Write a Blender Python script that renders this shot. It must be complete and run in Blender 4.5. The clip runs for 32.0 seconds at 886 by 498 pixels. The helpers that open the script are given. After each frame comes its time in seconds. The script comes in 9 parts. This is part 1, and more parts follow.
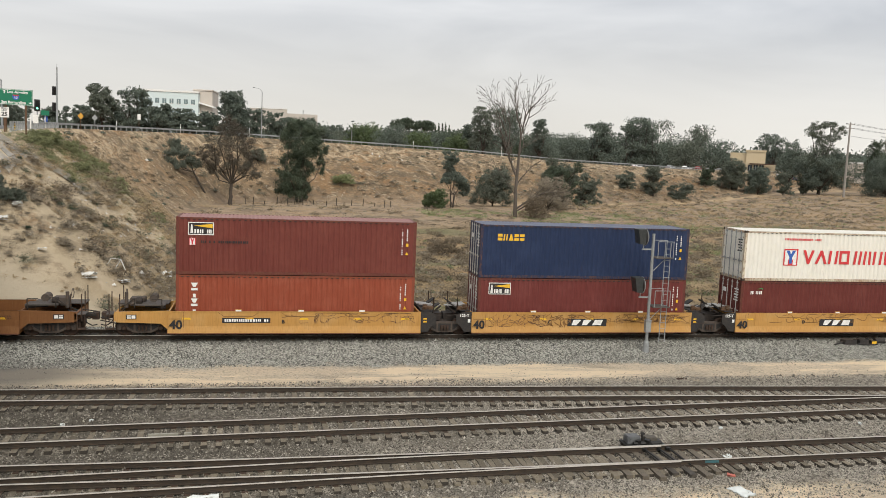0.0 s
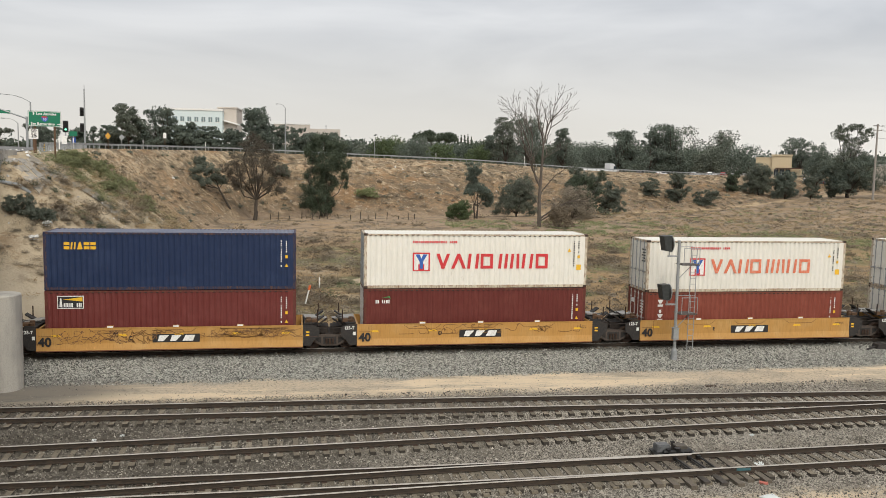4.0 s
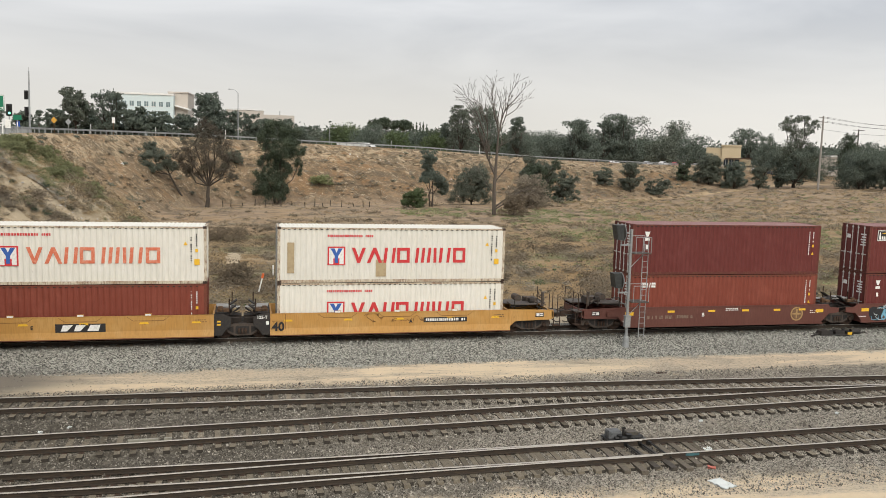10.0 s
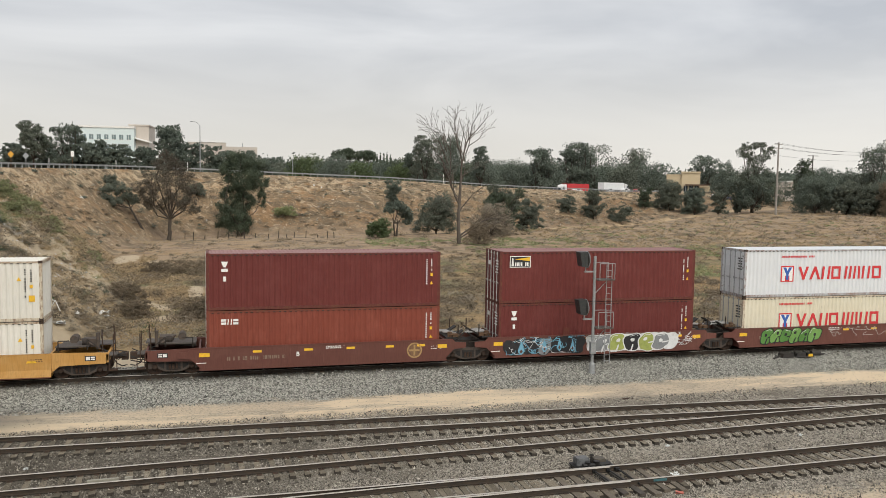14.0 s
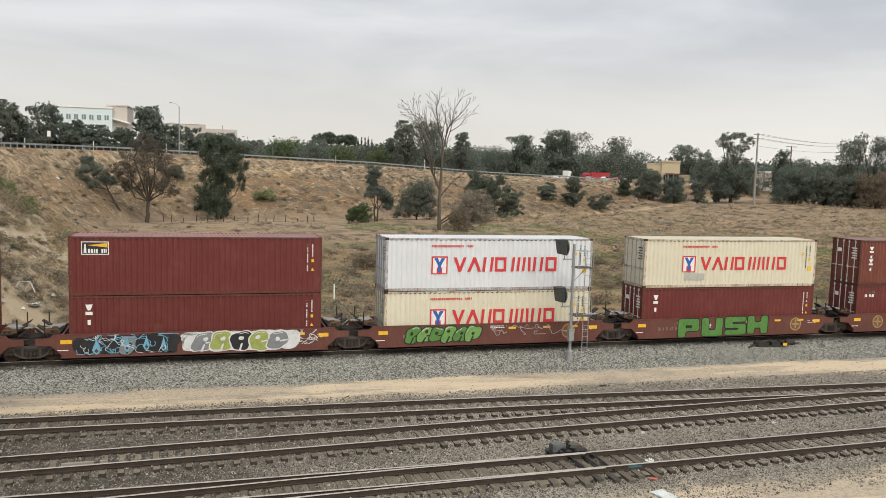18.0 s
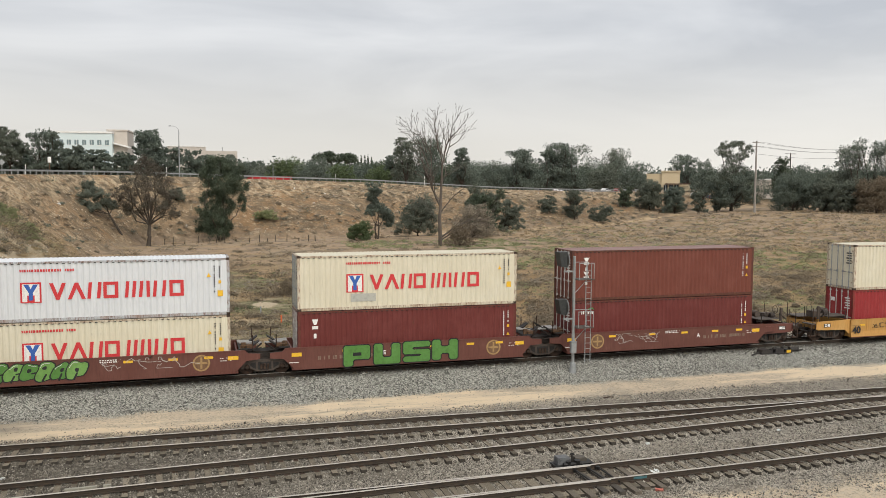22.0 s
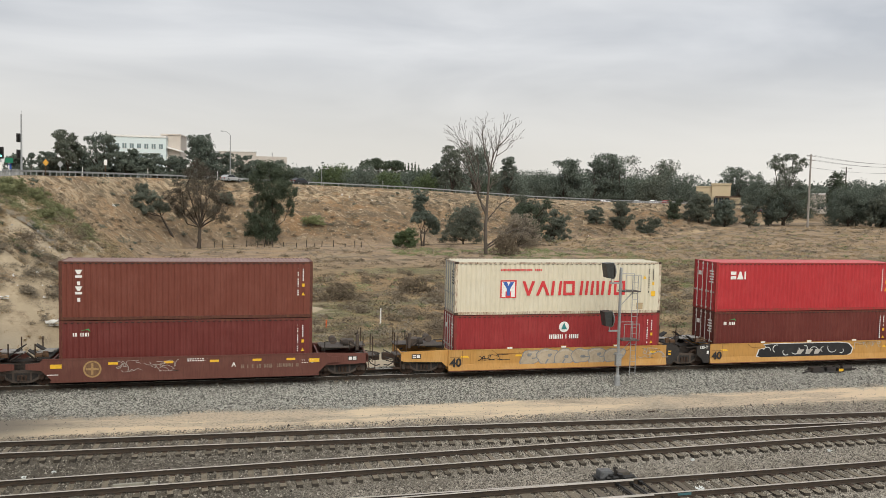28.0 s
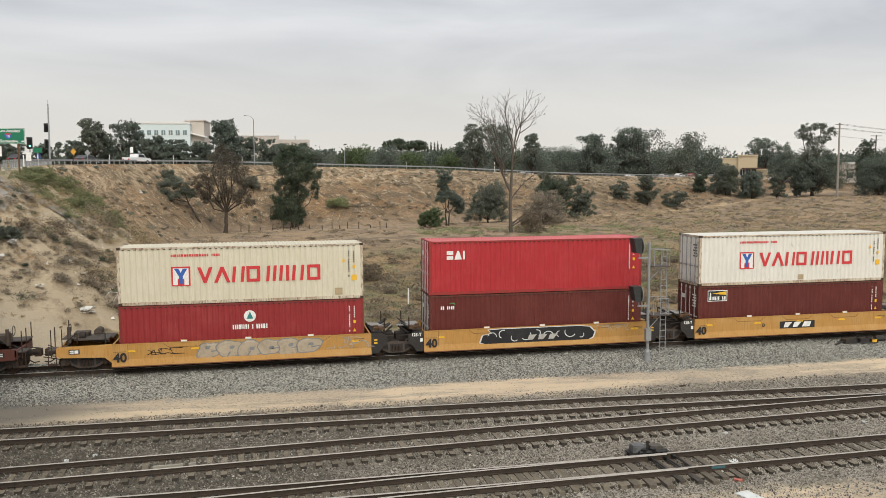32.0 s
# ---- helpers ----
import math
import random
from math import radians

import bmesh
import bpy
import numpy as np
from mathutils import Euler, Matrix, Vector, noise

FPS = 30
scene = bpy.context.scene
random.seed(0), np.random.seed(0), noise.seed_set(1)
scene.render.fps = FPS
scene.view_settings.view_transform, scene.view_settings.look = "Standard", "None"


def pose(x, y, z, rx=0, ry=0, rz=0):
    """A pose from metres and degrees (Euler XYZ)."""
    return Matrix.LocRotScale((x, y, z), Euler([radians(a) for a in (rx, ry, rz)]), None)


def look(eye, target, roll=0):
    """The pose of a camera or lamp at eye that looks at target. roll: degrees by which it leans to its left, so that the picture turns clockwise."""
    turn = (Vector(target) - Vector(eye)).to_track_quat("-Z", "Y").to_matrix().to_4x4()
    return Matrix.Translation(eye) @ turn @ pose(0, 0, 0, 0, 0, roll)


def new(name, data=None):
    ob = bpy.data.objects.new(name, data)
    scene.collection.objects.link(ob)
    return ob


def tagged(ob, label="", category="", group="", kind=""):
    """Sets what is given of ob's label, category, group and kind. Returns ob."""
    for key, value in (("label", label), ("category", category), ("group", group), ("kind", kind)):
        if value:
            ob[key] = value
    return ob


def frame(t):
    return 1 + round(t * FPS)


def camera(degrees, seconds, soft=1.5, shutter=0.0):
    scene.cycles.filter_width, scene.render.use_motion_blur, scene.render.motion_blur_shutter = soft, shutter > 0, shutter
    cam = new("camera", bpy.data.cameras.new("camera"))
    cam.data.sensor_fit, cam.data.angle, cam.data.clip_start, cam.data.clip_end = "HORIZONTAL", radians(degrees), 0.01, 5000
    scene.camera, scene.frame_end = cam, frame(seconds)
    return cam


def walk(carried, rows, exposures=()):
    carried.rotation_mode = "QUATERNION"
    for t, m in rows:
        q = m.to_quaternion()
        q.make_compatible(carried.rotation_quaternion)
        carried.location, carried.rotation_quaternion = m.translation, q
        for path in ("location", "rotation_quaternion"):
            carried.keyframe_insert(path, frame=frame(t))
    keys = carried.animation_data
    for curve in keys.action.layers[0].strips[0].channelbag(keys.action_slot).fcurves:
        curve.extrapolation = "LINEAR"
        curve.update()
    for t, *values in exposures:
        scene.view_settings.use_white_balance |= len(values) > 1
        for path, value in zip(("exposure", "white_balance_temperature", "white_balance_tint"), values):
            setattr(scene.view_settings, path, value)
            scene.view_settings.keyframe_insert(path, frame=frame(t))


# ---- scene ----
cam = camera(56.0, 32.0, soft=0.8)

# camera held by hand on the bridge walkway
PATH = [
    (0.0, pose(-0.090, 0.063, 9.835, 83.445, -2.418, -11.494)),
    (0.5, pose(-0.084, 0.031, 9.825, 83.943, -2.668, -11.214)),
    (1.0, pose(-0.089, 0.016, 9.828, 84.476, -2.066, -11.336)),
    (1.5, pose(-0.082, -0.005, 9.847, 85.013, -1.508, -11.125)),
    (2.0, pose(-0.083, 0.014, 9.848, 85.112, -1.574, -10.809)),
    (2.5, pose(-0.096, 0.039, 9.814, 84.779, -1.892, -9.919)),
    (4.5, pose(-0.079, 0.008, 9.808, 84.178, -1.030, -10.025)),
    (5.0, pose(-0.081, 0.028, 9.823, 84.378, -1.408, -10.570)),
    (5.5, pose(-0.061, 0.002, 9.827, 84.793, -1.370, -11.755)),
    (6.0, pose(-0.061, 0.007, 9.841, 85.075, -2.108, -12.935)),
    (6.5, pose(-0.060, 0.035, 9.834, 85.152, -2.366, -13.113)),
    (7.0, pose(-0.076, 0.036, 9.820, 84.793, -1.996, -12.969)),
    (7.5, pose(-0.042, 0.037, 9.822, 84.342, -1.786, -13.206)),
    (8.0, pose(-0.055, 0.034, 9.833, 84.025, -1.363, -13.441)),
    (8.5, pose(-0.036, 0.056, 9.822, 84.044, -1.169, -13.187)),
    (9.0, pose(-0.065, 0.023, 9.830, 83.790, -1.340, -12.887)),
    (9.5, pose(-0.068, 0.060, 9.835, 83.423, -1.624, -12.651)),
    (10.0, pose(-0.063, 0.051, 9.834, 83.432, -1.591, -12.987)),
    (10.5, pose(-0.050, 0.068, 9.824, 83.789, -1.230, -13.475)),
    (11.0, pose(-0.048, 0.076, 9.818, 84.569, -1.079, -13.901)),
    (11.5, pose(-0.040, 0.045, 9.823, 85.656, -0.949, -14.500)),
    (12.0, pose(-0.049, 0.018, 9.827, 85.843, -0.839, -15.021)),
    (12.5, pose(-0.060, 0.044, 9.808, 85.496, -1.005, -15.549)),
    (13.0, pose(-0.038, 0.035, 9.830, 85.460, -0.911, -15.650)),
    (13.5, pose(-0.041, 0.062, 9.822, 85.602, -0.822, -15.502)),
    (14.0, pose(-0.026, 0.077, 9.832, 85.505, -0.911, -15.442)),
    (14.5, pose(-0.033, 0.057, 9.833, 85.258, -1.111, -15.478)),
    (16.5, pose(-0.003, 0.047, 9.844, 83.791, -0.988, -14.171)),
    (17.0, pose(0.021, 0.055, 9.848, 84.782, -1.092, -15.138)),
    (17.5, pose(0.018, 0.112, 9.835, 85.066, -1.489, -16.312)),
    (18.0, pose(0.008, 0.083, 9.851, 84.556, -1.720, -16.728)),
    (18.5, pose(0.019, 0.090, 9.859, 83.969, -1.595, -16.435)),
    (19.0, pose(-0.004, 0.056, 9.854, 83.651, -1.192, -16.114)),
    (19.5, pose(0.016, 0.099, 9.833, 83.875, -0.940, -16.382)),
    (20.0, pose(0.048, 0.068, 9.846, 84.189, 0.065, -16.147)),
    (20.5, pose(0.078, 0.071, 9.848, 84.679, 0.478, -15.907)),
    (21.0, pose(0.102, 0.004, 9.835, 85.469, -0.351, -16.490)),
    (21.5, pose(0.126, 0.016, 9.813, 85.889, -0.300, -17.135)),
    (22.0, pose(0.113, 0.007, 9.833, 85.641, -0.253, -16.696)),
    (22.5, pose(0.097, -0.004, 9.826, 85.272, -0.474, -15.475)),
    (23.0, pose(0.089, -0.024, 9.822, 85.214, -0.223, -13.978)),
    (23.5, pose(0.092, -0.027, 9.816, 85.339, 0.027, -13.597)),
    (24.0, pose(0.095, 0.005, 9.821, 85.119, 0.042, -13.182)),
    (24.5, pose(0.093, -0.001, 9.815, 85.180, -0.322, -12.618)),
    (25.0, pose(0.087, -0.007, 9.806, 85.465, -0.580, -12.309)),
    (25.5, pose(0.080, -0.012, 9.822, 85.538, -0.614, -12.309)),
    (27.5, pose(0.094, -0.016, 9.827, 86.192, -1.316, -13.314)),
    (28.0, pose(0.087, -0.010, 9.820, 86.175, -1.244, -13.518)),
    (28.5, pose(0.047, -0.019, 9.823, 85.861, -1.662, -13.068)),
    (29.0, pose(0.018, -0.019, 9.835, 85.740, -1.422, -11.962)),
    (29.5, pose(-0.021, 0.016, 9.840, 85.844, -0.786, -11.217)),
    (30.0, pose(-0.082, -0.059, 9.839, 85.863, -0.674, -10.889)),
    (30.5, pose(-0.074, -0.053, 9.830, 85.713, -0.344, -10.934)),
    (31.0, pose(-0.086, -0.041, 9.832, 85.269, -0.244, -10.796)),
    (31.5, pose(-0.101, -0.041, 9.828, 84.872, 0.065, -11.117)),
    (32.0, pose(-0.067, -0.042, 9.826, 84.725, 0.206, -11.947)),
]
walk(cam, PATH, [(0.0, 0.48), (2.0, 0.46), (5.0, 0.41), (6.5, 0.37), (8.0, 0.41), (10.0, 0.46), (12.5, 0.42), (14.5, 0.42), (18.0, 0.46), (24.0, 0.45), (28.0, 0.42), (32.0, 0.42)])

# metres that the train has rolled at each whole second
ROLLED = [0.00, 5.84, 11.67, 17.47, 23.25, 28.97, 34.64, 40.25, 45.79, 51.29, 56.73, 62.14, 67.51, 72.84, 78.15, 83.42, 88.66, 93.87, 99.05, 104.19, 109.29, 114.35, 119.36, 124.32, 129.26, 134.17, 139.06, 143.92, 148.73, 153.47, 158.16, 162.79, 167.41]

# ---- light ----
world = bpy.data.worlds.new("overcast")
scene.world = world
world.use_nodes = True
wn, wl = world.node_tree.nodes, world.node_tree.links
wn.clear()


def wnode(kind, **vals):
    n = wn.new(kind)
    for k, v in vals.items():
        n.inputs[k].default_value = v
    return n


SUN_ELEV, SUN_TURN = radians(46), radians(175)
sky = wn.new("ShaderNodeTexSky")
sky.sky_type, sky.sun_disc = "NISHITA", False
sky.sun_elevation, sky.sun_rotation = SUN_ELEV, SUN_TURN
sky.air_density, sky.dust_density, sky.ozone_density = 1.0, 3.0, 1.0
coord = wn.new("ShaderNodeTexCoord")
stretch = wn.new("ShaderNodeMapping")
stretch.inputs["Scale"].default_value = (1.0, 1.0, 4.5)
wl.new(coord.outputs["Generated"], stretch.inputs["Vector"])
cloud = wnode("ShaderNodeTexNoise", Scale=2.3, Detail=5.0, Roughness=0.5, Distortion=0.5)
wl.new(stretch.outputs["Vector"], cloud.inputs["Vector"])
ramp = wn.new("ShaderNodeValToRGB")
ramp.color_ramp.elements[0].position, ramp.color_ramp.elements[0].color = 0.30, (0.47, 0.493, 0.53, 1)
ramp.color_ramp.elements[1].position, ramp.color_ramp.elements[1].color = 0.72, (0.785, 0.795, 0.81, 1)
wl.new(cloud.outputs["Fac"], ramp.inputs["Fac"])
split = wn.new("ShaderNodeSeparateXYZ")
wl.new(coord.outputs["Generated"], split.inputs["Vector"])
low = wn.new("ShaderNodeMapRange")
low.interpolation_type = "SMOOTHSTEP"
for k, v in (("From Min", 0.0), ("From Max", 0.2), ("To Min", 1.0), ("To Max", 0.0)):
    low.inputs[k].default_value = v
wl.new(split.outputs["Z"], low.inputs["Value"])
hazy = wn.new("ShaderNodeMix")
hazy.data_type = "RGBA"
hazy.inputs["B"].default_value = (0.748, 0.722, 0.668, 1)
wl.new(low.outputs["Result"], hazy.inputs["Factor"])
wl.new(ramp.outputs["Color"], hazy.inputs["A"])
thin = wnode("ShaderNodeBackground", Strength=0.06)
wl.new(sky.outputs["Color"], thin.inputs["Color"])
deck = wnode("ShaderNodeBackground", Strength=0.84)
wl.new(hazy.outputs["Result"], deck.inputs["Color"])
# the cloud thins towards the east
east = wn.new("ShaderNodeMapRange")
east.interpolation_type = "SMOOTHSTEP"
for k, v in (("From Min", 0.28), ("From Max", 0.66), ("To Min", 0.80), ("To Max", 0.90)):
    east.inputs[k].default_value = v
wl.new(split.outputs["X"], east.inputs["Value"])
wl.new(east.outputs["Result"], deck.inputs["Strength"])
blend = wn.new("ShaderNodeMixShader")
blend.inputs["Fac"].default_value = 0.93
wl.new(thin.outputs["Background"], blend.inputs[1])
wl.new(deck.outputs["Background"], blend.inputs[2])
wout = wn.new("ShaderNodeOutputWorld")
wl.new(blend.outputs["Shader"], wout.inputs["Surface"])

sun = new("sun", bpy.data.lights.new("sun", "SUN"))
sun.data.energy, sun.data.angle, sun.data.color = 1.95, radians(50), (1.0, 0.945, 0.84)
sun.matrix_basis = look((math.sin(SUN_TURN) * math.cos(SUN_ELEV) * 50, math.cos(SUN_TURN) * math.cos(SUN_ELEV) * 50, math.sin(SUN_ELEV) * 50), (0, 0, 0))

# ---- materials ----
MATS = {}


def mat(name, colour, rough=0.7, metal=0.0, grain=None, stain=None, bump=0.0, bump_scale=40.0, spec=0.4, per_object=0.0):
    """Paint or stone: grain=(scale, colour, amount) fine speckle; stain=(scale, colour, amount, stretch) broad marks; bump in metres."""
    if name in MATS:
        return MATS[name]
    m = bpy.data.materials.new(name)
    m.use_nodes = True
    n, l = m.node_tree.nodes, m.node_tree.links
    b = n["Principled BSDF"]
    b.inputs["Roughness"].default_value, b.inputs["Metallic"].default_value = rough, metal
    b.inputs["Specular IOR Level"].default_value = spec
    tc = n.new("ShaderNodeTexCoord")
    rgb = n.new("ShaderNodeRGB")
    rgb.outputs[0].default_value = (*colour, 1)
    out = rgb.outputs[0]
    for spec_, detail in ((stain, 6.0), (grain, 3.0)):
        if not spec_:
            continue
        scale, col, amount = spec_[:3]
        mp = n.new("ShaderNodeMapping")
        mp.inputs["Scale"].default_value = spec_[3] if len(spec_) > 3 else (1, 1, 1)
        l.new(tc.outputs["Object"], mp.inputs["Vector"])
        if per_object:
            info = n.new("ShaderNodeObjectInfo")
            off = n.new("ShaderNodeVectorMath")
            off.operation = "MULTIPLY_ADD"
            l.new(info.outputs["Random"], off.inputs[0])
            off.inputs[1].default_value = (37, 53, 71)
            l.new(tc.outputs["Object"], off.inputs[2])
            l.new(off.outputs[0], mp.inputs["Vector"])
        tex = n.new("ShaderNodeTexNoise")
        tex.inputs["Scale"].default_value, tex.inputs["Detail"].default_value = scale, detail
        tex.inputs["Roughness"].default_value = 0.62
        l.new(mp.outputs["Vector"], tex.inputs["Vector"])
        mr = n.new("ShaderNodeMapRange")
        mr.inputs["From Min"].default_value, mr.inputs["From Max"].default_value = 0.46, 0.68
        mr.inputs["To Max"].default_value = amount
        l.new(tex.outputs["Fac"], mr.inputs["Value"])
        mx = n.new("ShaderNodeMix")
        mx.data_type = "RGBA"
        l.new(mr.outputs["Result"], mx.inputs["Factor"])
        l.new(out, mx.inputs["A"])
        mx.inputs["B"].default_value = (*col, 1)
        out = mx.outputs["Result"]
    if per_object:
        info = n.new("ShaderNodeObjectInfo")
        hsv = n.new("ShaderNodeHueSaturation")
        mr = n.new("ShaderNodeMapRange")
        mr.inputs["To Min"].default_value, mr.inputs["To Max"].default_value = 1 - per_object, 1 + per_object
        l.new(info.outputs["Random"], mr.inputs["Value"])
        l.new(mr.outputs["Result"], hsv.inputs["Value"])
        l.new(out, hsv.inputs["Color"])
        out = hsv.outputs["Color"]
    l.new(out, b.inputs["Base Color"])
    if bump:
        tex = n.new("ShaderNodeTexNoise")
        tex.inputs["Scale"].default_value, tex.inputs["Detail"].default_value = bump_scale, 4.0
        l.new(tc.outputs["Object"], tex.inputs["Vector"])
        bp = n.new("ShaderNodeBump")
        bp.inputs["Distance"].default_value, bp.inputs["Strength"].default_value = bump, 1.0
        l.new(tex.outputs["Fac"], bp.inputs["Height"])
        l.new(bp.outputs["Normal"], b.inputs["Normal"])
    MATS[name] = m
    return m


def paint(name, colour, fade=None, rust=0.5, rough=0.55, streak=0.72):
    """Weathered container or wagon paint: faded patches, vertical dirt streaks, rust spots."""
    if name in MATS:
        return MATS[name]
    fade = fade or tuple(min(1, c * 1.25 + 0.02) for c in colour)
    m = mat(name, colour, rough, 0.0, (5.0, tuple(c * streak for c in colour), 0.55, (3.5, 3.5, 0.35)), (0.9, fade, 0.65), 0.002, 9.0, 0.35, 0.06)
    n, l = m.node_tree.nodes, m.node_tree.links
    b = n["Principled BSDF"]
    src = b.inputs["Base Color"].links[0].from_socket
    tc = next(k for k in n if k.type == "TEX_COORD")
    info = n.new("ShaderNodeObjectInfo")
    off = n.new("ShaderNodeVectorMath")
    off.operation = "MULTIPLY_ADD"
    l.new(info.outputs["Random"], off.inputs[0])
    off.inputs[1].default_value = (91, 17, 43)
    l.new(tc.outputs["Object"], off.inputs[2])
    mp = n.new("ShaderNodeMapping")
    mp.inputs["Scale"].default_value = (2.2, 2.2, 0.8)
    l.new(off.outputs[0], mp.inputs["Vector"])
    tex = n.new("ShaderNodeTexNoise")
    tex.inputs["Scale"].default_value, tex.inputs["Detail"].default_value, tex.inputs["Roughness"].default_value = 1.7, 8.0, 0.72
    l.new(mp.outputs["Vector"], tex.inputs["Vector"])
    mr = n.new("ShaderNodeMapRange")
    mr.inputs["From Min"].default_value, mr.inputs["From Max"].default_value, mr.inputs["To Max"].default_value = 0.63, 0.74, rust
    l.new(tex.outputs["Fac"], mr.inputs["Value"])
    mx = n.new("ShaderNodeMix")
    mx.data_type = "RGBA"
    l.new(mr.outputs["Result"], mx.inputs["Factor"])
    l.new(src, mx.inputs["A"])
    mx.inputs["B"].default_value = (0.11, 0.045, 0.02, 1)
    mp2 = n.new("ShaderNodeMapping")
    mp2.inputs["Scale"].default_value = (9.0, 9.0, 0.5)
    l.new(off.outputs[0], mp2.inputs["Vector"])
    tex2 = n.new("ShaderNodeTexNoise")
    tex2.inputs["Scale"].default_value, tex2.inputs["Detail"].default_value, tex2.inputs["Roughness"].default_value = 1.3, 6.0, 0.7
    l.new(mp2.outputs["Vector"], tex2.inputs["Vector"])
    mr2 = n.new("ShaderNodeMapRange")
    mr2.inputs["From Min"].default_value, mr2.inputs["From Max"].default_value, mr2.inputs["To Max"].default_value = 0.62, 0.72, 0.4
    l.new(tex2.outputs["Fac"], mr2.inputs["Value"])
    mx2 = n.new("ShaderNodeMix")
    mx2.data_type = "RGBA"
    l.new(mr2.outputs["Result"], mx2.inputs["Factor"])
    l.new(mx.outputs["Result"], mx2.inputs["A"])
    mx2.inputs["B"].default_value = (*[min(0.8, c * 1.5 + 0.05) for c in colour], 1)
    l.new(mx2.outputs["Result"], b.inputs["Base Color"])
    return m


RUST = mat("rusty_steel", (0.055, 0.038, 0.03), 0.8, 0.2, (30, (0.12, 0.06, 0.03), 0.7), (3, (0.03, 0.025, 0.022), 0.8), 0.002, 60)
RAIL = mat("rail_steel", (0.044, 0.034, 0.026), 0.8, 0.1, (20, (0.085, 0.058, 0.037), 0.6, (0.2, 1, 1)), (1.5, (0.024, 0.02, 0.016), 0.6))
RAILTOP = mat("worn_rail_top", (0.46, 0.43, 0.39), 0.5, 0.25, (15, (0.30, 0.25, 0.20), 0.6, (0.15, 1, 1)))
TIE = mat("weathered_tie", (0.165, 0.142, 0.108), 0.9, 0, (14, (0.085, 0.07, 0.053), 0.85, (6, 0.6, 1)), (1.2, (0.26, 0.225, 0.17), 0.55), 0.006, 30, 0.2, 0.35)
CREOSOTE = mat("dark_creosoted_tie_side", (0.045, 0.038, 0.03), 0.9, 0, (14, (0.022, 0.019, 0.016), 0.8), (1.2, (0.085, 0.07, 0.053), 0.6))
BLACK = mat("grimy_black", (0.022, 0.021, 0.021), 0.7, 0.0, (20, (0.055, 0.045, 0.038), 0.7), (2, (0.04, 0.032, 0.027), 0.8))
GREASE = mat("black_grease", (0.012, 0.012, 0.012), 0.4, 0.0, (20, (0.03, 0.028, 0.026), 0.7))
GALV = mat("galvanised_steel", (0.33, 0.345, 0.35), 0.5, 0.35, (18, (0.22, 0.23, 0.235), 0.6), (1.5, (0.42, 0.43, 0.43), 0.5), per_object=0.05)
CONC = mat("weathered_concrete", (0.44, 0.415, 0.37), 0.9, 0, (25, (0.27, 0.26, 0.24), 0.6), (0.8, (0.22, 0.21, 0.2), 0.7, (1, 1, 0.4)), 0.004, 25)
WHITE = mat("white_marking", (0.78, 0.78, 0.76), 0.6, 0, (9, (0.5, 0.48, 0.45), 0.5))
YELLOW = mat("yellow_marking", (0.78, 0.46, 0.03), 0.6, 0, (9, (0.5, 0.3, 0.05), 0.4))
RED = mat("red_marking", (0.56, 0.035, 0.042), 0.55, 0, (6, (0.5, 0.09, 0.08), 0.35))
BLUE = mat("blue_marking", (0.035, 0.11, 0.40), 0.55, 0, (6, (0.06, 0.13, 0.32), 0.3))
DARK = mat("dark_marking", (0.02, 0.02, 0.022), 0.6, 0, (8, (0.06, 0.05, 0.04), 0.4))
GLASS = mat("dark_glass", (0.03, 0.04, 0.05), 0.12, 0.0, spec=0.6)
TYRE = mat("tyre_rubber", (0.02, 0.02, 0.02), 0.9)


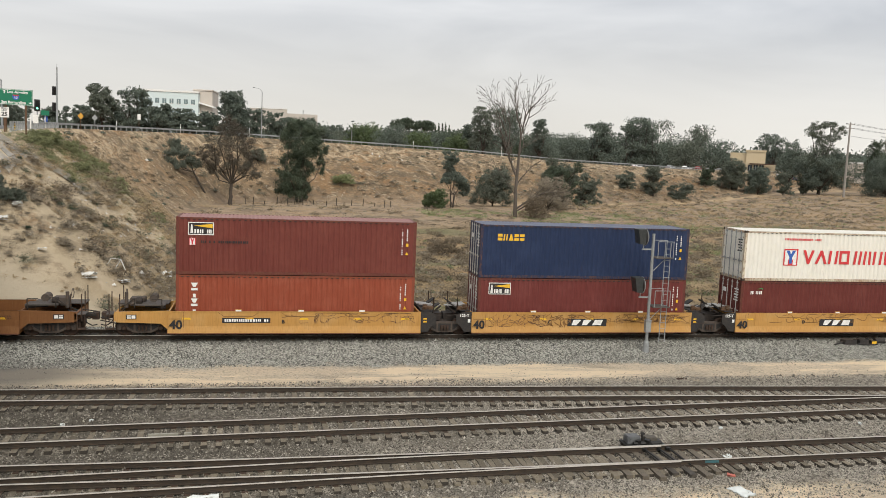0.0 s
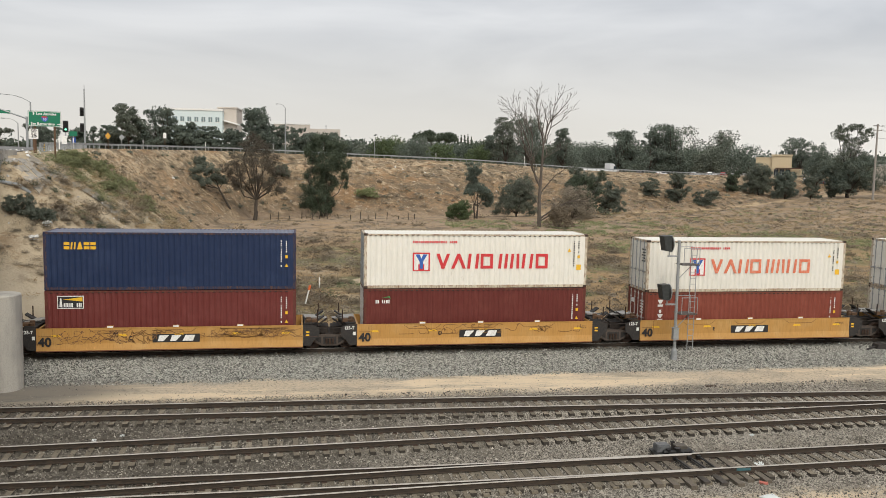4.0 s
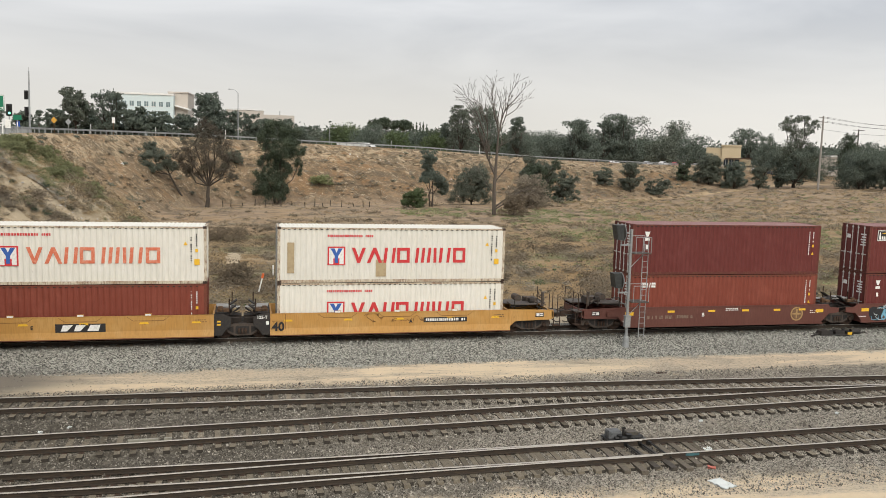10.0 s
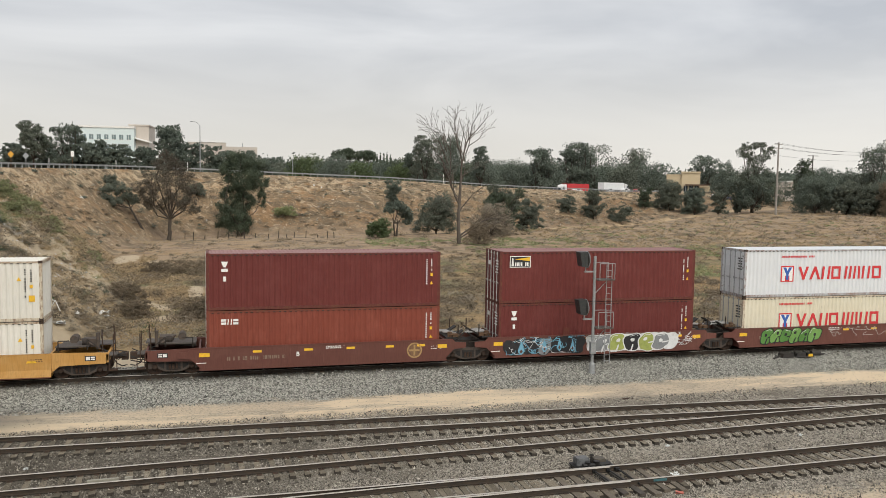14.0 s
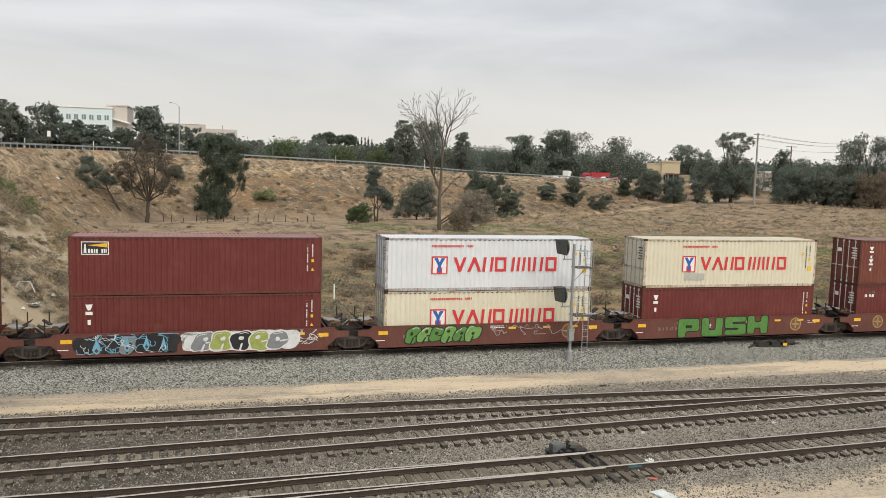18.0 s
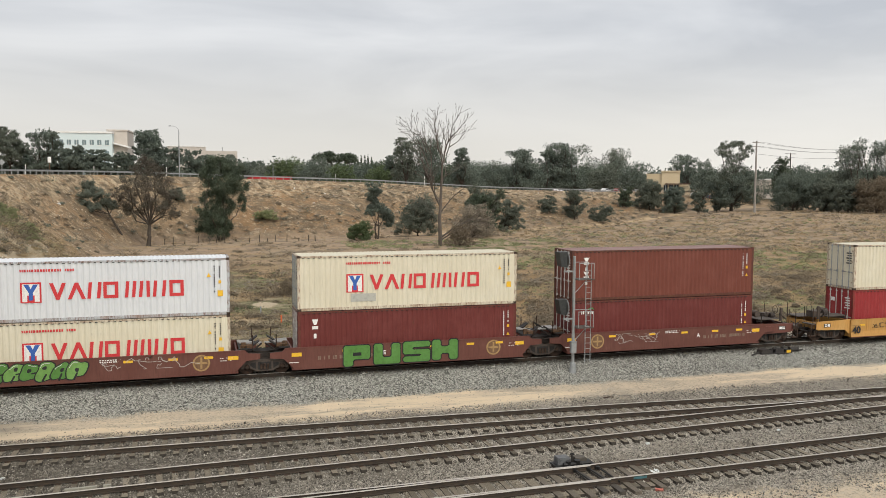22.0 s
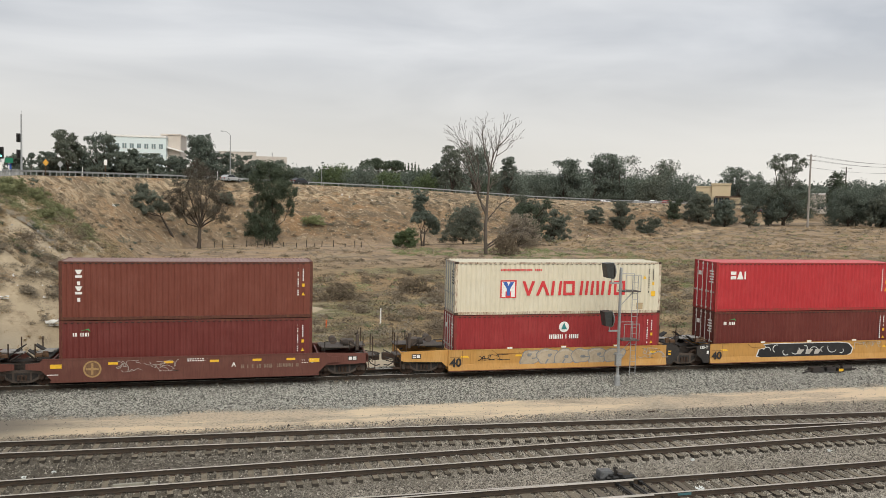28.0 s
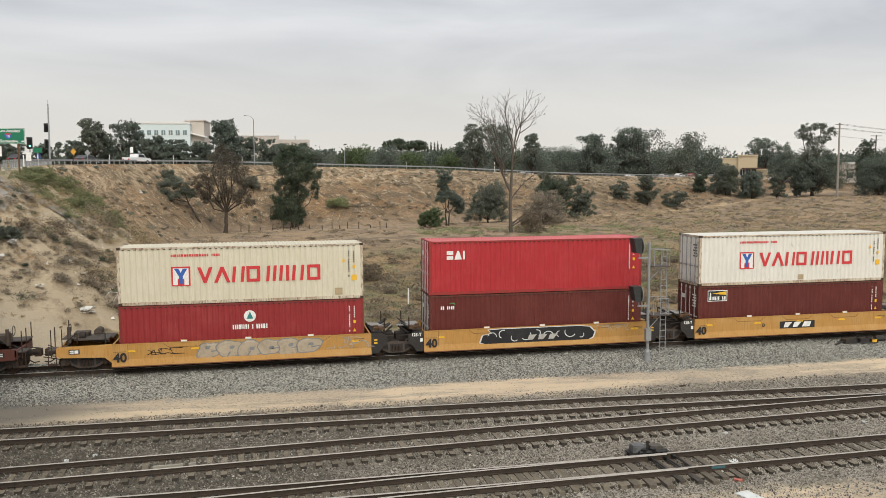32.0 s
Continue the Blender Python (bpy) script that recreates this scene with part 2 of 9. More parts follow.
# ---- mesh building ----
class Form:
    """Collects boxes, tubes and prisms into one mesh."""

    def __init__(self):
        self.v, self.f = [], []

    def add(self, vs, fs):
        k = len(self.v)
        self.v += [tuple(p) for p in vs]
        self.f += [tuple(i + k for i in q) for q in fs]
        return self

    def box(self, x0, x1, y0, y1, z0, z1):
        return self.add([(x0, y0, z0), (x1, y0, z0), (x1, y1, z0), (x0, y1, z0), (x0, y0, z1), (x1, y0, z1), (x1, y1, z1), (x0, y1, z1)],
                        [(0, 3, 2, 1), (4, 5, 6, 7), (0, 1, 5, 4), (1, 2, 6, 5), (2, 3, 7, 6), (3, 0, 4, 7)])

    def tube(self, a, b, r, r2=None, seg=8):
        a, b = Vector(a), Vector(b)
        r2 = r if r2 is None else r2
        q = (b - a).to_track_quat("Z", "Y").to_matrix()
        ring = [q @ Vector((math.cos(2 * math.pi * i / seg), math.sin(2 * math.pi * i / seg), 0)) for i in range(seg)]
        vs = [a + p * r for p in ring] + [b + p * r2 for p in ring]
        fs = [(i, (i + 1) % seg, seg + (i + 1) % seg, seg + i) for i in range(seg)]
        return self.add(vs, fs + [tuple(range(seg))[::-1], tuple(range(seg, 2 * seg))])

    def prism(self, outline, y0, y1):
        """An outline of (x, z) points pushed from y0 to y1 (y0 < y1)."""
        n = len(outline)
        vs = [(x, y0, z) for x, z in outline] + [(x, y1, z) for x, z in outline]
        fs = [(i, i + n, (i + 1) % n + n, (i + 1) % n) for i in range(n)]
        return self.add(vs, fs + [tuple(range(n)), tuple(range(2 * n - 1, n - 1, -1))])

    def lathe(self, profile, seg=14, axis="Z", at=(0, 0, 0)):
        """(radius, height) points turned round an axis through at."""
        vs, n = [], len(profile)
        for i in range(seg):
            c, s = math.cos(2 * math.pi * i / seg), math.sin(2 * math.pi * i / seg)
            for r, h in profile:
                p = (r * c, r * s, h) if axis == "Z" else (r * c, h, r * s) if axis == "Y" else (h, r * c, r * s)
                vs.append((p[0] + at[0], p[1] + at[1], p[2] + at[2]))
        fs = []
        for i in range(seg):
            j = (i + 1) % seg
            fs += [(i * n + k, j * n + k, j * n + k + 1, i * n + k + 1) for k in range(n - 1)]
        return self.add(vs, fs)

    def mesh(self, name, material, smooth=False):
        me = bpy.data.meshes.new(name)
        me.from_pydata(self.v, [], self.f)
        me.materials.append(material)
        if smooth:
            me.polygons.foreach_set("use_smooth", [True] * len(me.polygons))
        me.update()
        return me


def part(name, form, material, parent=None, label="", smooth=False, at=None):
    me = form if isinstance(form, bpy.types.Mesh) else form.mesh(name, material, smooth)
    ob = new(name, me)
    ob.parent = parent
    if at is not None:
        ob.matrix_basis = at
    if label:
        ob["label"] = label
    return ob


def empty(name, m=None, **tags):
    ob = new(name)
    ob.empty_display_size = 0.2
    if m is not None:
        ob.matrix_basis = m
    return tagged(ob, **tags)


FONT_CACHE = {}


def words(text, size, material, bold=0.0, depth=0.004, spacing=1.0, shear=0.0):
    """Raised lettering as a mesh in the x-z plane, facing -y, centred."""
    key = (text, size, material.name, bold, spacing, shear)
    if key not in FONT_CACHE:
        cu = bpy.data.curves.new("lettering", "FONT")
        cu.body, cu.size, cu.extrude, cu.offset, cu.space_character, cu.shear = text, size, depth, bold, spacing, shear
        cu.align_x, cu.align_y, cu.resolution_u = "CENTER", "CENTER", 3
        tmp = new("lettering", cu)
        me = bpy.data.meshes.new_from_object(tmp.evaluated_get(bpy.context.evaluated_depsgraph_get()))
        bpy.data.objects.remove(tmp)
        me.transform(Matrix.Rotation(radians(90), 4, "X"))
        me.materials.clear()
        me.materials.append(material)
        FONT_CACHE[key] = me
    return FONT_CACHE[key]

# ---- ground ----
# crest of the road embankment: x, y, height, width of its slope
CREST = np.array([(-300, 60.5, 9.9, 13), (-19.6, 60.5, 9.9, 13), (-19, 72, 10.1, 13), (-24, 98, 10.6, 13), (-29, 130, 11.1, 15), (-19.5, 163, 11.5, 13),
                  (-9.5, 179, 11.6, 24), (15, 195, 11.1, 34), (44.5, 208, 10.5, 36), (81, 226, 8.9, 34), (132, 258, 7.9, 31),
                  (169, 284, 7.9, 30), (240, 330, 8.0, 28), (400, 430, 8.0, 30), (1600, 1150, 8.0, 30)])
MAIN_Y = 44.55


def crest_at(x, y):
    """Signed distance to the crest line (positive on the slope's side), and the crest's height and slope width there."""
    best = np.full(x.shape, 1e9)
    side, top, wide = np.zeros(x.shape), np.zeros(x.shape), np.ones(x.shape)
    for a, b in zip(CREST[:-1], CREST[1:]):
        d = b[:2] - a[:2]
        t = np.clip(((x - a[0]) * d[0] + (y - a[1]) * d[1]) / (d @ d), 0, 1)
        px, py = x - a[0] - t * d[0], y - a[1] - t * d[1]
        r = np.hypot(px, py)
        near = r < best
        best = np.where(near, r, best)
        side = np.where(near, np.sign(px * d[1] - py * d[0]), side)
        top = np.where(near, a[2] + t * (b[2] - a[2]), top)
        wide = np.where(near, a[3] + t * (b[3] - a[3]), wide)
    return best * np.where(side == 0, 1, side), top, wide


def smooth(a, b, v):
    t = np.clip((v - a) / (b - a), 0, 1)
    return t * t * (3 - 2 * t)


def waves(x, y, seed, count=5, size=3.0):
    """Rolling unevenness: a few sine waves in many directions."""
    rng = np.random.RandomState(seed)
    z = np.zeros(np.shape(x))
    for k in range(count * 3):
        f = 2 * math.pi / (size * (0.45 + 1.6 * rng.rand()))
        a = rng.rand() * 7
        z = z + np.sin((x * math.cos(a) + y * math.sin(a)) * f + rng.rand() * 7)
    return z / (count * 3)


def ground_z(x, y):
    x, y = np.asarray(x, float), np.asarray(y, float)
    d, top, wide = crest_at(x, y)
    rough = waves(x, y, 3, 6, 5.0) * 0.55 + waves(x, y, 4, 6, 1.8) * 0.22
    up = np.clip(1 - d / wide, 0, 1)
    bank = up * 0.9 + 0.1 * smooth(0, 1, up)
    z = -0.45 + (top + 0.45) * bank
    slope = smooth(0, 0.12, up) * smooth(1.0, 0.9, up)
    far_ = smooth(118, 150, y)
    gully = -np.abs(waves(x * 0.22, y, 14, 4, 3.2)) * (1 - far_) - np.abs(waves(x, y * 0.25, 15, 4, 4.0)) * far_
    z = z + slope * (rough * 1.15 + waves(x, y, 24, 6, 0.9) * 0.13 + (0.9 + 0.9 * far_) * gully + 0.3) + (1 - slope) * rough * 0.45 * smooth(49, 56, y) * (d > 0)
    z = z + 0.3 * smooth(60, 140, y) * (up <= 0) * (d > 0) * smooth(0, 15, d - wide)
    z = z + 2.6 * smooth(95, 180, x) * smooth(60, 150, y) * (1 - up) * (d > 0)
    z = z - 1.7 * smooth(2, 30, -d) * smooth(10, 70, x)
    yard = -0.60 + waves(x, y, 8, 5, 2.5) * 0.05
    shoulder = -0.20 - 0.36 * smooth(1.75, 4.6, np.abs(y - MAIN_Y))
    near = np.where(y < 38.5, yard, np.maximum(yard, shoulder + waves(x, y, 9, 4, 0.9) * 0.03))
    k = smooth(46.5, 50.5, y)
    return near * (1 - k) + z * k


def steps(*runs):
    out = []
    for a, b, s in runs:
        out += list(np.arange(a, b, s))
    return np.array(out + [runs[-1][1]])


gx = steps((-1500, -300, 200), (-300, -80, 20), (-80, -34, 3), (-34, 60, 0.75), (60, 190, 1.5), (190, 420, 10), (420, 2600, 180))
gy = steps((-400, -60, 40), (-60, 12, 6), (12, 20, 1), (20, 39, 0.5), (39, 50, 0.3), (50, 160, 0.75), (160, 300, 1.5), (300, 480, 12), (480, 3600, 200))
GX, GY = np.meshgrid(gx, gy)
GZ = ground_z(GX, GY)
nx, ny = len(gx), len(gy)
ground_mesh = bpy.data.meshes.new("ground")
idx = np.arange(nx * ny).reshape(ny, nx)
quads = np.stack([idx[:-1, :-1], idx[:-1, 1:], idx[1:, 1:], idx[1:, :-1]], -1).reshape(-1, 4)
ground_mesh.from_pydata(np.stack([GX, GY, GZ], -1).reshape(-1, 3).tolist(), [], quads.tolist())
ground_mesh.polygons.foreach_set("use_smooth", [True] * len(ground_mesh.polygons))
D_, T_, W_ = crest_at(GX, GY)
soil = ground_mesh.attributes.new("bank_soil", "FLOAT", "POINT")
soil.data.foreach_set("value", (smooth(-0.10, 0.25, 1 - D_ / W_) * smooth(47, 52, GY)).ravel().astype(np.float32))
D_ = D_ + waves(GX, GY, 55, 4, 14) * 3.0
rubble = ground_mesh.attributes.new("crest_rubble", "FLOAT", "POINT")
rubble.data.foreach_set("value", (smooth(0.55, 0.8, 1 - D_ / W_) * (D_ > 0)).ravel().astype(np.float32))
foot = ground_mesh.attributes.new("foot_track", "FLOAT", "POINT")
foot.data.foreach_set("value", (smooth(-1.0, 1.0, D_ - W_) * smooth(5.0, 3.0, D_ - W_) * smooth(24, 50, GX)).ravel().astype(np.float32))

# worn trail up the bridge embankment
TRAIL = ((-15.6, 62.4), (-14.2, 64.2), (-13.0, 64.6), (-11.5, 66.3), (-9.3, 69.2), (-7.3, 71.6), (-5.4, 72.9), (-3.3, 68.2))


def trail_distance(x, y):
    best = np.full(np.shape(x), 9.0)
    for (ax, ay), (bx, by) in zip(TRAIL[:-1], TRAIL[1:]):
        t = np.clip(((x - ax) * (bx - ax) + (y - ay) * (by - ay)) / ((bx - ax) ** 2 + (by - ay) ** 2), 0, 1)
        best = np.minimum(best, np.hypot(x - ax - t * (bx - ax), y - ay - t * (by - ay)))
    return best


trail = ground_mesh.attributes.new("trail_distance", "FLOAT", "POINT")
trail.data.foreach_set("value", trail_distance(GX, GY).ravel().astype(np.float32))

# sandy hollows without growth: x, y and half widths
HOLLOWS = ((-10.6, 113, 1.7, 6.0), (-6.4, 105.5, 1.4, 4.5), (-3.6, 64.5, 0.9, 1.6), (-1.5, 79.5, 0.7, 5.0), (-9.4, 54.6, 1.6, 1.0), (6.0, 72, 1.2, 2.0))


def ground_material():
    m = bpy.data.materials.new("yard_and_field_soil")
    m.use_nodes = True
    n, l = m.node_tree.nodes, m.node_tree.links
    b = n["Principled BSDF"]
    b.inputs["Roughness"].default_value, b.inputs["Specular IOR Level"].default_value = 0.95, 0.15
    tc = n.new("ShaderNodeTexCoord")
    xyz = n.new("ShaderNodeSeparateXYZ")
    l.new(tc.outputs["Object"], xyz.inputs[0])

    def noise_(scale, detail=5.0, rough=0.6, stretch=(1, 1, 1)):
        mp = n.new("ShaderNodeMapping")
        mp.inputs["Scale"].default_value = stretch
        l.new(tc.outputs["Object"], mp.inputs["Vector"])
        t = n.new("ShaderNodeTexNoise")
        t.inputs["Scale"].default_value, t.inputs["Detail"].default_value, t.inputs["Roughness"].default_value = scale, detail, rough
        l.new(mp.outputs["Vector"], t.inputs["Vector"])
        return t.outputs["Fac"]

    def math_(op, a, b_=0.0, c=0.0):
        t = n.new("ShaderNodeMath")
        t.operation = op
        for i, v in enumerate((a, b_, c)):
            if isinstance(v, (int, float)):
                t.inputs[i].default_value = v
            else:
                l.new(v, t.inputs[i])
        return t.outputs[0]

    def ramp_(v, a, b_, lo=0.0, hi=1.0):
        t = n.new("ShaderNodeMapRange")
        t.interpolation_type = "SMOOTHSTEP"
        for k, q in (("From Min", a), ("From Max", b_), ("To Min", lo), ("To Max", hi)):
            t.inputs[k].default_value = q
        l.new(v, t.inputs["Value"])
        return t.outputs["Result"]

    def mix_(f, a, b_):
        t = n.new("ShaderNodeMix")
        t.data_type = "RGBA"
        for k, v in (("Factor", f), ("A", a), ("B", b_)):
            if isinstance(v, tuple):
                t.inputs[k].default_value = (*v, 1)
            elif isinstance(v, float):
                t.inputs[k].default_value = v
            else:
                l.new(v, t.inputs[k])
        return t.outputs["Result"]

    def stones(scale, light, dark):
        v = n.new("ShaderNodeTexVoronoi")
        v.inputs["Scale"].default_value = scale
        l.new(tc.outputs["Object"], v.inputs["Vector"])
        s = n.new("ShaderNodeSeparateXYZ")
        l.new(v.outputs["Color"], s.inputs[0])
        return mix_(ramp_(s.outputs[0], 0.05, 0.95), dark, light), v.outputs["Distance"]

    grey, grey_h = stones(20.0, (0.57, 0.565, 0.51), (0.08, 0.08, 0.071))
    yard, yard_h = stones(27.0, (0.53, 0.485, 0.41), (0.07, 0.062, 0.052))
    yard = mix_(ramp_(noise_(0.35), 0.42, 0.66, 0.0, 0.55), yard, (0.165, 0.147, 0.117))
    yard = mix_(ramp_(noise_(0.9, 6), 0.5, 0.72, 0.0, 0.5), yard, (0.38, 0.335, 0.275))
    dirt = mix_(noise_(1.3, 7, 0.65), (0.74, 0.61, 0.45), (0.56, 0.47, 0.355))
    dirt = mix_(ramp_(noise_(9.0, 8, 0.8, (0.7, 1, 1)), 0.46, 0.62, 0.0, 0.7), dirt, yard)
    dirt = mix_(ramp_(noise_(0.6, 7, 0.6, (0.5, 1, 1)), 0.50, 0.64, 0.0, 0.45), dirt, yard)
    dirt = mix_(ramp_(noise_(0.42, 8, 0.66, (0.17, 1, 1)), 0.47, 0.55, 0.0, 0.95), dirt, mix_(noise_(6.0, 7, 0.7), (0.86, 0.71, 0.51), (0.72, 0.595, 0.43)))
    # gravel colour darkened in patches towards the bridge, by a ramp along x
    mottled = math_("MULTIPLY", ramp_(math_("ADD", xyz.outputs["X"], math_("MULTIPLY", math_("SUBTRACT", noise_(0.2, 6), 0.5), 26.0)), 14.0, -3.0, 0.0, 0.9), ramp_(noise_(1.5, 7, 0.7), 0.36, 0.56, 0.5, 1.0))
    yard = mix_(mottled, yard, mix_(noise_(30.0, 3), (0.05, 0.044, 0.036), (0.125, 0.11, 0.088)))
    y = math_("ADD", xyz.outputs["Y"], math_("MULTIPLY", math_("SUBTRACT", noise_(0.5, 8, 0.72), 0.5), 3.4))
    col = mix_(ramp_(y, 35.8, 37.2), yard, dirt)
    col = mix_(ramp_(y, 38.9, 40.0), col, grey)
    y2 = math_("ADD", xyz.outputs["Y"], math_("MULTIPLY", math_("SUBTRACT", noise_(0.33, 5), 0.5), 4.0))
    col = mix_(ramp_(y2, 24.2, 23.0), col, dirt)
    # dark grey gravel patch beside the pier, fading outwards
    px = math_("SUBTRACT", math_("ADD", xyz.outputs["X"], math_("MULTIPLY", noise_(0.8), 1.5)), -11.5)
    py = math_("MULTIPLY", math_("SUBTRACT", xyz.outputs["Y"], 38.6), 2.6)
    r = math_("SQRT", math_("ADD", math_("MULTIPLY", px, px), math_("MULTIPLY", py, py)))
    col = mix_(ramp_(r, 7.5, 2.5, 0.0, 0.85), col, mix_(noise_(25.0), (0.13, 0.125, 0.115), (0.21, 0.20, 0.185)))
    # shade under the train, with track grime, painted into the ballast colour
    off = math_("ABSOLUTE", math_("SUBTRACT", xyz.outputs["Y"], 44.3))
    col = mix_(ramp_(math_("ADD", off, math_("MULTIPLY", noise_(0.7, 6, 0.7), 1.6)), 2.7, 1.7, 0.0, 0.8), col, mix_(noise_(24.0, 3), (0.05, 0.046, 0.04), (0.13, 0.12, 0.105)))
    # dry field
    straw = mix_(noise_(0.8, 7, 0.7), (0.37, 0.27, 0.15), (0.215, 0.158, 0.092))
    straw = mix_(ramp_(noise_(0.16, 8, 0.7), 0.49, 0.56, 0.0, 0.8), straw, (0.14, 0.108, 0.069))
    straw = mix_(ramp_(noise_(0.05, 6, 0.6, (1, 2.2, 1)), 0.50, 0.56, 0.0, 0.8), straw, (0.155, 0.162, 0.083))
    straw = mix_(ramp_(noise_(2.5, 7, 0.75), 0.54, 0.60, 0.0, 0.7), straw, (0.38, 0.285, 0.165))
    straw = mix_(ramp_(noise_(0.6, 8, 0.8), 0.53, 0.59, 0.0, 0.75), straw, (0.15, 0.12, 0.082))
    straw = mix_(ramp_(noise_(0.06, 6, 0.6), 0.47, 0.58, 0.0, 0.55), straw, (0.36, 0.235, 0.12))
    beyond = ramp_(math_("ADD", xyz.outputs["Y"], math_("MULTIPLY", noise_(0.06), 50.0)), 115.0, 150.0)
    russet = mix_(ramp_(noise_(0.22, 8, 0.72), 0.45, 0.57), (0.36, 0.272, 0.195), (0.21, 0.163, 0.122))
    russet = mix_(ramp_(noise_(0.07, 6, 0.6, (1, 2.5, 1)), 0.52, 0.6, 0.0, 0.6), russet, (0.40, 0.28, 0.165))
    straw = mix_(math_("MULTIPLY", beyond, 0.8), straw, russet)
    # bank: ochre soil with pale clods, dry grass and gullies
    bank = mix_(ramp_(noise_(0.3, 8, 0.7), 0.42, 0.58), (0.285, 0.195, 0.115), (0.18, 0.124, 0.077))
    bank = mix_(ramp_(noise_(0.11, 6, 0.6), 0.47, 0.56, 0.0, 0.7), bank, (0.28, 0.165, 0.083))
    east_ = ramp_(math_("ADD", xyz.outputs["X"], math_("MULTIPLY", noise_(0.08), 30.0)), 34.0, 8.0)
    bank = mix_(math_("MULTIPLY", east_, math_("MULTIPLY", ramp_(xyz.outputs["Y"], 150.0, 100.0, 0.15, 1.0), ramp_(noise_(0.5, 8, 0.75), 0.42, 0.56, 0.2, 0.8))), bank, mix_(noise_(1.4, 8, 0.75), (0.56, 0.45, 0.305), (0.37, 0.285, 0.185)))
    rim = n.new("ShaderNodeAttribute")
    rim.attribute_name = "crest_rubble"
    bank = mix_(math_("MULTIPLY", rim.outputs["Fac"], ramp_(noise_(0.8, 9, 0.8, (0.5, 1, 1)), 0.44, 0.54, 0.0, 0.85)), bank, mix_(noise_(3.0, 8, 0.8), (0.58, 0.475, 0.33), (0.35, 0.265, 0.165)))
    bank = mix_(ramp_(noise_(0.24, 9, 0.72, (0.6, 1, 1)), 0.50, 0.56, 0.0, 0.7), bank, (0.13, 0.102, 0.07))
    bank = mix_(ramp_(noise_(0.7, 9, 0.75), 0.52, 0.57, 0.0, 0.75), bank, (0.125, 0.1, 0.068))
    bank = mix_(ramp_(noise_(3.5, 7, 0.75), 0.55, 0.61, 0.0, 0.6), bank, (0.11, 0.085, 0.055))
    bank = mix_(ramp_(noise_(0.45, 9, 0.78), 0.555, 0.59, 0.0, 0.65), bank, (0.52, 0.415, 0.285))
    bank = mix_(ramp_(noise_(2.6, 8, 0.8), 0.585, 0.615, 0.0, 0.6), bank, (0.60, 0.51, 0.38))
    bank = mix_(ramp_(noise_(1.6, 9, 0.8), 0.55, 0.59, 0.0, 0.7), bank, (0.135, 0.11, 0.078))
    # paler grey-tan soil, a worn path and sand fans on the bridge's embankment
    sand = mix_(noise_(2.2, 8, 0.7), (0.58, 0.48, 0.345), (0.41, 0.335, 0.24))
    near_ = ramp_(xyz.outputs["Y"], 116.0, 78.0)
    west_ = math_("MULTIPLY", ramp_(xyz.outputs["X"], -4.0, -7.0), near_)
    bank = mix_(math_("MULTIPLY", west_, ramp_(noise_(0.4, 8, 0.75), 0.42, 0.52, 0.1, 0.9)), bank, mix_(noise_(1.7, 8, 0.75), (0.66, 0.555, 0.40), (0.42, 0.34, 0.235)))
    fan = math_("ADD", xyz.outputs["Y"], math_("MULTIPLY", math_("SUBTRACT", noise_(0.45, 7, 0.7), 0.5), 9.0))
    bank = mix_(math_("MULTIPLY", west_, math_("MULTIPLY", ramp_(fan, 55.5, 53.0, 0.0, 0.6), ramp_(noise_(1.1, 9, 0.75), 0.60, 0.50))), bank, sand)
    tread = n.new("ShaderNodeAttribute")
    tread.attribute_name = "trail_distance"
    path_ = ramp_(math_("ADD", tread.outputs["Fac"], math_("MULTIPLY", math_("SUBTRACT", noise_(0.9, 6), 0.5), 1.2)), 0.75, 0.35, 0.0, 0.95)
    att = n.new("ShaderNodeAttribute")
    att.attribute_name = "bank_soil"
    wild = mix_(att.outputs["Fac"], straw, bank)
    # trodden pale track along the foot of the bank
    foot = n.new("ShaderNodeAttribute")
    foot.attribute_name = "foot_track"
    wild = mix_(math_("MULTIPLY", foot.outputs["Fac"], ramp_(noise_(0.25, 8, 0.7), 0.40, 0.52, 0.1, 0.9)), wild, mix_(noise_(2.0, 7, 0.7), (0.56, 0.43, 0.27), (0.42, 0.31, 0.19)))
    wild = mix_(path_, wild, sand)
    # bare sandy hollows between the scrub mounds near the main track
    for hx, hy, rx, ry in HOLLOWS:
        ex, ey = math_("DIVIDE", math_("SUBTRACT", xyz.outputs["X"], hx), rx), math_("DIVIDE", math_("SUBTRACT", xyz.outputs["Y"], hy), ry)
        er = math_("SQRT", math_("ADD", math_("MULTIPLY", ex, ex), math_("MULTIPLY", ey, ey)))
        er = math_("ADD", er, math_("MULTIPLY", math_("SUBTRACT", noise_(0.5, 7, 0.7), 0.5), 1.6))
        wild = mix_(ramp_(er, 1.1, 0.85, 0.0, 0.95), wild, sand)
    bare = math_("MULTIPLY", ramp_(noise_(0.13, 7, 0.62, (1, 1.7, 1)), 0.53, 0.58, 0.0, 0.55), ramp_(xyz.outputs["Y"], 100.0, 80.0))
    bare = math_("MULTIPLY", bare, ramp_(xyz.outputs["X"], 14.0, 2.0, 0.35, 1.0))
    wild = mix_(bare, wild, mix_(noise_(2.0, 8, 0.7), (0.52, 0.43, 0.30), (0.34, 0.275, 0.19)))
    track_ = math_("ADD", xyz.outputs["Y"], math_("MULTIPLY", noise_(0.25), 3.0))
    wild = mix_(math_("MULTIPLY", ramp_(track_, 55.0, 52.5), 0.8), wild, (0.50, 0.435, 0.335))
    col = mix_(ramp_(y, 47.0, 48.2), col, wild)
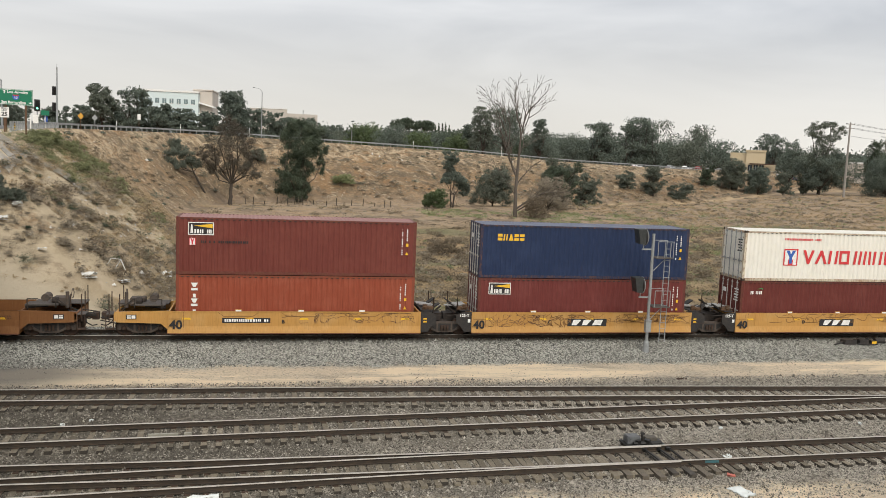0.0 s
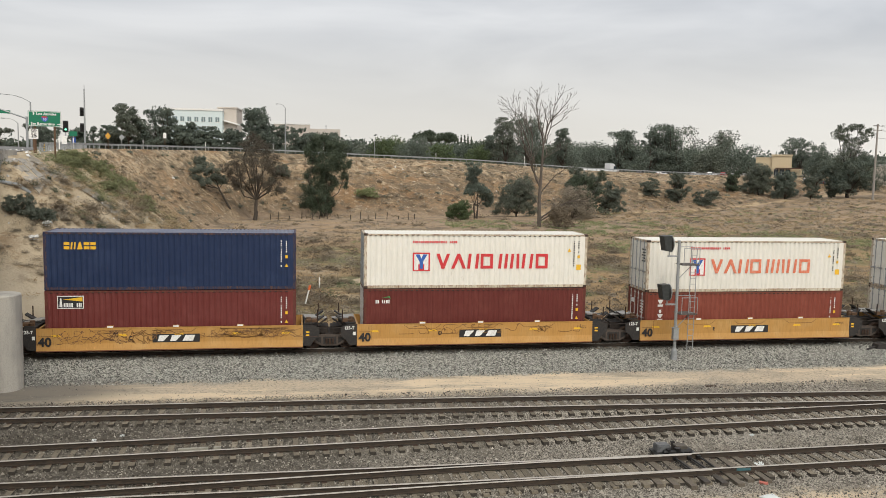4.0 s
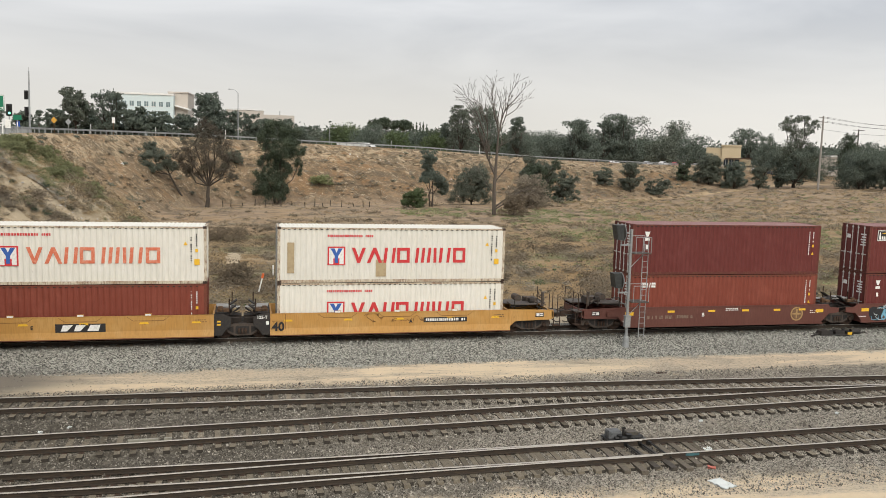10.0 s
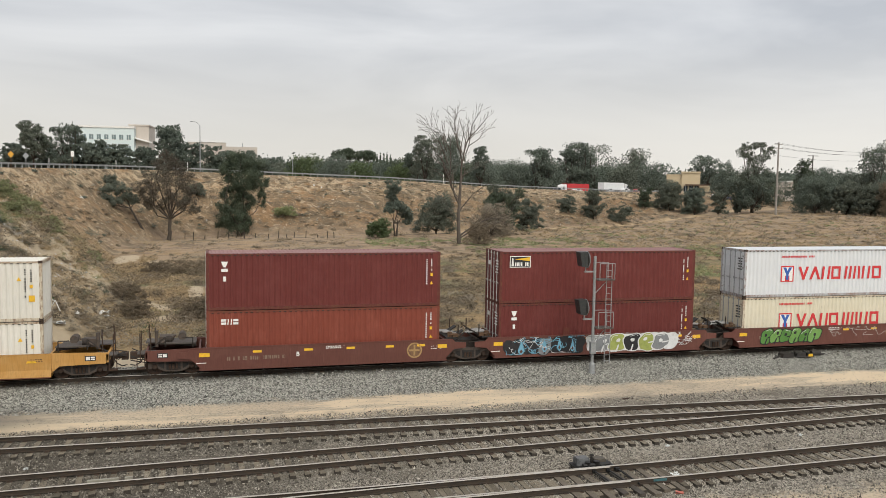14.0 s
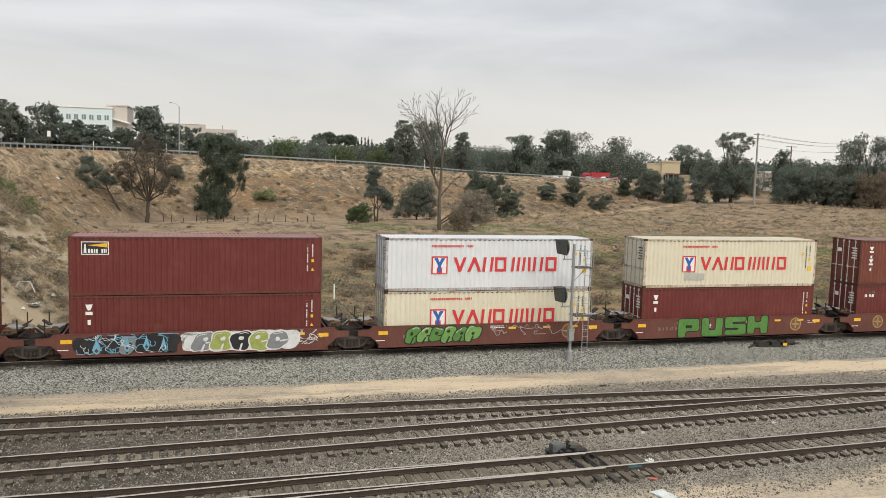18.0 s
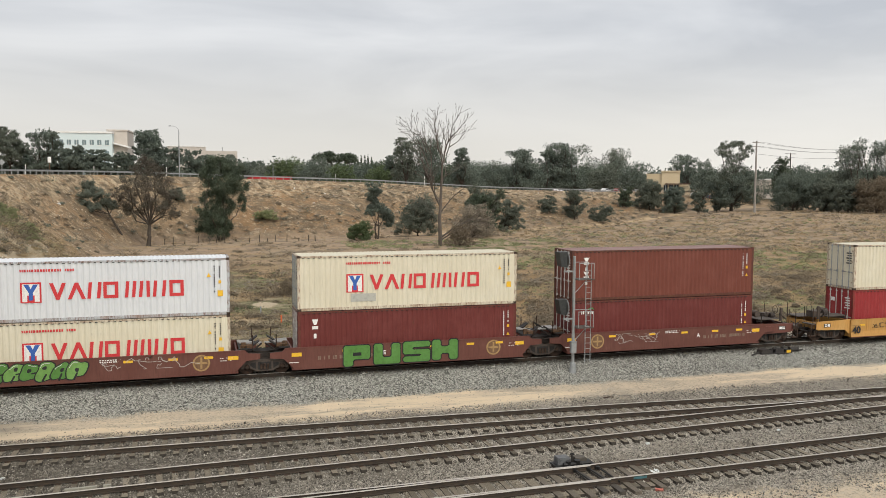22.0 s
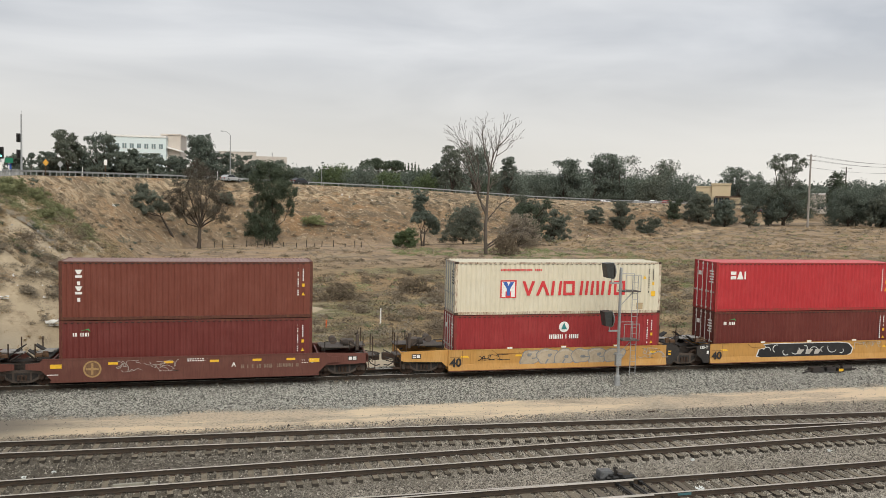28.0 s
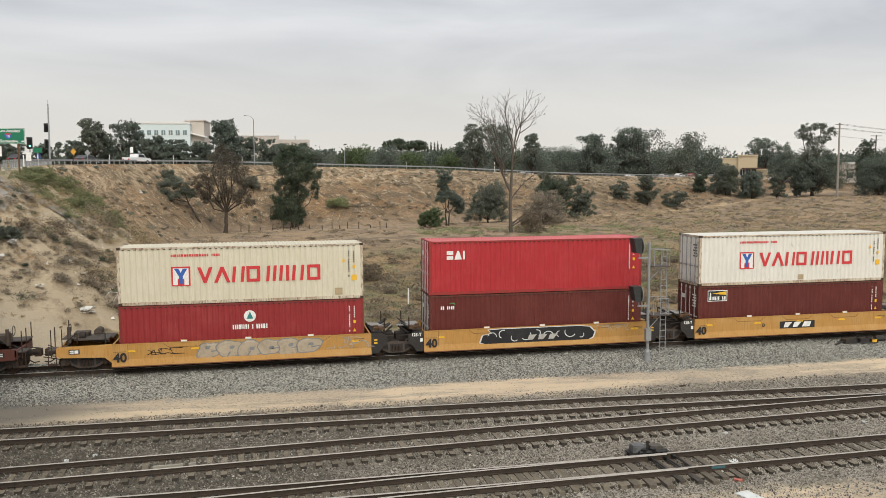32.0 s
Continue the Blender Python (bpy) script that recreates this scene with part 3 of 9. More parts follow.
    l.new(col, b.inputs["Base Color"])
    bp = n.new("ShaderNodeBump")
    bp.inputs["Strength"].default_value, bp.inputs["Distance"].default_value = 1.0, 0.05
    h = n.new("ShaderNodeMix")
    l.new(ramp_(xyz.outputs["Y"], 47.0, 48.2), h.inputs["Factor"])
    l.new(yard_h, h.inputs["A"])
    l.new(math_("MULTIPLY", noise_(4.0, 8, 0.75), 3.0), h.inputs["B"])
    l.new(h.outputs["Result"], bp.inputs["Height"])
    l.new(bp.outputs["Normal"], b.inputs["Normal"])
    return m


SOIL = ground_material()
ground_mesh.materials.append(SOIL)
ground = tagged(new("ground", ground_mesh), "gravel railway yard, dry grass field and eroded embankment of ochre soil", "ground", kind="structure")


# ---- tracks ----
def rail_mesh(line, gauge_side, top):
    """One rail swept along (x, y) points, offset to a side; its worn top is a strip of its own."""
    foot = [(-0.07, 0), (0.07, 0), (0.07, 0.015), (0.012, 0.03), (0.012, 0.13), (0.038, 0.14), (0.038, 0.170), (-0.038, 0.170), (-0.036, 0.14), (-0.012, 0.13), (-0.012, 0.03), (-0.07, 0.015)]
    pts = [Vector(p) for p in line]
    body, strip = Form(), Form()
    vs, tops = [], []
    for i, p in enumerate(pts):
        d = (pts[min(i + 1, len(pts) - 1)] - pts[max(i - 1, 0)]).normalized()
        nrm = Vector((-d.y, d.x))
        c = p + nrm * gauge_side
        vs += [(c.x + nrm.x * a, c.y + nrm.y * a, top - 0.175 + h) for a, h in foot]
        tops += [(c.x + nrm.x * a, c.y + nrm.y * a, top - dz) for a, dz in ((-0.041, 0.012), (-0.036, 0.0), (0.036, 0.0), (0.041, 0.012))]
    k = len(foot)
    fs = [(i * k + j, (i + 1) * k + j, (i + 1) * k + (j + 1) % k, i * k + (j + 1) % k) for i in range(len(pts) - 1) for j in range(k)]
    body.add(vs, fs)
    strip.add(tops, [(4 * i + j, 4 * i + 4 + j, 4 * i + 5 + j, 4 * i + 1 + j) for i in range(len(pts) - 1) for j in range(3)])
    return body, strip


def resample(knots, step):
    k = np.array(knots, float)
    s = np.concatenate([[0], np.cumsum(np.hypot(*np.diff(k, axis=0).T))])
    q = np.arange(0, s[-1], step)
    pts = np.stack([np.interp(q, s, k[:, 0]), np.interp(q, s, k[:, 1])], -1)
    for _ in range(6):
        pts[1:-1] = (pts[:-2] + 2 * pts[1:-1] + pts[2:]) / 4
    return pts


TIE_MESH = Form()
TIE_MESH.add([(-0.115, -1.3, -0.16), (0.115, -1.3, -0.16), (0.115, 1.3, -0.16), (-0.115, 1.3, -0.16),
              (-0.105, -1.28, 0.0), (0.1, -1.285, 0.004), (0.108, 1.28, -0.004), (-0.1, 1.29, 0.0)],
             [(0, 3, 2, 1), (4, 5, 6, 7), (0, 1, 5, 4), (1, 2, 6, 5), (2, 3, 7, 6), (3, 0, 4, 7)])
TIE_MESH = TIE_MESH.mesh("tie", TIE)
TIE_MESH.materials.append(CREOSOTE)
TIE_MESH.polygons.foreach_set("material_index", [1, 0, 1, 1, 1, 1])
rng = random.Random(5)
TRACK_LINES = []


def railway(name, label, knots, top, near, ties=True, bed=None):
    """A railway track: two rails, their plates, ties between the x limits near as pieces, and the gravel packed round them."""
    tr = empty(name, label=label, category="railway track", kind="structure", group="tracks of the yard")
    pts = resample(knots, 2.0)
    for side in (-0.7525, 0.7525):
        body, strip = rail_mesh(pts, side, top)
        r = part("rail", body, RAIL, tr)
        part("worn_top", strip, RAILTOP, r, "bright worn running surface")
    plates, far_ties = Form(), Form()
    for x, y, d in [(p[0], p[1], q) for p, q in zip(*(lambda s: (s, np.gradient(s, axis=0)))(resample(knots, 0.545)))]:
        a = math.atan2(d[1], d[0]) + rng.uniform(-0.02, 0.02)
        m = Matrix.Translation((x + rng.uniform(-0.03, 0.03), y + rng.uniform(-0.06, 0.06), top - 0.185 + rng.uniform(-0.03, 0.0))) @ Matrix.Rotation(a, 4, "Z")
        if ties and near[0] < x < near[1]:
            part("tie", TIE_MESH, TIE, tr, at=m)
            for s in (-0.7525, 0.7525):
                c = m @ Vector((0, s, 0))
                plates.box(c.x - 0.09, c.x + 0.09, c.y - 0.17, c.y + 0.17, c.z, c.z + 0.018)
        elif ties:
            far_ties.add([m @ v.co for v in TIE_MESH.vertices], [tuple(p.vertices) for p in TIE_MESH.polygons])
    if plates.v:
        tagged(part("tie_plates", plates, RUST, tr), kind="stuff")
    if far_ties.v:
        tagged(part("far_ties", far_ties, TIE, tr), kind="stuff")
    TRACK_LINES.append(pts)
    if bed is not None:
        f, n_ = Form(), 0
        line = resample(knots, 0.4)
        line = line[(line[:, 0] > -34) & (line[:, 0] < 80)]
        d = np.gradient(line, axis=0)
        d /= np.linalg.norm(d, axis=1)[:, None]
        offs = (-1.16, -1.02, -0.62, -0.2, 0.2, 0.62, 1.02, 1.16)
        for o in offs:
            q = line + np.stack([-d[:, 1], d[:, 0]], -1) * o
            z = top + bed + waves(q[:, 0], q[:, 1], 91, 4, 0.8) * 0.03 - (0.2 if abs(o) > 1.1 else 0)
            f.v += [tuple(r) for r in np.column_stack([q, z])]
        n_ = len(line)
        f.f += [(k * n_ + i, k * n_ + i + 1, (k + 1) * n_ + i + 1, (k + 1) * n_ + i) for k in range(len(offs) - 1) for i in range(n_ - 1)]
        part("ballast_bed", f, SOIL, tr, "gravel packed between the ties", smooth=True)
    return tr


YARD_TOP = -0.30
railway("main_track", "main line track of rusty rails on grey ballast", [(-110, MAIN_Y), (260, MAIN_Y)], 0.0, (-20, 60))
railway("yard_track", "yard track running into a turnout", [(-60, 35.4), (-10.6, 34.58), (1.9, 34.3), (14.6, 33.8), (28.8, 33.0), (44, 32.3), (60, 32.55), (72, 33.0)], YARD_TOP, (-16, 42), bed=-0.222)
railway("yard_track", "yard track on weathered wooden ties", [(-60, 27.5), (-9, 29.76), (1, 30.2), (13, 30.73), (26.7, 31.25), (60, 32.6), (140, 35.8)], YARD_TOP, (-16, 42), bed=-0.226)
railway("yard_track", "yard track with a switch machine beside it", [(-60, 26.6), (-8, 26.2), (0.4, 26.1), (11, 26.12), (22.7, 26.36), (60, 27.3), (140, 29.6)], YARD_TOP, (-12, 36), bed=-0.230)
railway("yard_track", "yard track joining its neighbour at a turnout", [(-60, 21.2), (-7.6, 25.2), (0.4, 25.62), (5, 25.93), (9, 26.05), (14, 26.1)], YARD_TOP - 0.004, (-12, 3), bed=-0.234)

# ---- containers ----
LONG, WIDE = 12.192, 2.438
HIGH, LOW = 2.896, 2.591
MESHES = {}


def cached(key, make):
    if key not in MESHES:
        MESHES[key] = make()
    return MESHES[key]


def corrugated(x0, x1, z0, z1, y_out, y_in, period=0.278):
    """A pressed steel wall along x, facing -y when y_out < y_in."""
    f = Form()
    line, x = [(x0, y_out)], x0 + 0.04
    while x + period < x1:
        for dx, y in ((0.0, y_out), (0.068, y_in), (0.138, y_in), (0.206, y_out)):
            line.append((x + dx, y))
        x += period
    line.append((x1, y_out))
    vs = [(x, y, z0) for x, y in line] + [(x, y, z1) for x, y in line]
    n = len(line)
    f.add(vs, [(i, i + 1, n + i + 1, n + i) for i in range(n - 1)])
    return f


def turned(form, swap=False, flip=1):
    """The same wall mirrored to the far side, or turned to close an end."""
    out = Form()
    out.v = [((-y if swap else x), (x if swap else y * flip), z) for x, y, z in form.v]
    out.f = list(form.f)
    return out


PAINTS = {
    "oxide": paint("oxide_red_paint", (0.135, 0.028, 0.024), (0.17, 0.045, 0.04)),
    "maroon": paint("maroon_paint", (0.122, 0.024, 0.019), (0.155, 0.04, 0.031)),
    "brick": paint("brick_red_paint", (0.20, 0.048, 0.030), (0.26, 0.075, 0.05)),
    "orange": paint("orange_brown_paint", (0.27, 0.060, 0.030), (0.33, 0.095, 0.055)),
    "umber": paint("umber_paint", (0.15, 0.043, 0.029), (0.185, 0.062, 0.045)),
    "rust": paint("rust_brown_paint", (0.155, 0.036, 0.027), (0.20, 0.055, 0.04)),
    "navy": paint("navy_paint", (0.012, 0.026, 0.074), (0.024, 0.042, 0.10), 0.25),
    "white": paint("chalky_white_paint", (0.735, 0.712, 0.645), (0.79, 0.77, 0.715), 0.45, 0.55, 0.86),
    "grey": paint("cool_white_paint", (0.64, 0.66, 0.685), (0.69, 0.71, 0.73), 0.10, 0.5, 0.90),
    "cream": paint("cream_paint", (0.66, 0.61, 0.475), (0.71, 0.67, 0.55), 0.4, 0.55, 0.86),
    "red": paint("bright_red_paint", (0.42, 0.030, 0.036), (0.47, 0.05, 0.055), 0.3),
    "crimson": paint("crimson_paint", (0.27, 0.028, 0.030), (0.33, 0.05, 0.05), 0.3),
}
SKINS = (("oxide", (0.135, 0.028, 0.024)), ("maroon", (0.122, 0.024, 0.019)), ("brick", (0.20, 0.048, 0.03)), ("orange", (0.27, 0.06, 0.03)), ("umber", (0.105, 0.032, 0.022)),
         ("rust", (0.155, 0.036, 0.027)), ("navy", (0.016, 0.028, 0.075)), ("red", (0.42, 0.03, 0.036)), ("crimson", (0.27, 0.028, 0.03)))
# wall colours lightened for the roofs: fading, dust and painted-in sky light
ROOFS = {k: paint("faded_" + k + "_skylit_roof", tuple(c * 1.2 + 0.12 for c in col), tuple(c * 1.3 + 0.2 for c in col), 0.4, 0.7) for k, col in SKINS}
TRIM = {k: mat(k + "_frame_paint", (0.58, 0.52, 0.41) if k in ("white", "cream") else tuple(c * 0.72 for c in col), 0.6, 0, (5, (0.14, 0.06, 0.028), 0.85, (3, 3, 0.6)), (0.8, (0.24, 0.12, 0.055) if col[1] > 0.5 else tuple(c * 0.9 for c in col), 0.75)) for k, col in
        (("oxide", (0.135, 0.028, 0.024)), ("maroon", (0.122, 0.024, 0.019)), ("brick", (0.20, 0.048, 0.03)), ("orange", (0.27, 0.06, 0.03)),
         ("umber", (0.105, 0.032, 0.022)), ("rust", (0.155, 0.036, 0.027)), ("navy", (0.016, 0.028, 0.075)), ("white", (0.62, 0.60, 0.55)), ("grey", (0.62, 0.65, 0.68)), ("cream", (0.6, 0.55, 0.42)),
         ("red", (0.42, 0.03, 0.036)), ("crimson", (0.27, 0.028, 0.03)))}
BRIGHTROD = mat("pale_lock_rod_steel", (0.55, 0.55, 0.53), 0.5, 0.1, (10, (0.36, 0.30, 0.25), 0.5))
GAPSHADE = mat("corrugation_gap_shade", (0.03, 0.03, 0.03), 0.8)
TEAL = mat("teal_marking", (0.03, 0.2, 0.2), 0.6)
GREENM = mat("green_marking", (0.06, 0.32, 0.10), 0.6)
FADED = mat("faded_orange_marking", (0.62, 0.16, 0.085), 0.6, 0, (6, (0.68, 0.34, 0.24), 0.6))
FACE = -WIDE / 2 - 0.006


def plate(f, x0, x1, z0, z1, y=FACE, t=0.004):
    return f.box(x0, x1, y, y + t, z0, z1)


def shape(f, pts, y=FACE, t=0.004):
    return f.prism(pts, y, y + t)


def mark_shapes(kinds, x, z0, h, widths, gap, stroke):
    """Plain painted shapes in a row, one form each: wedges, peaks, leaning bars, stacked bars."""
    out = []
    for k, w in zip(kinds, widths):
        z1 = z0 + h
        mid, s2 = x + w / 2, stroke * 1.12
        if k == "vee":
            out.append(shape(Form(), [(x, z1), (mid - stroke / 2, z0), (mid + stroke / 2, z0), (x + w, z1), (x + w - s2, z1), (mid, z0 + stroke * 1.7), (x + s2, z1)]))
        elif k == "roof":
            out.append(shape(Form(), [(x, z0), (x + s2, z0), (mid, z1 - stroke * 1.7), (x + w - s2, z0), (x + w, z0), (mid + stroke / 2, z1), (mid - stroke / 2, z1)]))
        elif k == "ring":
            out.append(plate(plate(plate(plate(Form(), x, x + stroke, z0, z1), x + w - stroke, x + w, z0, z1), x + stroke, x + w - stroke, z1 - stroke, z1), x + stroke, x + w - stroke, z0, z0 + stroke))
        elif k == "wedge":
            out.append(shape(Form(), [(x, z1), (x + w / 2 - stroke / 2, z0), (x + w / 2 + stroke / 2, z0), (x + w, z1)]))
        elif k == "peak":
            out.append(shape(Form(), [(x, z0), (x + w, z0), (x + w / 2 + stroke / 2, z1), (x + w / 2 - stroke / 2, z1)]))
        elif k in ("lean", "lean3"):
            n_ = 2 if k == "lean" else 3
            for i in range(n_):
                q = x + i * (w - stroke * 1.5) / (n_ - 1)
                out.append(shape(Form(), [(q, z0), (q + stroke, z0), (q + stroke * 1.5, z1), (q + stroke * 0.5, z1)]))
        elif k == "stack":
            for i in range(2):
                out.append(plate(Form(), x, x + w, z0 + i * h * 0.58, z0 + h * 0.42 + i * h * 0.58))
        elif k == "bar":
            out.append(plate(Form(), x, x + w, z0, z1))
        x += w + gap
    return out


def paint_row(ob, key, material, label, *spec):
    for i, f in enumerate(cached(("row",) + key, lambda: [q.mesh("painted_shape", material) for q in mark_shapes(*spec)])):
        part("painted_shape", f, material, ob, label)


def dashes(f, x0, x1, z0, z1, seed, upright=False, y=FACE):
    """Small illegible writing as short bars."""
    r = random.Random(seed)
    a, b = (z0, z1) if upright else (x0, x1)
    q = a
    while q < b:
        w = r.uniform(0.05, 0.1)
        if upright:
            plate(f, x0, x1, q, min(q + w, z1), y)
        else:
            plate(f, q, min(q + w, x1), z0, z1, y)
        q += w + r.uniform(0.025, 0.05) + (0.12 if r.random() < 0.15 else 0)
    return f


def dress(ob, logo, h, pale, n):
    """The painted marks on a container's near side."""
    L = -LONG / 2
    light = DARK if pale else WHITE
    ids = cached(("ids", h, pale, n % 3), lambda: dashes(dashes(Form(), 5.32, 5.38, h - 1.75, h - 0.38, n % 3, True), 5.58, 5.64, h - 1.0, h - 0.38, n % 3 + 9, True).mesh("serial_bar", light))
    tagged(part("serial_bar", ids, light, ob), kind="stuff")
    part("size_label", cached(("sz", h), lambda: plate(Form(), 5.55, 5.68, h - 1.30, h - 1.14).mesh("size_label", YELLOW)), YELLOW, ob)
    part("warning_triangle", cached(("tri", h, pale), lambda: (shape(Form(), [(4.98, h - 0.95), (5.18, h - 0.95), (5.08, h - 0.76)]) if pale else shape(Form(), [(5.52, h - 1.75), (5.70, h - 1.75), (5.61, h - 1.58)])).mesh("warning_triangle", YELLOW)), YELLOW, ob)
    if logo == "line":
        ink = FADED if n == 4 else RED
        sq = part("emblem", cached(("em", h), lambda: plate(plate(plate(plate(plate(Form(), L + 2.56, L + 2.64, h - 1.98, h - 1.0), L + 3.40, L + 3.48, h - 1.98, h - 1.0), L + 2.64, L + 3.40, h - 1.08, h - 1.0), L + 2.64, L + 3.40, h - 1.98, h - 1.93), L + 2.86, L + 3.18, h - 1.93, h - 1.62).mesh("emblem", RED)), RED, ob, "red square emblem")
        part("emblem_field", cached(("emf", h), lambda: plate(Form(), L + 2.64, L + 3.40, h - 1.93, h - 1.08, FACE + 0.003, 0.003).mesh("emblem_field", WHITE)), WHITE, sq)
        part("emblem_fork", cached(("emy", h), lambda: shape(Form(), [(L + 2.70, h - 1.1), (L + 2.92, h - 1.1), (L + 3.02, h - 1.32), (L + 3.12, h - 1.1), (L + 3.34, h - 1.1), (L + 3.11, h - 1.5), (L + 3.11, h - 1.86), (L + 2.93, h - 1.86), (L + 2.93, h - 1.5)][::-1], FACE - 0.003, 0.004).mesh("emblem_fork", BLUE)), BLUE, sq, "blue forked shape")
        paint_row(ob, ("nm", h, n == 4), ink, "plain red painted shape", ["vee", "roof", "lean", "ring"], L + 3.82, h - 1.86, 0.80, [0.74, 0.80, 0.66, 0.68], 0.07, 0.155)
        paint_row(ob, ("nm2", h, n == 4), ink, "plain red painted shape", ["lean3", "bar", "lean", "ring"], L + 7.2, h - 1.86, 0.80, [0.88, 0.155, 0.66, 0.68], 0.13, 0.155)
        tagged(part("address_bar", cached(("www", h), lambda: dashes(Form(), L + 2.56, L + 4.95, h - 0.50, h - 0.38, 4).mesh("address_bar", RED)), RED, ob), kind="stuff")
        part("yellow_sticker", cached(("stk", h), lambda: plate(Form(), 5.5, 5.76, h - 1.95, h - 1.65).mesh("yellow_sticker", YELLOW)), YELLOW, ob)
    elif logo in ("column", "column_short"):
        n_, s_ = (6, 0.27) if logo == "column" else (3, 0.36)
        for i in range(n_):
            z = h - 0.42 - i * s_
            blk = cached(("colb", logo, i % 3), lambda: (shape(Form(), [(-0.17, 0), (0.17, 0), (0.06, -s_ * 0.8), (-0.06, -s_ * 0.8)][::-1]) if i % 3 == 0 else plate(Form(), -0.16, 0.16, -s_ * 0.45, 0) if i % 3 == 1 else plate(Form(), -0.07, 0.07, -s_ * 0.8, -s_ * 0.1)).mesh("painted_shape", WHITE))
            part("painted_shape", blk, WHITE, ob, "plain white painted shape", at=pose(L + 0.9, 0, z))
    elif logo == "lighthouse":
        p = part("logo_panel", cached(("lp", h), lambda: plate(Form(), L + 0.62, L + 1.78, h - 0.86, h - 0.30).mesh("logo_panel", DARK)), DARK, ob, "dark panel with a yellow wedge")
        part("logo_border", cached(("lb", h), lambda: plate(Form(), L + 0.58, L + 1.82, h - 0.90, h - 0.26, FACE + 0.002, 0.003).mesh("logo_border", WHITE)), WHITE, p)
        part("logo_wedge", cached(("lw", h), lambda: shape(Form(), [(L + 0.86, h - 0.44), (L + 1.76, h - 0.33), (L + 1.76, h - 0.55)][::-1], FACE - 0.003, 0.004).mesh("logo_wedge", YELLOW)), YELLOW, p)
        tagged(part("logo_bars", cached(("lx", h), lambda: dashes(shape(Form(), [(L + 0.68, h - 0.82), (L + 0.82, h - 0.82), (L + 0.78, h - 0.38), (L + 0.72, h - 0.38)], FACE - 0.003), L + 0.88, L + 1.72, h - 0.82, h - 0.62, 5, y=FACE - 0.003).mesh("logo_bars", WHITE)), WHITE, p), kind="stuff")
        if n == 1:
            se = part("small_emblem", plate(Form(), L + 0.62, L + 0.95, h - 1.42, h - 1.05), RED, ob)
            part("emblem_field", plate(Form(), L + 0.66, L + 0.91, h - 1.40, h - 1.07, FACE - 0.003), WHITE, se)
            part("emblem_fork", shape(Form(), [(L + 0.68, h - 1.08), (L + 0.75, h - 1.08), (L + 0.785, h - 1.18), (L + 0.82, h - 1.08), (L + 0.89, h - 1.08), (L + 0.82, h - 1.25), (L + 0.82, h - 1.39), (L + 0.75, h - 1.39), (L + 0.75, h - 1.25)][::-1], FACE - 0.006), RED, se)
            tagged(part("address_bar", dashes(Form(), L + 1.2, L + 3.6, h - 1.3, h - 1.18, 7), DARK, ob), kind="stuff")
    elif logo == "globe":
        tagged(part("name_bar", cached(("gb", h), lambda: dashes(Form(), L + 0.62, L + 1.38, h - 0.78, h - 0.60, 3).mesh("name_bar", WHITE)), WHITE, ob, "row of white painted bars"), kind="stuff")
        part("leaf_stroke", cached(("gl", h), lambda: shape(Form(), [(L + 0.95, h - 0.50), (L + 1.35, h - 0.40), (L + 1.42, h - 0.56), (L + 1.30, h - 0.46)][::-1]).mesh("leaf_stroke", GREENM)), GREENM, ob)
    elif logo == "yellow_word":
        paint_row(ob, ("sea", h), YELLOW, "plain yellow painted shape", ["stack", "lean", "peak", "stack", "stack"], L + 0.95, h - 0.86, 0.36, [0.26] * 5, 0.05, 0.075)
    elif logo == "white_word":
        paint_row(ob, ("wh", h), WHITE, "plain white painted shape", ["stack", "peak", "bar"], L + 0.95, h - 1.0, 0.46, [0.36, 0.42, 0.1], 0.06, 0.10)
    elif logo == "outline_word":
        paint_row(ob, ("ou", h), WHITE, "plain white painted shape", ["stack", "lean", "stack"], L + 0.72, h - 0.72, 0.28, [0.25] * 3, 0.05, 0.06)
    elif logo == "disc":
        d = part("disc", Form().lathe([(0.0, 0), (0.30, 0), (0.30, 0.004), (0.0, 0.004)], 20, "Y", (0.25, FACE, h - 0.72)), WHITE, ob, "white disc")
        part("disc_peak", shape(Form(), [(0.08, h - 0.86), (0.42, h - 0.86), (0.25, h - 0.48)], FACE - 0.004), TEAL, d)
        tagged(part("name_bar", dashes(Form(), -0.62, 1.12, h - 1.38, h - 1.14, 11), WHITE, ob, "row of white painted bars"), kind="stuff")


LABELS = {"oxide": "oxide red", "maroon": "dark maroon", "brick": "brick red", "orange": "orange-brown", "rust": "rust-brown", "umber": "umber brown", "navy": "navy blue", "white": "chalky white", "grey": "cool white",
          "cream": "cream", "red": "bright red", "crimson": "crimson"}
TRAIN = []
PATCH_GREY = mat("grey_patch", (0.42, 0.42, 0.38), 0.7, 0, (6, (0.3, 0.3, 0.27), 0.6))
PATCH_TAN = mat("tan_patch", (0.42, 0.33, 0.20), 0.7, 0, (6, (0.3, 0.22, 0.13), 0.6))
PATCHES = [(9, True, -3.3, 0.42, 1.35, 0.42, PATCH_GREY), (11, True, 4.6, 0.22, 0.40, 0.36, PATCH_TAN), (5, True, -1.0, 0.3, 0.55, 0.9, PATCH_TAN), (5, True, -5.6, 0.5, 0.35, 1.6, PATCH_TAN), (13, True, 0.3, 0.2, 0.35, 0.3, PATCH_TAN), (7, False, -2.2, 0.95, 0.4, 0.5, TRIM["rust"])]


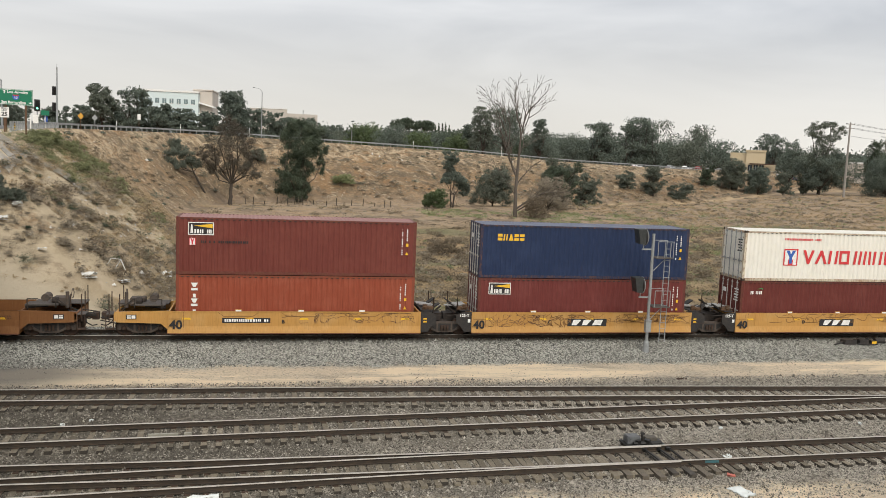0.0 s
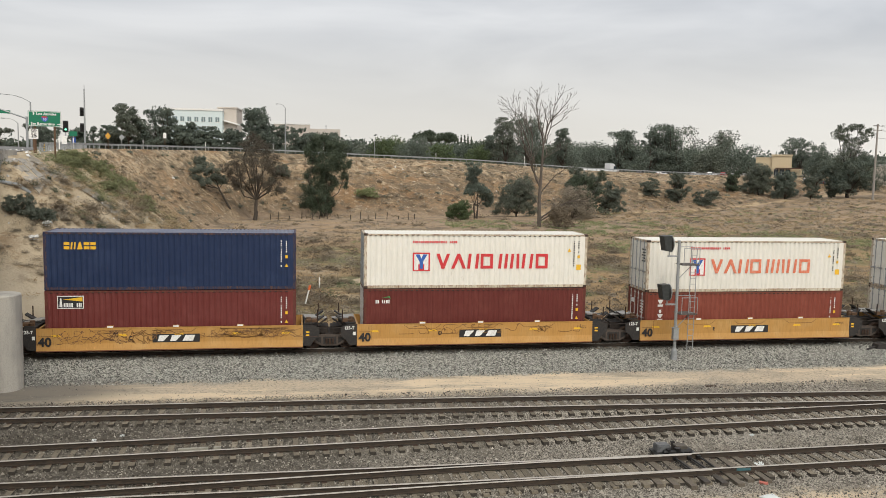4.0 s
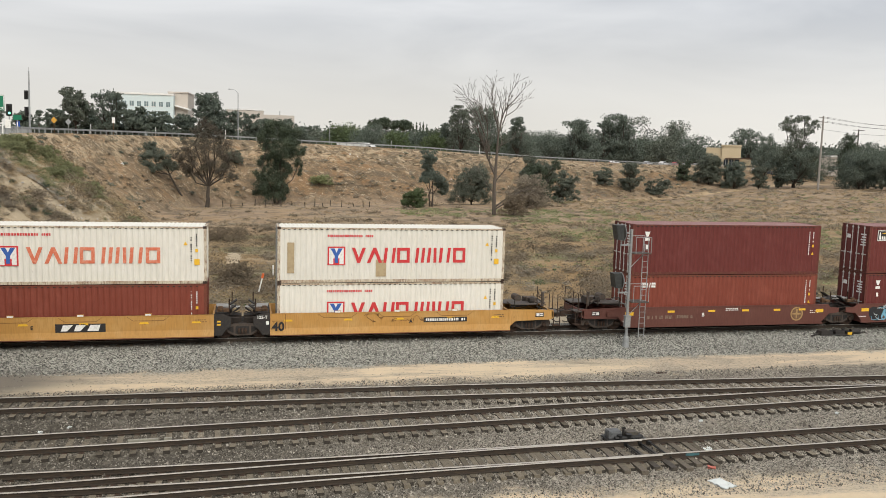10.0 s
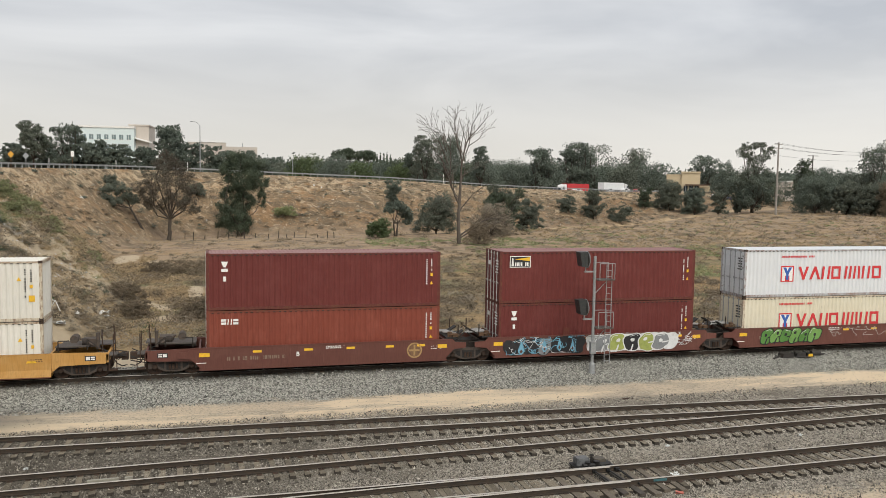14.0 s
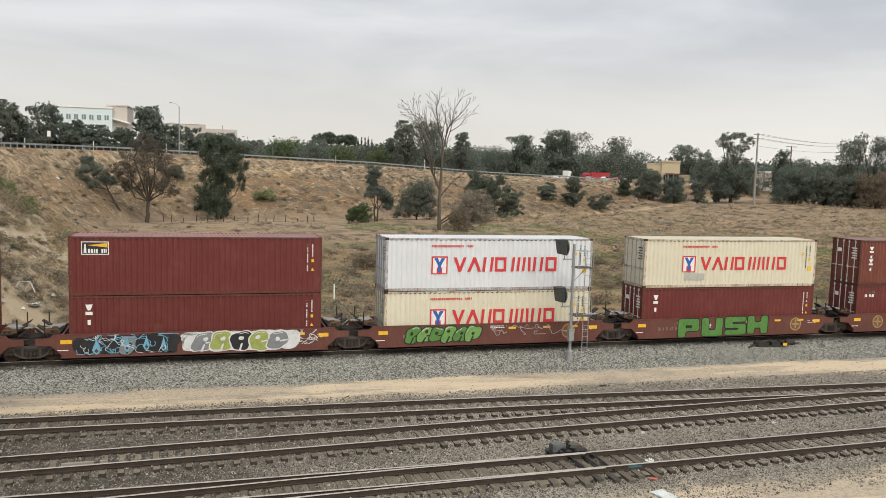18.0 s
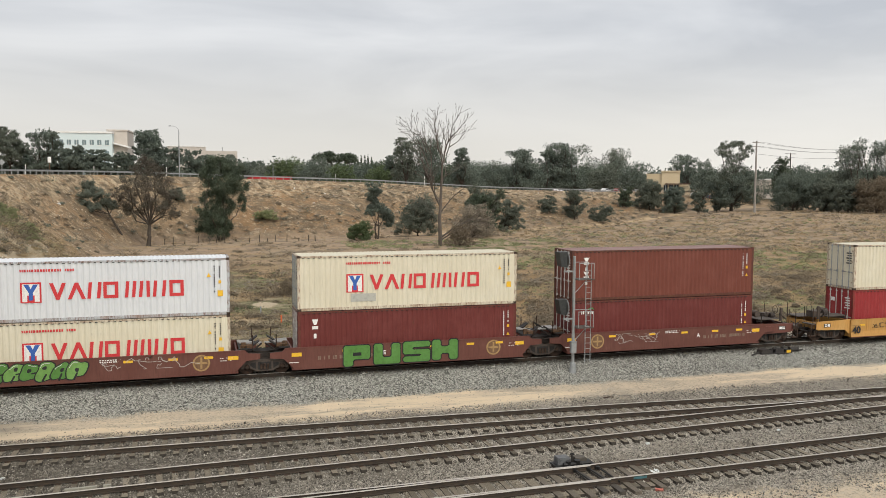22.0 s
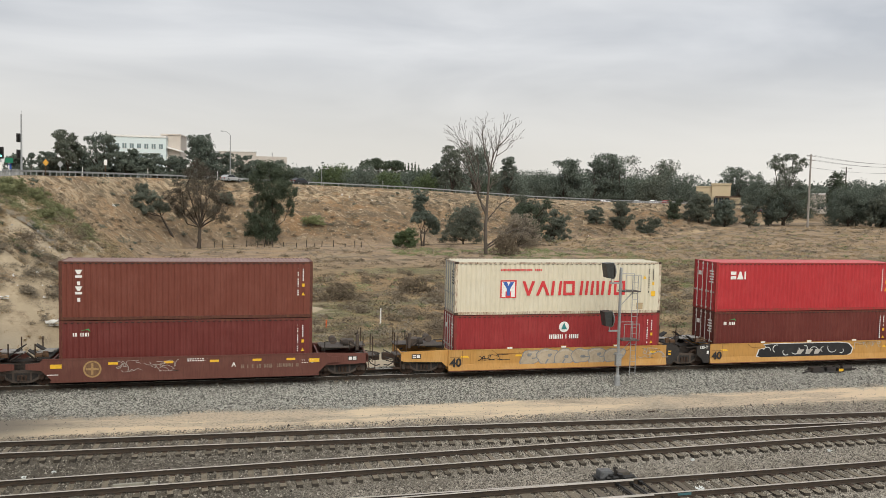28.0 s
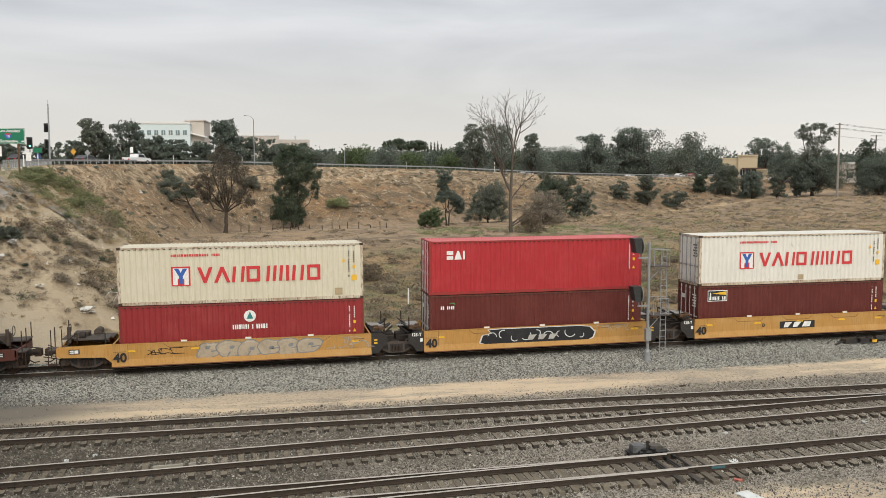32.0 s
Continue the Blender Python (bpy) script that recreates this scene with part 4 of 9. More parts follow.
def container(colour, h, logo, u, z, n, upper):
    tone, trim = PAINTS[colour], TRIM[colour]
    pale = colour in ("white", "grey", "cream")
    note = {"line": "with red shapes", "column": "with white column", "column_short": "with short white column", "lighthouse": "with dark panel", "globe": "with white bars",
            "yellow_word": "with yellow shapes", "white_word": "with white shapes", "outline_word": "with small shapes", "disc": "with white disc"}.get(logo, "unmarked")
    ob = empty("shipping_container", label=f"{LABELS[colour]} corrugated container {note}, {'stacked on another' if upper else 'sunk in wagon'}", category="shipping container", group="containers of the train")
    X, Y = LONG / 2, WIDE / 2
    near = cached(("wall", h, colour), lambda: corrugated(-X + 0.13, X - 0.13, 0.15, h - 0.11, -Y + 0.004, -Y + 0.040).mesh("side_wall", tone))
    part("side_wall", near, tone, ob)
    part("side_wall", cached(("wall2", h, colour), lambda: turned(corrugated(-X + 0.13, X - 0.13, 0.15, h - 0.11, -Y + 0.004, -Y + 0.040), flip=-1).mesh("side_wall", tone)), tone, ob)
    part("front_wall", cached(("front", h, colour), lambda: turned(corrugated(-Y + 0.12, Y - 0.12, 0.15, h - 0.11, -X + 0.02, -X + 0.065), swap=True).mesh("front_wall", tone)), tone, ob)

    def roof():
        f, n_ = Form(), 58
        xs = np.linspace(-X + 0.12, X - 0.12, n_ * 4 + 1)
        zs = [h - 0.012 - 0.022 * ((i % 4) in (1, 2)) for i in range(len(xs))]
        f.add([(x, s * (Y - 0.05), zz) for s in (-1, 1) for x, zz in zip(xs, zs)], [(i, i + 1, len(xs) + i + 1, len(xs) + i) for i in range(len(xs) - 1)])
        return f.mesh("roof", top)

    top = ROOFS.get(colour, tone)
    part("roof", cached(("roof", h, colour), roof), top, ob, "corrugated roof, paler for fading and light from above" if colour in ROOFS else "")
    rails = lambda: Form().box(-X + 0.17, X - 0.17, -Y, -Y + 0.06, 0.0, 0.15).box(-X + 0.17, X - 0.17, Y - 0.06, Y, 0.0, 0.15).box(-X + 0.17, X - 0.17, -Y, -Y + 0.06, h - 0.11, h - 0.02).box(-X + 0.17, X - 0.17, Y - 0.06, Y, h - 0.11, h - 0.02).box(-X, -X + 0.1, -Y + 0.17, Y - 0.17, 0, 0.15).box(X - 0.1, X, -Y + 0.17, Y - 0.17, 0, 0.15).box(-X, -X + 0.1, -Y + 0.17, Y - 0.17, h - 0.14, h - 0.01).box(X - 0.1, X, -Y + 0.17, Y - 0.17, h - 0.14, h - 0.01).box(-X + 0.1, X - 0.1, -Y + 0.06, Y - 0.06, 0.10, 0.14).mesh("rail_frame", trim)
    # dark raised dashes stand in for shaded corrugation ends under the top rail
    tagged(part("drip_notch", cached(("gap_dash", h), lambda: [f for f in [Form()] for i in range(42) if f.box(-X + 0.26 + i * 0.278, -X + 0.37 + i * 0.278, -Y - 0.004, -Y + 0.02, h - 0.132, h - 0.100)][0].mesh("drip_notch", GAPSHADE)), GAPSHADE, ob), kind="stuff")
    part("rail_frame", cached(("rails", h, colour), rails), trim, ob)
    for sx in (-1, 1):
        for sy in (-1, 1):
            post = cached(("post", h, colour), lambda: Form().box(-0.07, 0.07, -0.07, 0.07, 0.12, h - 0.12).mesh("corner_post", trim))
            part("corner_post", post, trim, ob, at=pose(sx * (X - 0.07), sy * (Y - 0.07), 0))
            for zc in (0.0, h - 0.118):
                cast = cached(("cast", colour), lambda: Form().box(-0.089, 0.089, -0.081, 0.081, 0.0, 0.118).box(-0.05, 0.05, -0.084, 0.084, 0.03, 0.09).mesh("corner_casting", RUST if pale else trim))
                part("corner_casting", cast, trim, ob, at=pose(sx * (X - 0.088), sy * (Y - 0.08), zc))
    door = cached(("door", h, colour), lambda: Form().box(-X + 0.02, -X + 0.06, 0.01, Y - 0.14, 0.16, h - 0.14).box(-X + 0.005, -X + 0.02, 0.05, Y - 0.18, 0.25, h * 0.36).box(-X + 0.005, -X + 0.02, 0.05, Y - 0.18, h * 0.4, h * 0.64).box(-X + 0.005, -X + 0.02, 0.05, Y - 0.18, h * 0.68, h - 0.24).mesh("door", tone))
    rod = cached(("rod", h, pale), lambda: Form().tube((0, 0, 0.06), (0, 0, h - 0.05), 0.027, seg=6).box(-0.02, 0.03, -0.05, 0.05, 0.5, 0.56).box(-0.02, 0.03, -0.05, 0.05, h - 0.5, h - 0.44).box(-0.03, -0.01, -0.02, 0.32, 1.1, 1.15).box(-0.03, 0.0, -0.07, 0.07, 1.06, 1.2).box(-0.02, 0.03, -0.06, 0.06, 0.1, 0.18).box(-0.02, 0.03, -0.06, 0.06, h - 0.2, h - 0.12).mesh("lock_rod", GALV if pale else BRIGHTROD))
    hinge = cached(("hinge", colour), lambda: Form().box(-0.03, 0.0, -0.11, 0.09, -0.05, 0.05).mesh("hinge", trim))
    plate_ = cached("door_plate", lambda: Form().box(-0.012, 0.0, -0.16, 0.16, -0.12, 0.12).mesh("door_plate", WHITE))
    for s in (-1, 1):
        d = part("door", door, tone, ob, at=Matrix.Diagonal((1, s, 1, 1)))
        for y in (0.24, 0.78):
            part("lock_rod", rod, BRIGHTROD, d, at=pose(-X - 0.01, y, 0))
        for q in (0.16, 0.38, 0.62, 0.86):
            part("hinge", hinge, trim, d, at=pose(-X + 0.01, Y - 0.14, h * q))
        if s > 0 and not pale:
            part("door_plate", plate_, WHITE, d, at=pose(-X + 0.004, 0.55, h * 0.74))
    bars = cached(("doormarks", h, pale), lambda: [f for f in [Form()] for i, q in enumerate(range(5)) if f.box(-X - 0.004, -X + 0.004, -0.95, -0.5 - 0.08 * (i % 2), h - 0.6 - i * 0.16, h - 0.52 - i * 0.16)][0].mesh("door_bars", DARK if pale else WHITE))
    tagged(part("door_bars", bars, WHITE, ob), kind="stuff")
    dress(ob, logo, h, pale, n)
    for k, (pn, pu, px, pz, pw, ph, pm) in enumerate(PATCHES):
        if pn == n and pu == upper:
            part("repair_patch", plate(Form(), px, px + pw, pz, pz + ph, FACE + 0.003, 0.003), pm, ob, "dull painted-over patch")
    TRAIN.append((ob, u, z))
    return ob


# ---- well wagons ----
STYLE = {
    "yellow": paint("wagon_yellow_paint", (0.48, 0.255, 0.07), (0.53, 0.325, 0.125), 0.85),
    "brown": paint("wagon_brown_paint", (0.125, 0.046, 0.035), (0.16, 0.068, 0.052), 0.4),
    "ochre": paint("old_ochre_paint", (0.185, 0.078, 0.027), (0.25, 0.12, 0.045), 0.7),
}
HALF = 6.45
WHEELS = []
TRUCK_IRON = mat("truck_iron", (0.034, 0.028, 0.025), 0.8, 0.1, (14, (0.065, 0.044, 0.032), 0.6), (3, (0.018, 0.016, 0.015), 0.7))
FRAME_IRON = mat("side_frame_iron", (0.085, 0.07, 0.06), 0.8, 0.1, (14, (0.13, 0.085, 0.06), 0.6), (3, (0.04, 0.035, 0.031), 0.7))
PALEGRATE = mat("pale_walkway_steel", (0.36, 0.355, 0.345), 0.6, 0.2, (25, (0.2, 0.19, 0.18), 0.7), (2, (0.22, 0.18, 0.15), 0.5))
OLDRUST = mat("old_orange_rust", (0.10, 0.058, 0.034), 0.85, 0, (14, (0.18, 0.095, 0.042), 0.7), (3, (0.06, 0.04, 0.03), 0.7))
GRATE = mat("walkway_grating", (0.11, 0.095, 0.085), 0.7, 0.2, (40, (0.03, 0.03, 0.03), 0.9), (2, (0.08, 0.055, 0.04), 0.6))


def truck(parent, x, yaw_seed):
    """A two-axle truck under a wagon's end: side frames, springs, bearings, bolster, brake beam and keyed wheelsets."""
    outline = [(-1.22, 0.60), (-1.12, 0.70), (-0.80, 0.72), (-0.42, 0.80), (0.42, 0.80), (0.80, 0.72), (1.12, 0.70), (1.22, 0.60), (1.20, 0.36), (1.04, 0.34), (1.0, 0.48), (0.78, 0.48), (0.74, 0.36), (0.40, 0.20), (-0.40, 0.20), (-0.74, 0.36), (-0.78, 0.48), (-1.0, 0.48), (-1.04, 0.34), (-1.20, 0.36)]
    side = cached("side_frame", lambda: Form().prism(outline, -0.06, 0.06).mesh("side_frame", FRAME_IRON))
    spring = cached("spring", lambda: [f for f in [Form()] for i in range(5) for dx in (-0.17, 0, 0.17) if f.lathe([(0.05, 0.30 + i * 0.06), (0.072, 0.33 + i * 0.06), (0.05, 0.36 + i * 0.06)], 8, "Z", (dx, 0, 0))][0].mesh("spring_nest", RUST))
    cap = cached("cap", lambda: Form().lathe([(0.0, -0.09), (0.10, -0.09), (0.13, -0.04), (0.13, 0.04)], 10, "Y").mesh("bearing_cap", RUST))
    # black plates stand in for the shaded openings through the side frame
    window = cached("window", lambda: Form().box(-0.34, 0.34, -0.005, 0.005, 0.28, 0.68).prism([(-0.72, 0.50), (-0.44, 0.32), (-0.44, 0.68), (-0.72, 0.64)], -0.005, 0.005).prism([(0.44, 0.32), (0.72, 0.50), (0.72, 0.64), (0.44, 0.68)], -0.005, 0.005).mesh("frame_opening", BLACK))
    for s in (-1, 1):
        fr = part("side_frame", side, FRAME_IRON, parent, at=pose(x, s * 1.0, 0))
        part("frame_opening", window, BLACK, fr, at=pose(0, -0.064 * -s if s > 0 else -0.064, 0))
        part("spring_nest", spring, RUST, fr, at=pose(0, s * 0.09, 0))
        for w in (-0.89, 0.89):
            part("bearing_cap", cap, RUST, fr, at=pose(w, s * 0.07, 0.46, 0, 0, 0 if s < 0 else 180))
    part("bolster", cached("bolster", lambda: Form().box(-0.2, 0.2, -1.05, 1.05, 0.52, 0.76).box(-0.5, -0.4, -0.9, 0.9, 0.3, 0.42).box(0.4, 0.5, -0.9, 0.9, 0.3, 0.42).mesh("bolster", TRUCK_IRON)), TRUCK_IRON, parent, at=pose(x, 0, 0))
    wheel = cached("wheel", lambda: Form().lathe([(0.0, -0.03), (0.11, -0.07), (0.14, -0.03), (0.36, -0.01), (0.40, -0.05), (0.46, -0.05), (0.462, 0.06), (0.49, 0.07), (0.49, 0.10), (0.38, 0.10), (0.14, 0.06), (0.0, 0.06)], 20, "Y").box(-0.03, 0.03, -0.045, -0.02, 0.16, 0.34).mesh("wheel", RUST, True))
    axle = cached("axle", lambda: Form().tube((0, -1.05, 0), (0, 1.05, 0), 0.075).mesh("axle", RUST))
    for w in (-0.89, 0.89):
        ax = part("wheelset", axle, RUST, parent, at=pose(x + w, 0, 0.46))
        part("wheel", wheel, RUST, ax, at=pose(0, -0.7525, 0))
        part("wheel", wheel, RUST, ax, at=pose(0, 0.7525, 0, 0, 0, 180))
        WHEELS.append((ax, x + w))


def end_gear(parent, sx, tone, seed):
    """The platform above an articulated joint: plates, posts, hand brake rods and hoses."""
    r = random.Random(seed)
    part("end_platform", cached(("plat", sx), lambda: Form().box(*sorted((sx * 6.5, sx * 7.05)), -1.25, 1.25, 1.40, 1.46).prism([(sx * 7.0, 1.44), (sx * 7.55, 1.78), (sx * 7.55, 1.72), (sx * 7.1, 1.40)][::(1 if sx < 0 else -1)], -0.95, -0.55).prism([(sx * 7.0, 1.44), (sx * 7.55, 1.78), (sx * 7.55, 1.72), (sx * 7.1, 1.40)][::(1 if sx < 0 else -1)], 0.5, 0.95).mesh("end_platform", BLACK)), BLACK, parent)
    part("centre_beam", cached(("beam", sx), lambda: Form().box(*sorted((sx * 6.3, sx * 7.8)), -0.38, 0.38, 0.72, 1.12).tube((sx * 7.2, -0.9, 1.25), (sx * 7.7, -0.5, 1.55), 0.05).tube((sx * 6.9, -1.1, 1.2), (sx * 7.7, -1.0, 1.1), 0.03).mesh("centre_beam", TRUCK_IRON)), TRUCK_IRON, parent)
    for y, dx in ((-1.1, 0.1), (-0.85, 0.36), (1.0, 0.2)):
        part("post", cached(("post2", round(y), sx), lambda: Form().tube((sx * (7.1 + dx), y, 1.40), (sx * (7.1 + dx), y, 2.12), 0.032, seg=6).mesh("post", RUST)), RUST, parent)
    part("plank", cached(("plank", sx), lambda: Form().prism([(sx * 6.55, 1.56), (sx * 7.72, 1.50), (sx * 7.72, 1.55), (sx * 6.55, 1.61)][::(1 if sx < 0 else -1)], -0.35, 0.05).prism([(sx * 6.5, 1.50), (sx * 7.4, 1.46), (sx * 7.4, 1.50), (sx * 6.5, 1.55)][::(1 if sx < 0 else -1)], 0.35, 0.85).mesh("plank", PALEGRATE)), PALEGRATE, parent, "pale grey walkway plank")
    part("brake_valve", cached(("valve", sx), lambda: Form().tube((sx * 6.75, -1.0, 1.46), (sx * 6.75, -1.0, 1.72), 0.13, seg=9).box(*sorted((sx * 6.9, sx * 7.2)), -1.12, -0.85, 1.46, 1.62).tube((sx * 6.6, -1.2, 1.42), (sx * 6.6, -1.2, 1.62), 0.03, seg=6).tube((sx * 6.6, -1.2, 1.62), (sx * 7.0, -1.25, 1.60), 0.03, seg=6).mesh("brake_valve", OLDRUST)), OLDRUST, parent)
    part("air_hose", cached(("hose", sx), lambda: Form().tube((sx * 7.0, -0.6, 1.5), (sx * 7.3, -0.7, 1.30), 0.025, seg=6).tube((sx * 7.3, -0.7, 1.30), (sx * 7.7, -0.62, 1.36), 0.025, seg=6).tube((sx * 6.7, -0.3, 1.5), (sx * 7.5, -0.2, 1.62), 0.03, seg=6).mesh("air_hose", BLACK)), BLACK, parent)


def well_wagon(style, u, left, right, letter, plaque, n):
    tone = STYLE[style]
    names = {"yellow": "weathered yellow", "brown": "dark brown", "ochre": "rusty ochre"}
    ob = empty("well_wagon", label=f"{names[style]} steel well wagon under stacked containers, sprayed with graffiti" if plaque == "graffiti" else f"{names[style]} steel well wagon unit carrying stacked containers", category="rail wagon", group="units of the container train")
    brown = style == "brown"
    e = 6.45 if brown else HALF

    def side(s):
        f = Form()
        y0, y1 = (-1.50, -1.45) if s < 0 else (1.45, 1.50)
        if brown:
            f.prism([(-e - 1.1, 0.92), (-e - 0.42, 0.86), (-e + 0.18, 0.26), (e - 0.18, 0.26), (e + 0.42, 0.86), (e + 1.1, 0.92), (e + 1.1, 1.2), (e + 0.5, 1.24), (e + 0.35, 1.40), (-e - 0.35, 1.40), (-e - 0.5, 1.24), (-e - 1.1, 1.2)][::-1], y0, y1)
            f.box(-e, e, y0 - 0.012, y1 + 0.012, 0.25, 0.33)
            f.box(-e - 0.35, e + 0.35, y0 - 0.015, y1 + 0.015, 1.36, 1.42)
        else:
            f.box(-e, e, y0, y1, 0.62, 1.40)
            lo = [(-1.50, 0.62), (-1.575, 0.28), (-1.55, 0.24), (-1.42, 0.24), (-1.42, 0.62)]
            k = len(lo)
            pts = [(x, -s * yy, z) for x in (-e, e) for yy, z in lo]
            f.add(pts, [(i, (i + 1) % k, k + (i + 1) % k, k + i) for i in range(k)] + [tuple(range(k)), tuple(range(k, 2 * k))])
            f.box(-e, e, y0 - 0.012, y1 + 0.012, 1.35, 1.40)
            for q in (-3.0, 0.15, 3.3):
                f.box(q - 0.16, q + 0.16, y0 - 0.02, y0 + 0.03, 1.385, 1.50)
            for q in (-e + 0.06, -e + 1.25, e - 1.15, e - 0.08):
                f.box(q - 0.025, q + 0.025, y0 - 0.015, y1 + 0.015, 0.64, 1.35)
        return f.mesh("side_sill", tone)

    for s in (-1, 1):
        part("side_sill", cached(("sill", style, s), lambda: side(s)), tone, ob)
    part("well_floor", cached(("floor", style), lambda: Form().box(-e, e, -1.42, 1.42, 0.28, 0.33).box(-e, -e + 0.08, -1.44, 1.44, 0.33, 1.34).box(e - 0.08, e, -1.44, 1.44, 0.33, 1.34).mesh("well_floor", tone)), tone, ob)
    for sx, kind in ((-1, left), (1, right)):
        if kind == "joint":
            if not brown:
                for s in (1, -1):
                    pl = cached(("endplate", sx, s), lambda: Form().prism([(sx * 6.46, 0.30), (sx * 6.85, 0.30), (sx * 7.0, 0.55), (sx * 7.30, 0.80), (sx * 7.30, 1.22), (sx * 6.9, 1.40), (sx * 6.46, 1.40)][::(1 if sx < 0 else -1)], *((-1.47, -1.40) if s < 0 else (1.40, 1.47))).mesh("end_plate", BLACK))
                    p = part("end_plate", pl, BLACK, ob, "black end plate")
                if sx < 0:
                    part("plate_lettering", words("125-T", 0.22, WHITE, 0.006), WHITE, p, at=pose(-6.86, -1.478, 1.20))
                    part("small_label", cached("sl", lambda: plate(Form(), -6.66, -6.52, 0.82, 1.0, -1.476).mesh("small_label", WHITE)), WHITE, p)
                else:
                    part("small_label", cached("sl2", lambda: plate(plate(Form(), 6.60, 6.78, 0.98, 1.06, -1.476), 6.60, 6.78, 0.82, 0.90, -1.476).mesh("small_label", YELLOW)), YELLOW, p)
            end_gear(ob, sx, tone, n)
            if sx > 0:
                truck(ob, 7.85 if style != "brown" else 7.80, n)
        elif kind == "coupler":
            out = lambda: [f for f in [Form()] for s in (-1, 1) if f.prism([(sx * (e - 0.1), 0.34), (sx * (e + 0.35), 0.74), (sx * 8.9, 0.80), (sx * 9.0, 1.0), (sx * 9.0, 1.33), (sx * (e - 0.1), 1.395)][::(1 if sx < 0 else -1)], *((-1.40, -1.32) if s < 0 else (1.32, 1.40)))][0].box(*sorted((sx * 8.92, sx * 9.02)), -1.4, 1.4, 0.85, 1.25).mesh("end_sill", tone)
            part("end_sill", cached(("out", sx, style), out), tone, ob)
            part("walkway", cached(("walk", sx), lambda: Form().box(*sorted((sx * 6.6, sx * 8.1)), -1.2, -0.3, 1.60, 1.66).box(*sorted((sx * 6.6, sx * 9.1)), 0.2, 1.3, 1.42, 1.47).box(*sorted((sx * 8.55, sx * 9.4)), -1.35, -0.5, 1.16, 1.21).mesh("walkway", GRATE)), GRATE, ob, "steel grating walkway")
            part("brake_gear", cached(("brake", sx), lambda: Form().tube((sx * 7.3, -0.2, 1.8), (sx * 7.3, 0.5, 1.8), 0.2, seg=10).box(*sorted((sx * 7.7, sx * 8.4)), -0.4, 0.3, 1.45, 1.85).tube((sx * 8.5, -0.9, 1.45), (sx * 8.5, -0.9, 2.25), 0.09).tube((sx * 8.3, -0.8, 1.6), (sx * 7.6, -0.6, 1.95), 0.06).lathe([(0.24, -0.02), (0.27, 0.0), (0.24, 0.02)], 12, "X", (sx * 8.6, -0.2, 2.05)).mesh("brake_gear", FRAME_IRON)), FRAME_IRON, ob)
            for dx, y in ((8.75, -1.34), (9.25, -1.34), (9.25, -0.55), (9.0, 1.34)):
                part("hand_rail", cached(("hr", sx, dx, y), lambda: Form().tube((sx * dx, y, 0.85), (sx * dx, y, 2.22), 0.026, seg=6).mesh("hand_rail", RUST)), RUST, ob)
            part("step", cached(("step", sx), lambda: Form().box(*sorted((sx * 9.02, sx * 9.42)), -1.38, -1.0, 0.42, 0.46).box(*sorted((sx * 9.02, sx * 9.06)), -1.38, -1.34, 0.42, 1.2).box(*sorted((sx * 9.38, sx * 9.42)), -1.38, -1.34, 0.42, 1.2).mesh("step", RUST)), RUST, ob)
            cp = part("coupler", cached(("coup", sx), lambda: Form().box(*sorted((sx * 9.0, sx * 9.55)), -0.14, 0.14, 0.78, 1.02).box(*sorted((sx * 9.5, sx * 9.82)), -0.2, 0.2, 0.7, 1.06).mesh("coupler", RUST)), RUST, ob)
            hz = [(9.1, 0.95), (9.3, 0.6), (9.55, 0.45), (9.8, 0.5)]
            part("brake_hose", cached(("bh", sx), lambda: [f for f in [Form()] for a, b in zip(hz[:-1], hz[1:]) if f.tube((sx * a[0], -0.45, a[1]), (sx * b[0], -0.45, b[1]), 0.03, seg=6)][0].mesh("brake_hose", BLACK)), BLACK, cp)
            hr_ = random.Random(sx + 5)
            for k in range(7):
                y_, z_, x_ = hr_.uniform(-1.1, 0.2), hr_.uniform(1.0, 1.35), hr_.uniform(8.2, 8.8)
                run = [(x_, z_), (x_ + 0.3, z_ - hr_.uniform(0.05, 0.35)), (x_ + 0.65, z_ - hr_.uniform(0.1, 0.45)), (9.75, z_ - hr_.uniform(0.0, 0.3))]
                part("air_hose", cached(("tangle", sx, k), lambda: [f for f in [Form()] for a, b in zip(run[:-1], run[1:]) if f.tube((sx * a[0], y_, a[1]), (sx * b[0], y_ + 0.05, b[1]), 0.028, seg=5)][0].mesh("air_hose", BLACK)), BLACK, ob)
            for k, (xa, za, xb, zb) in enumerate(((6.75, 1.42, 6.75, 1.95), (6.75, 1.95, 7.25, 1.95), (8.05, 1.5, 8.05, 2.0), (8.05, 2.0, 8.55, 1.6))):
                part("grab_iron", cached(("grab", sx, k), lambda: Form().tube((sx * xa, -1.3, za), (sx * xb, -1.3, zb), 0.028, seg=5).mesh("grab_iron", TRUCK_IRON)), TRUCK_IRON, ob)
            part("slack_adjuster", cached(("slack", sx), lambda: Form().tube((sx * 6.6, -1.05, 1.5), (sx * 7.6, -0.9, 1.56), 0.07, seg=8).lathe([(0.0, -0.14), (0.17, -0.14), (0.19, 0.0), (0.17, 0.14), (0.0, 0.14)], 12, "X", (sx * 7.9, -0.75, 1.78)).mesh("slack_adjuster", TRUCK_IRON)), TRUCK_IRON, ob)
            bx = part("placard", cached(("plc", sx), lambda: plate(Form(), *sorted((sx * 7.95, sx * 8.45)), 0.96, 1.20, -1.412).mesh("placard", DARK)), DARK, ob)
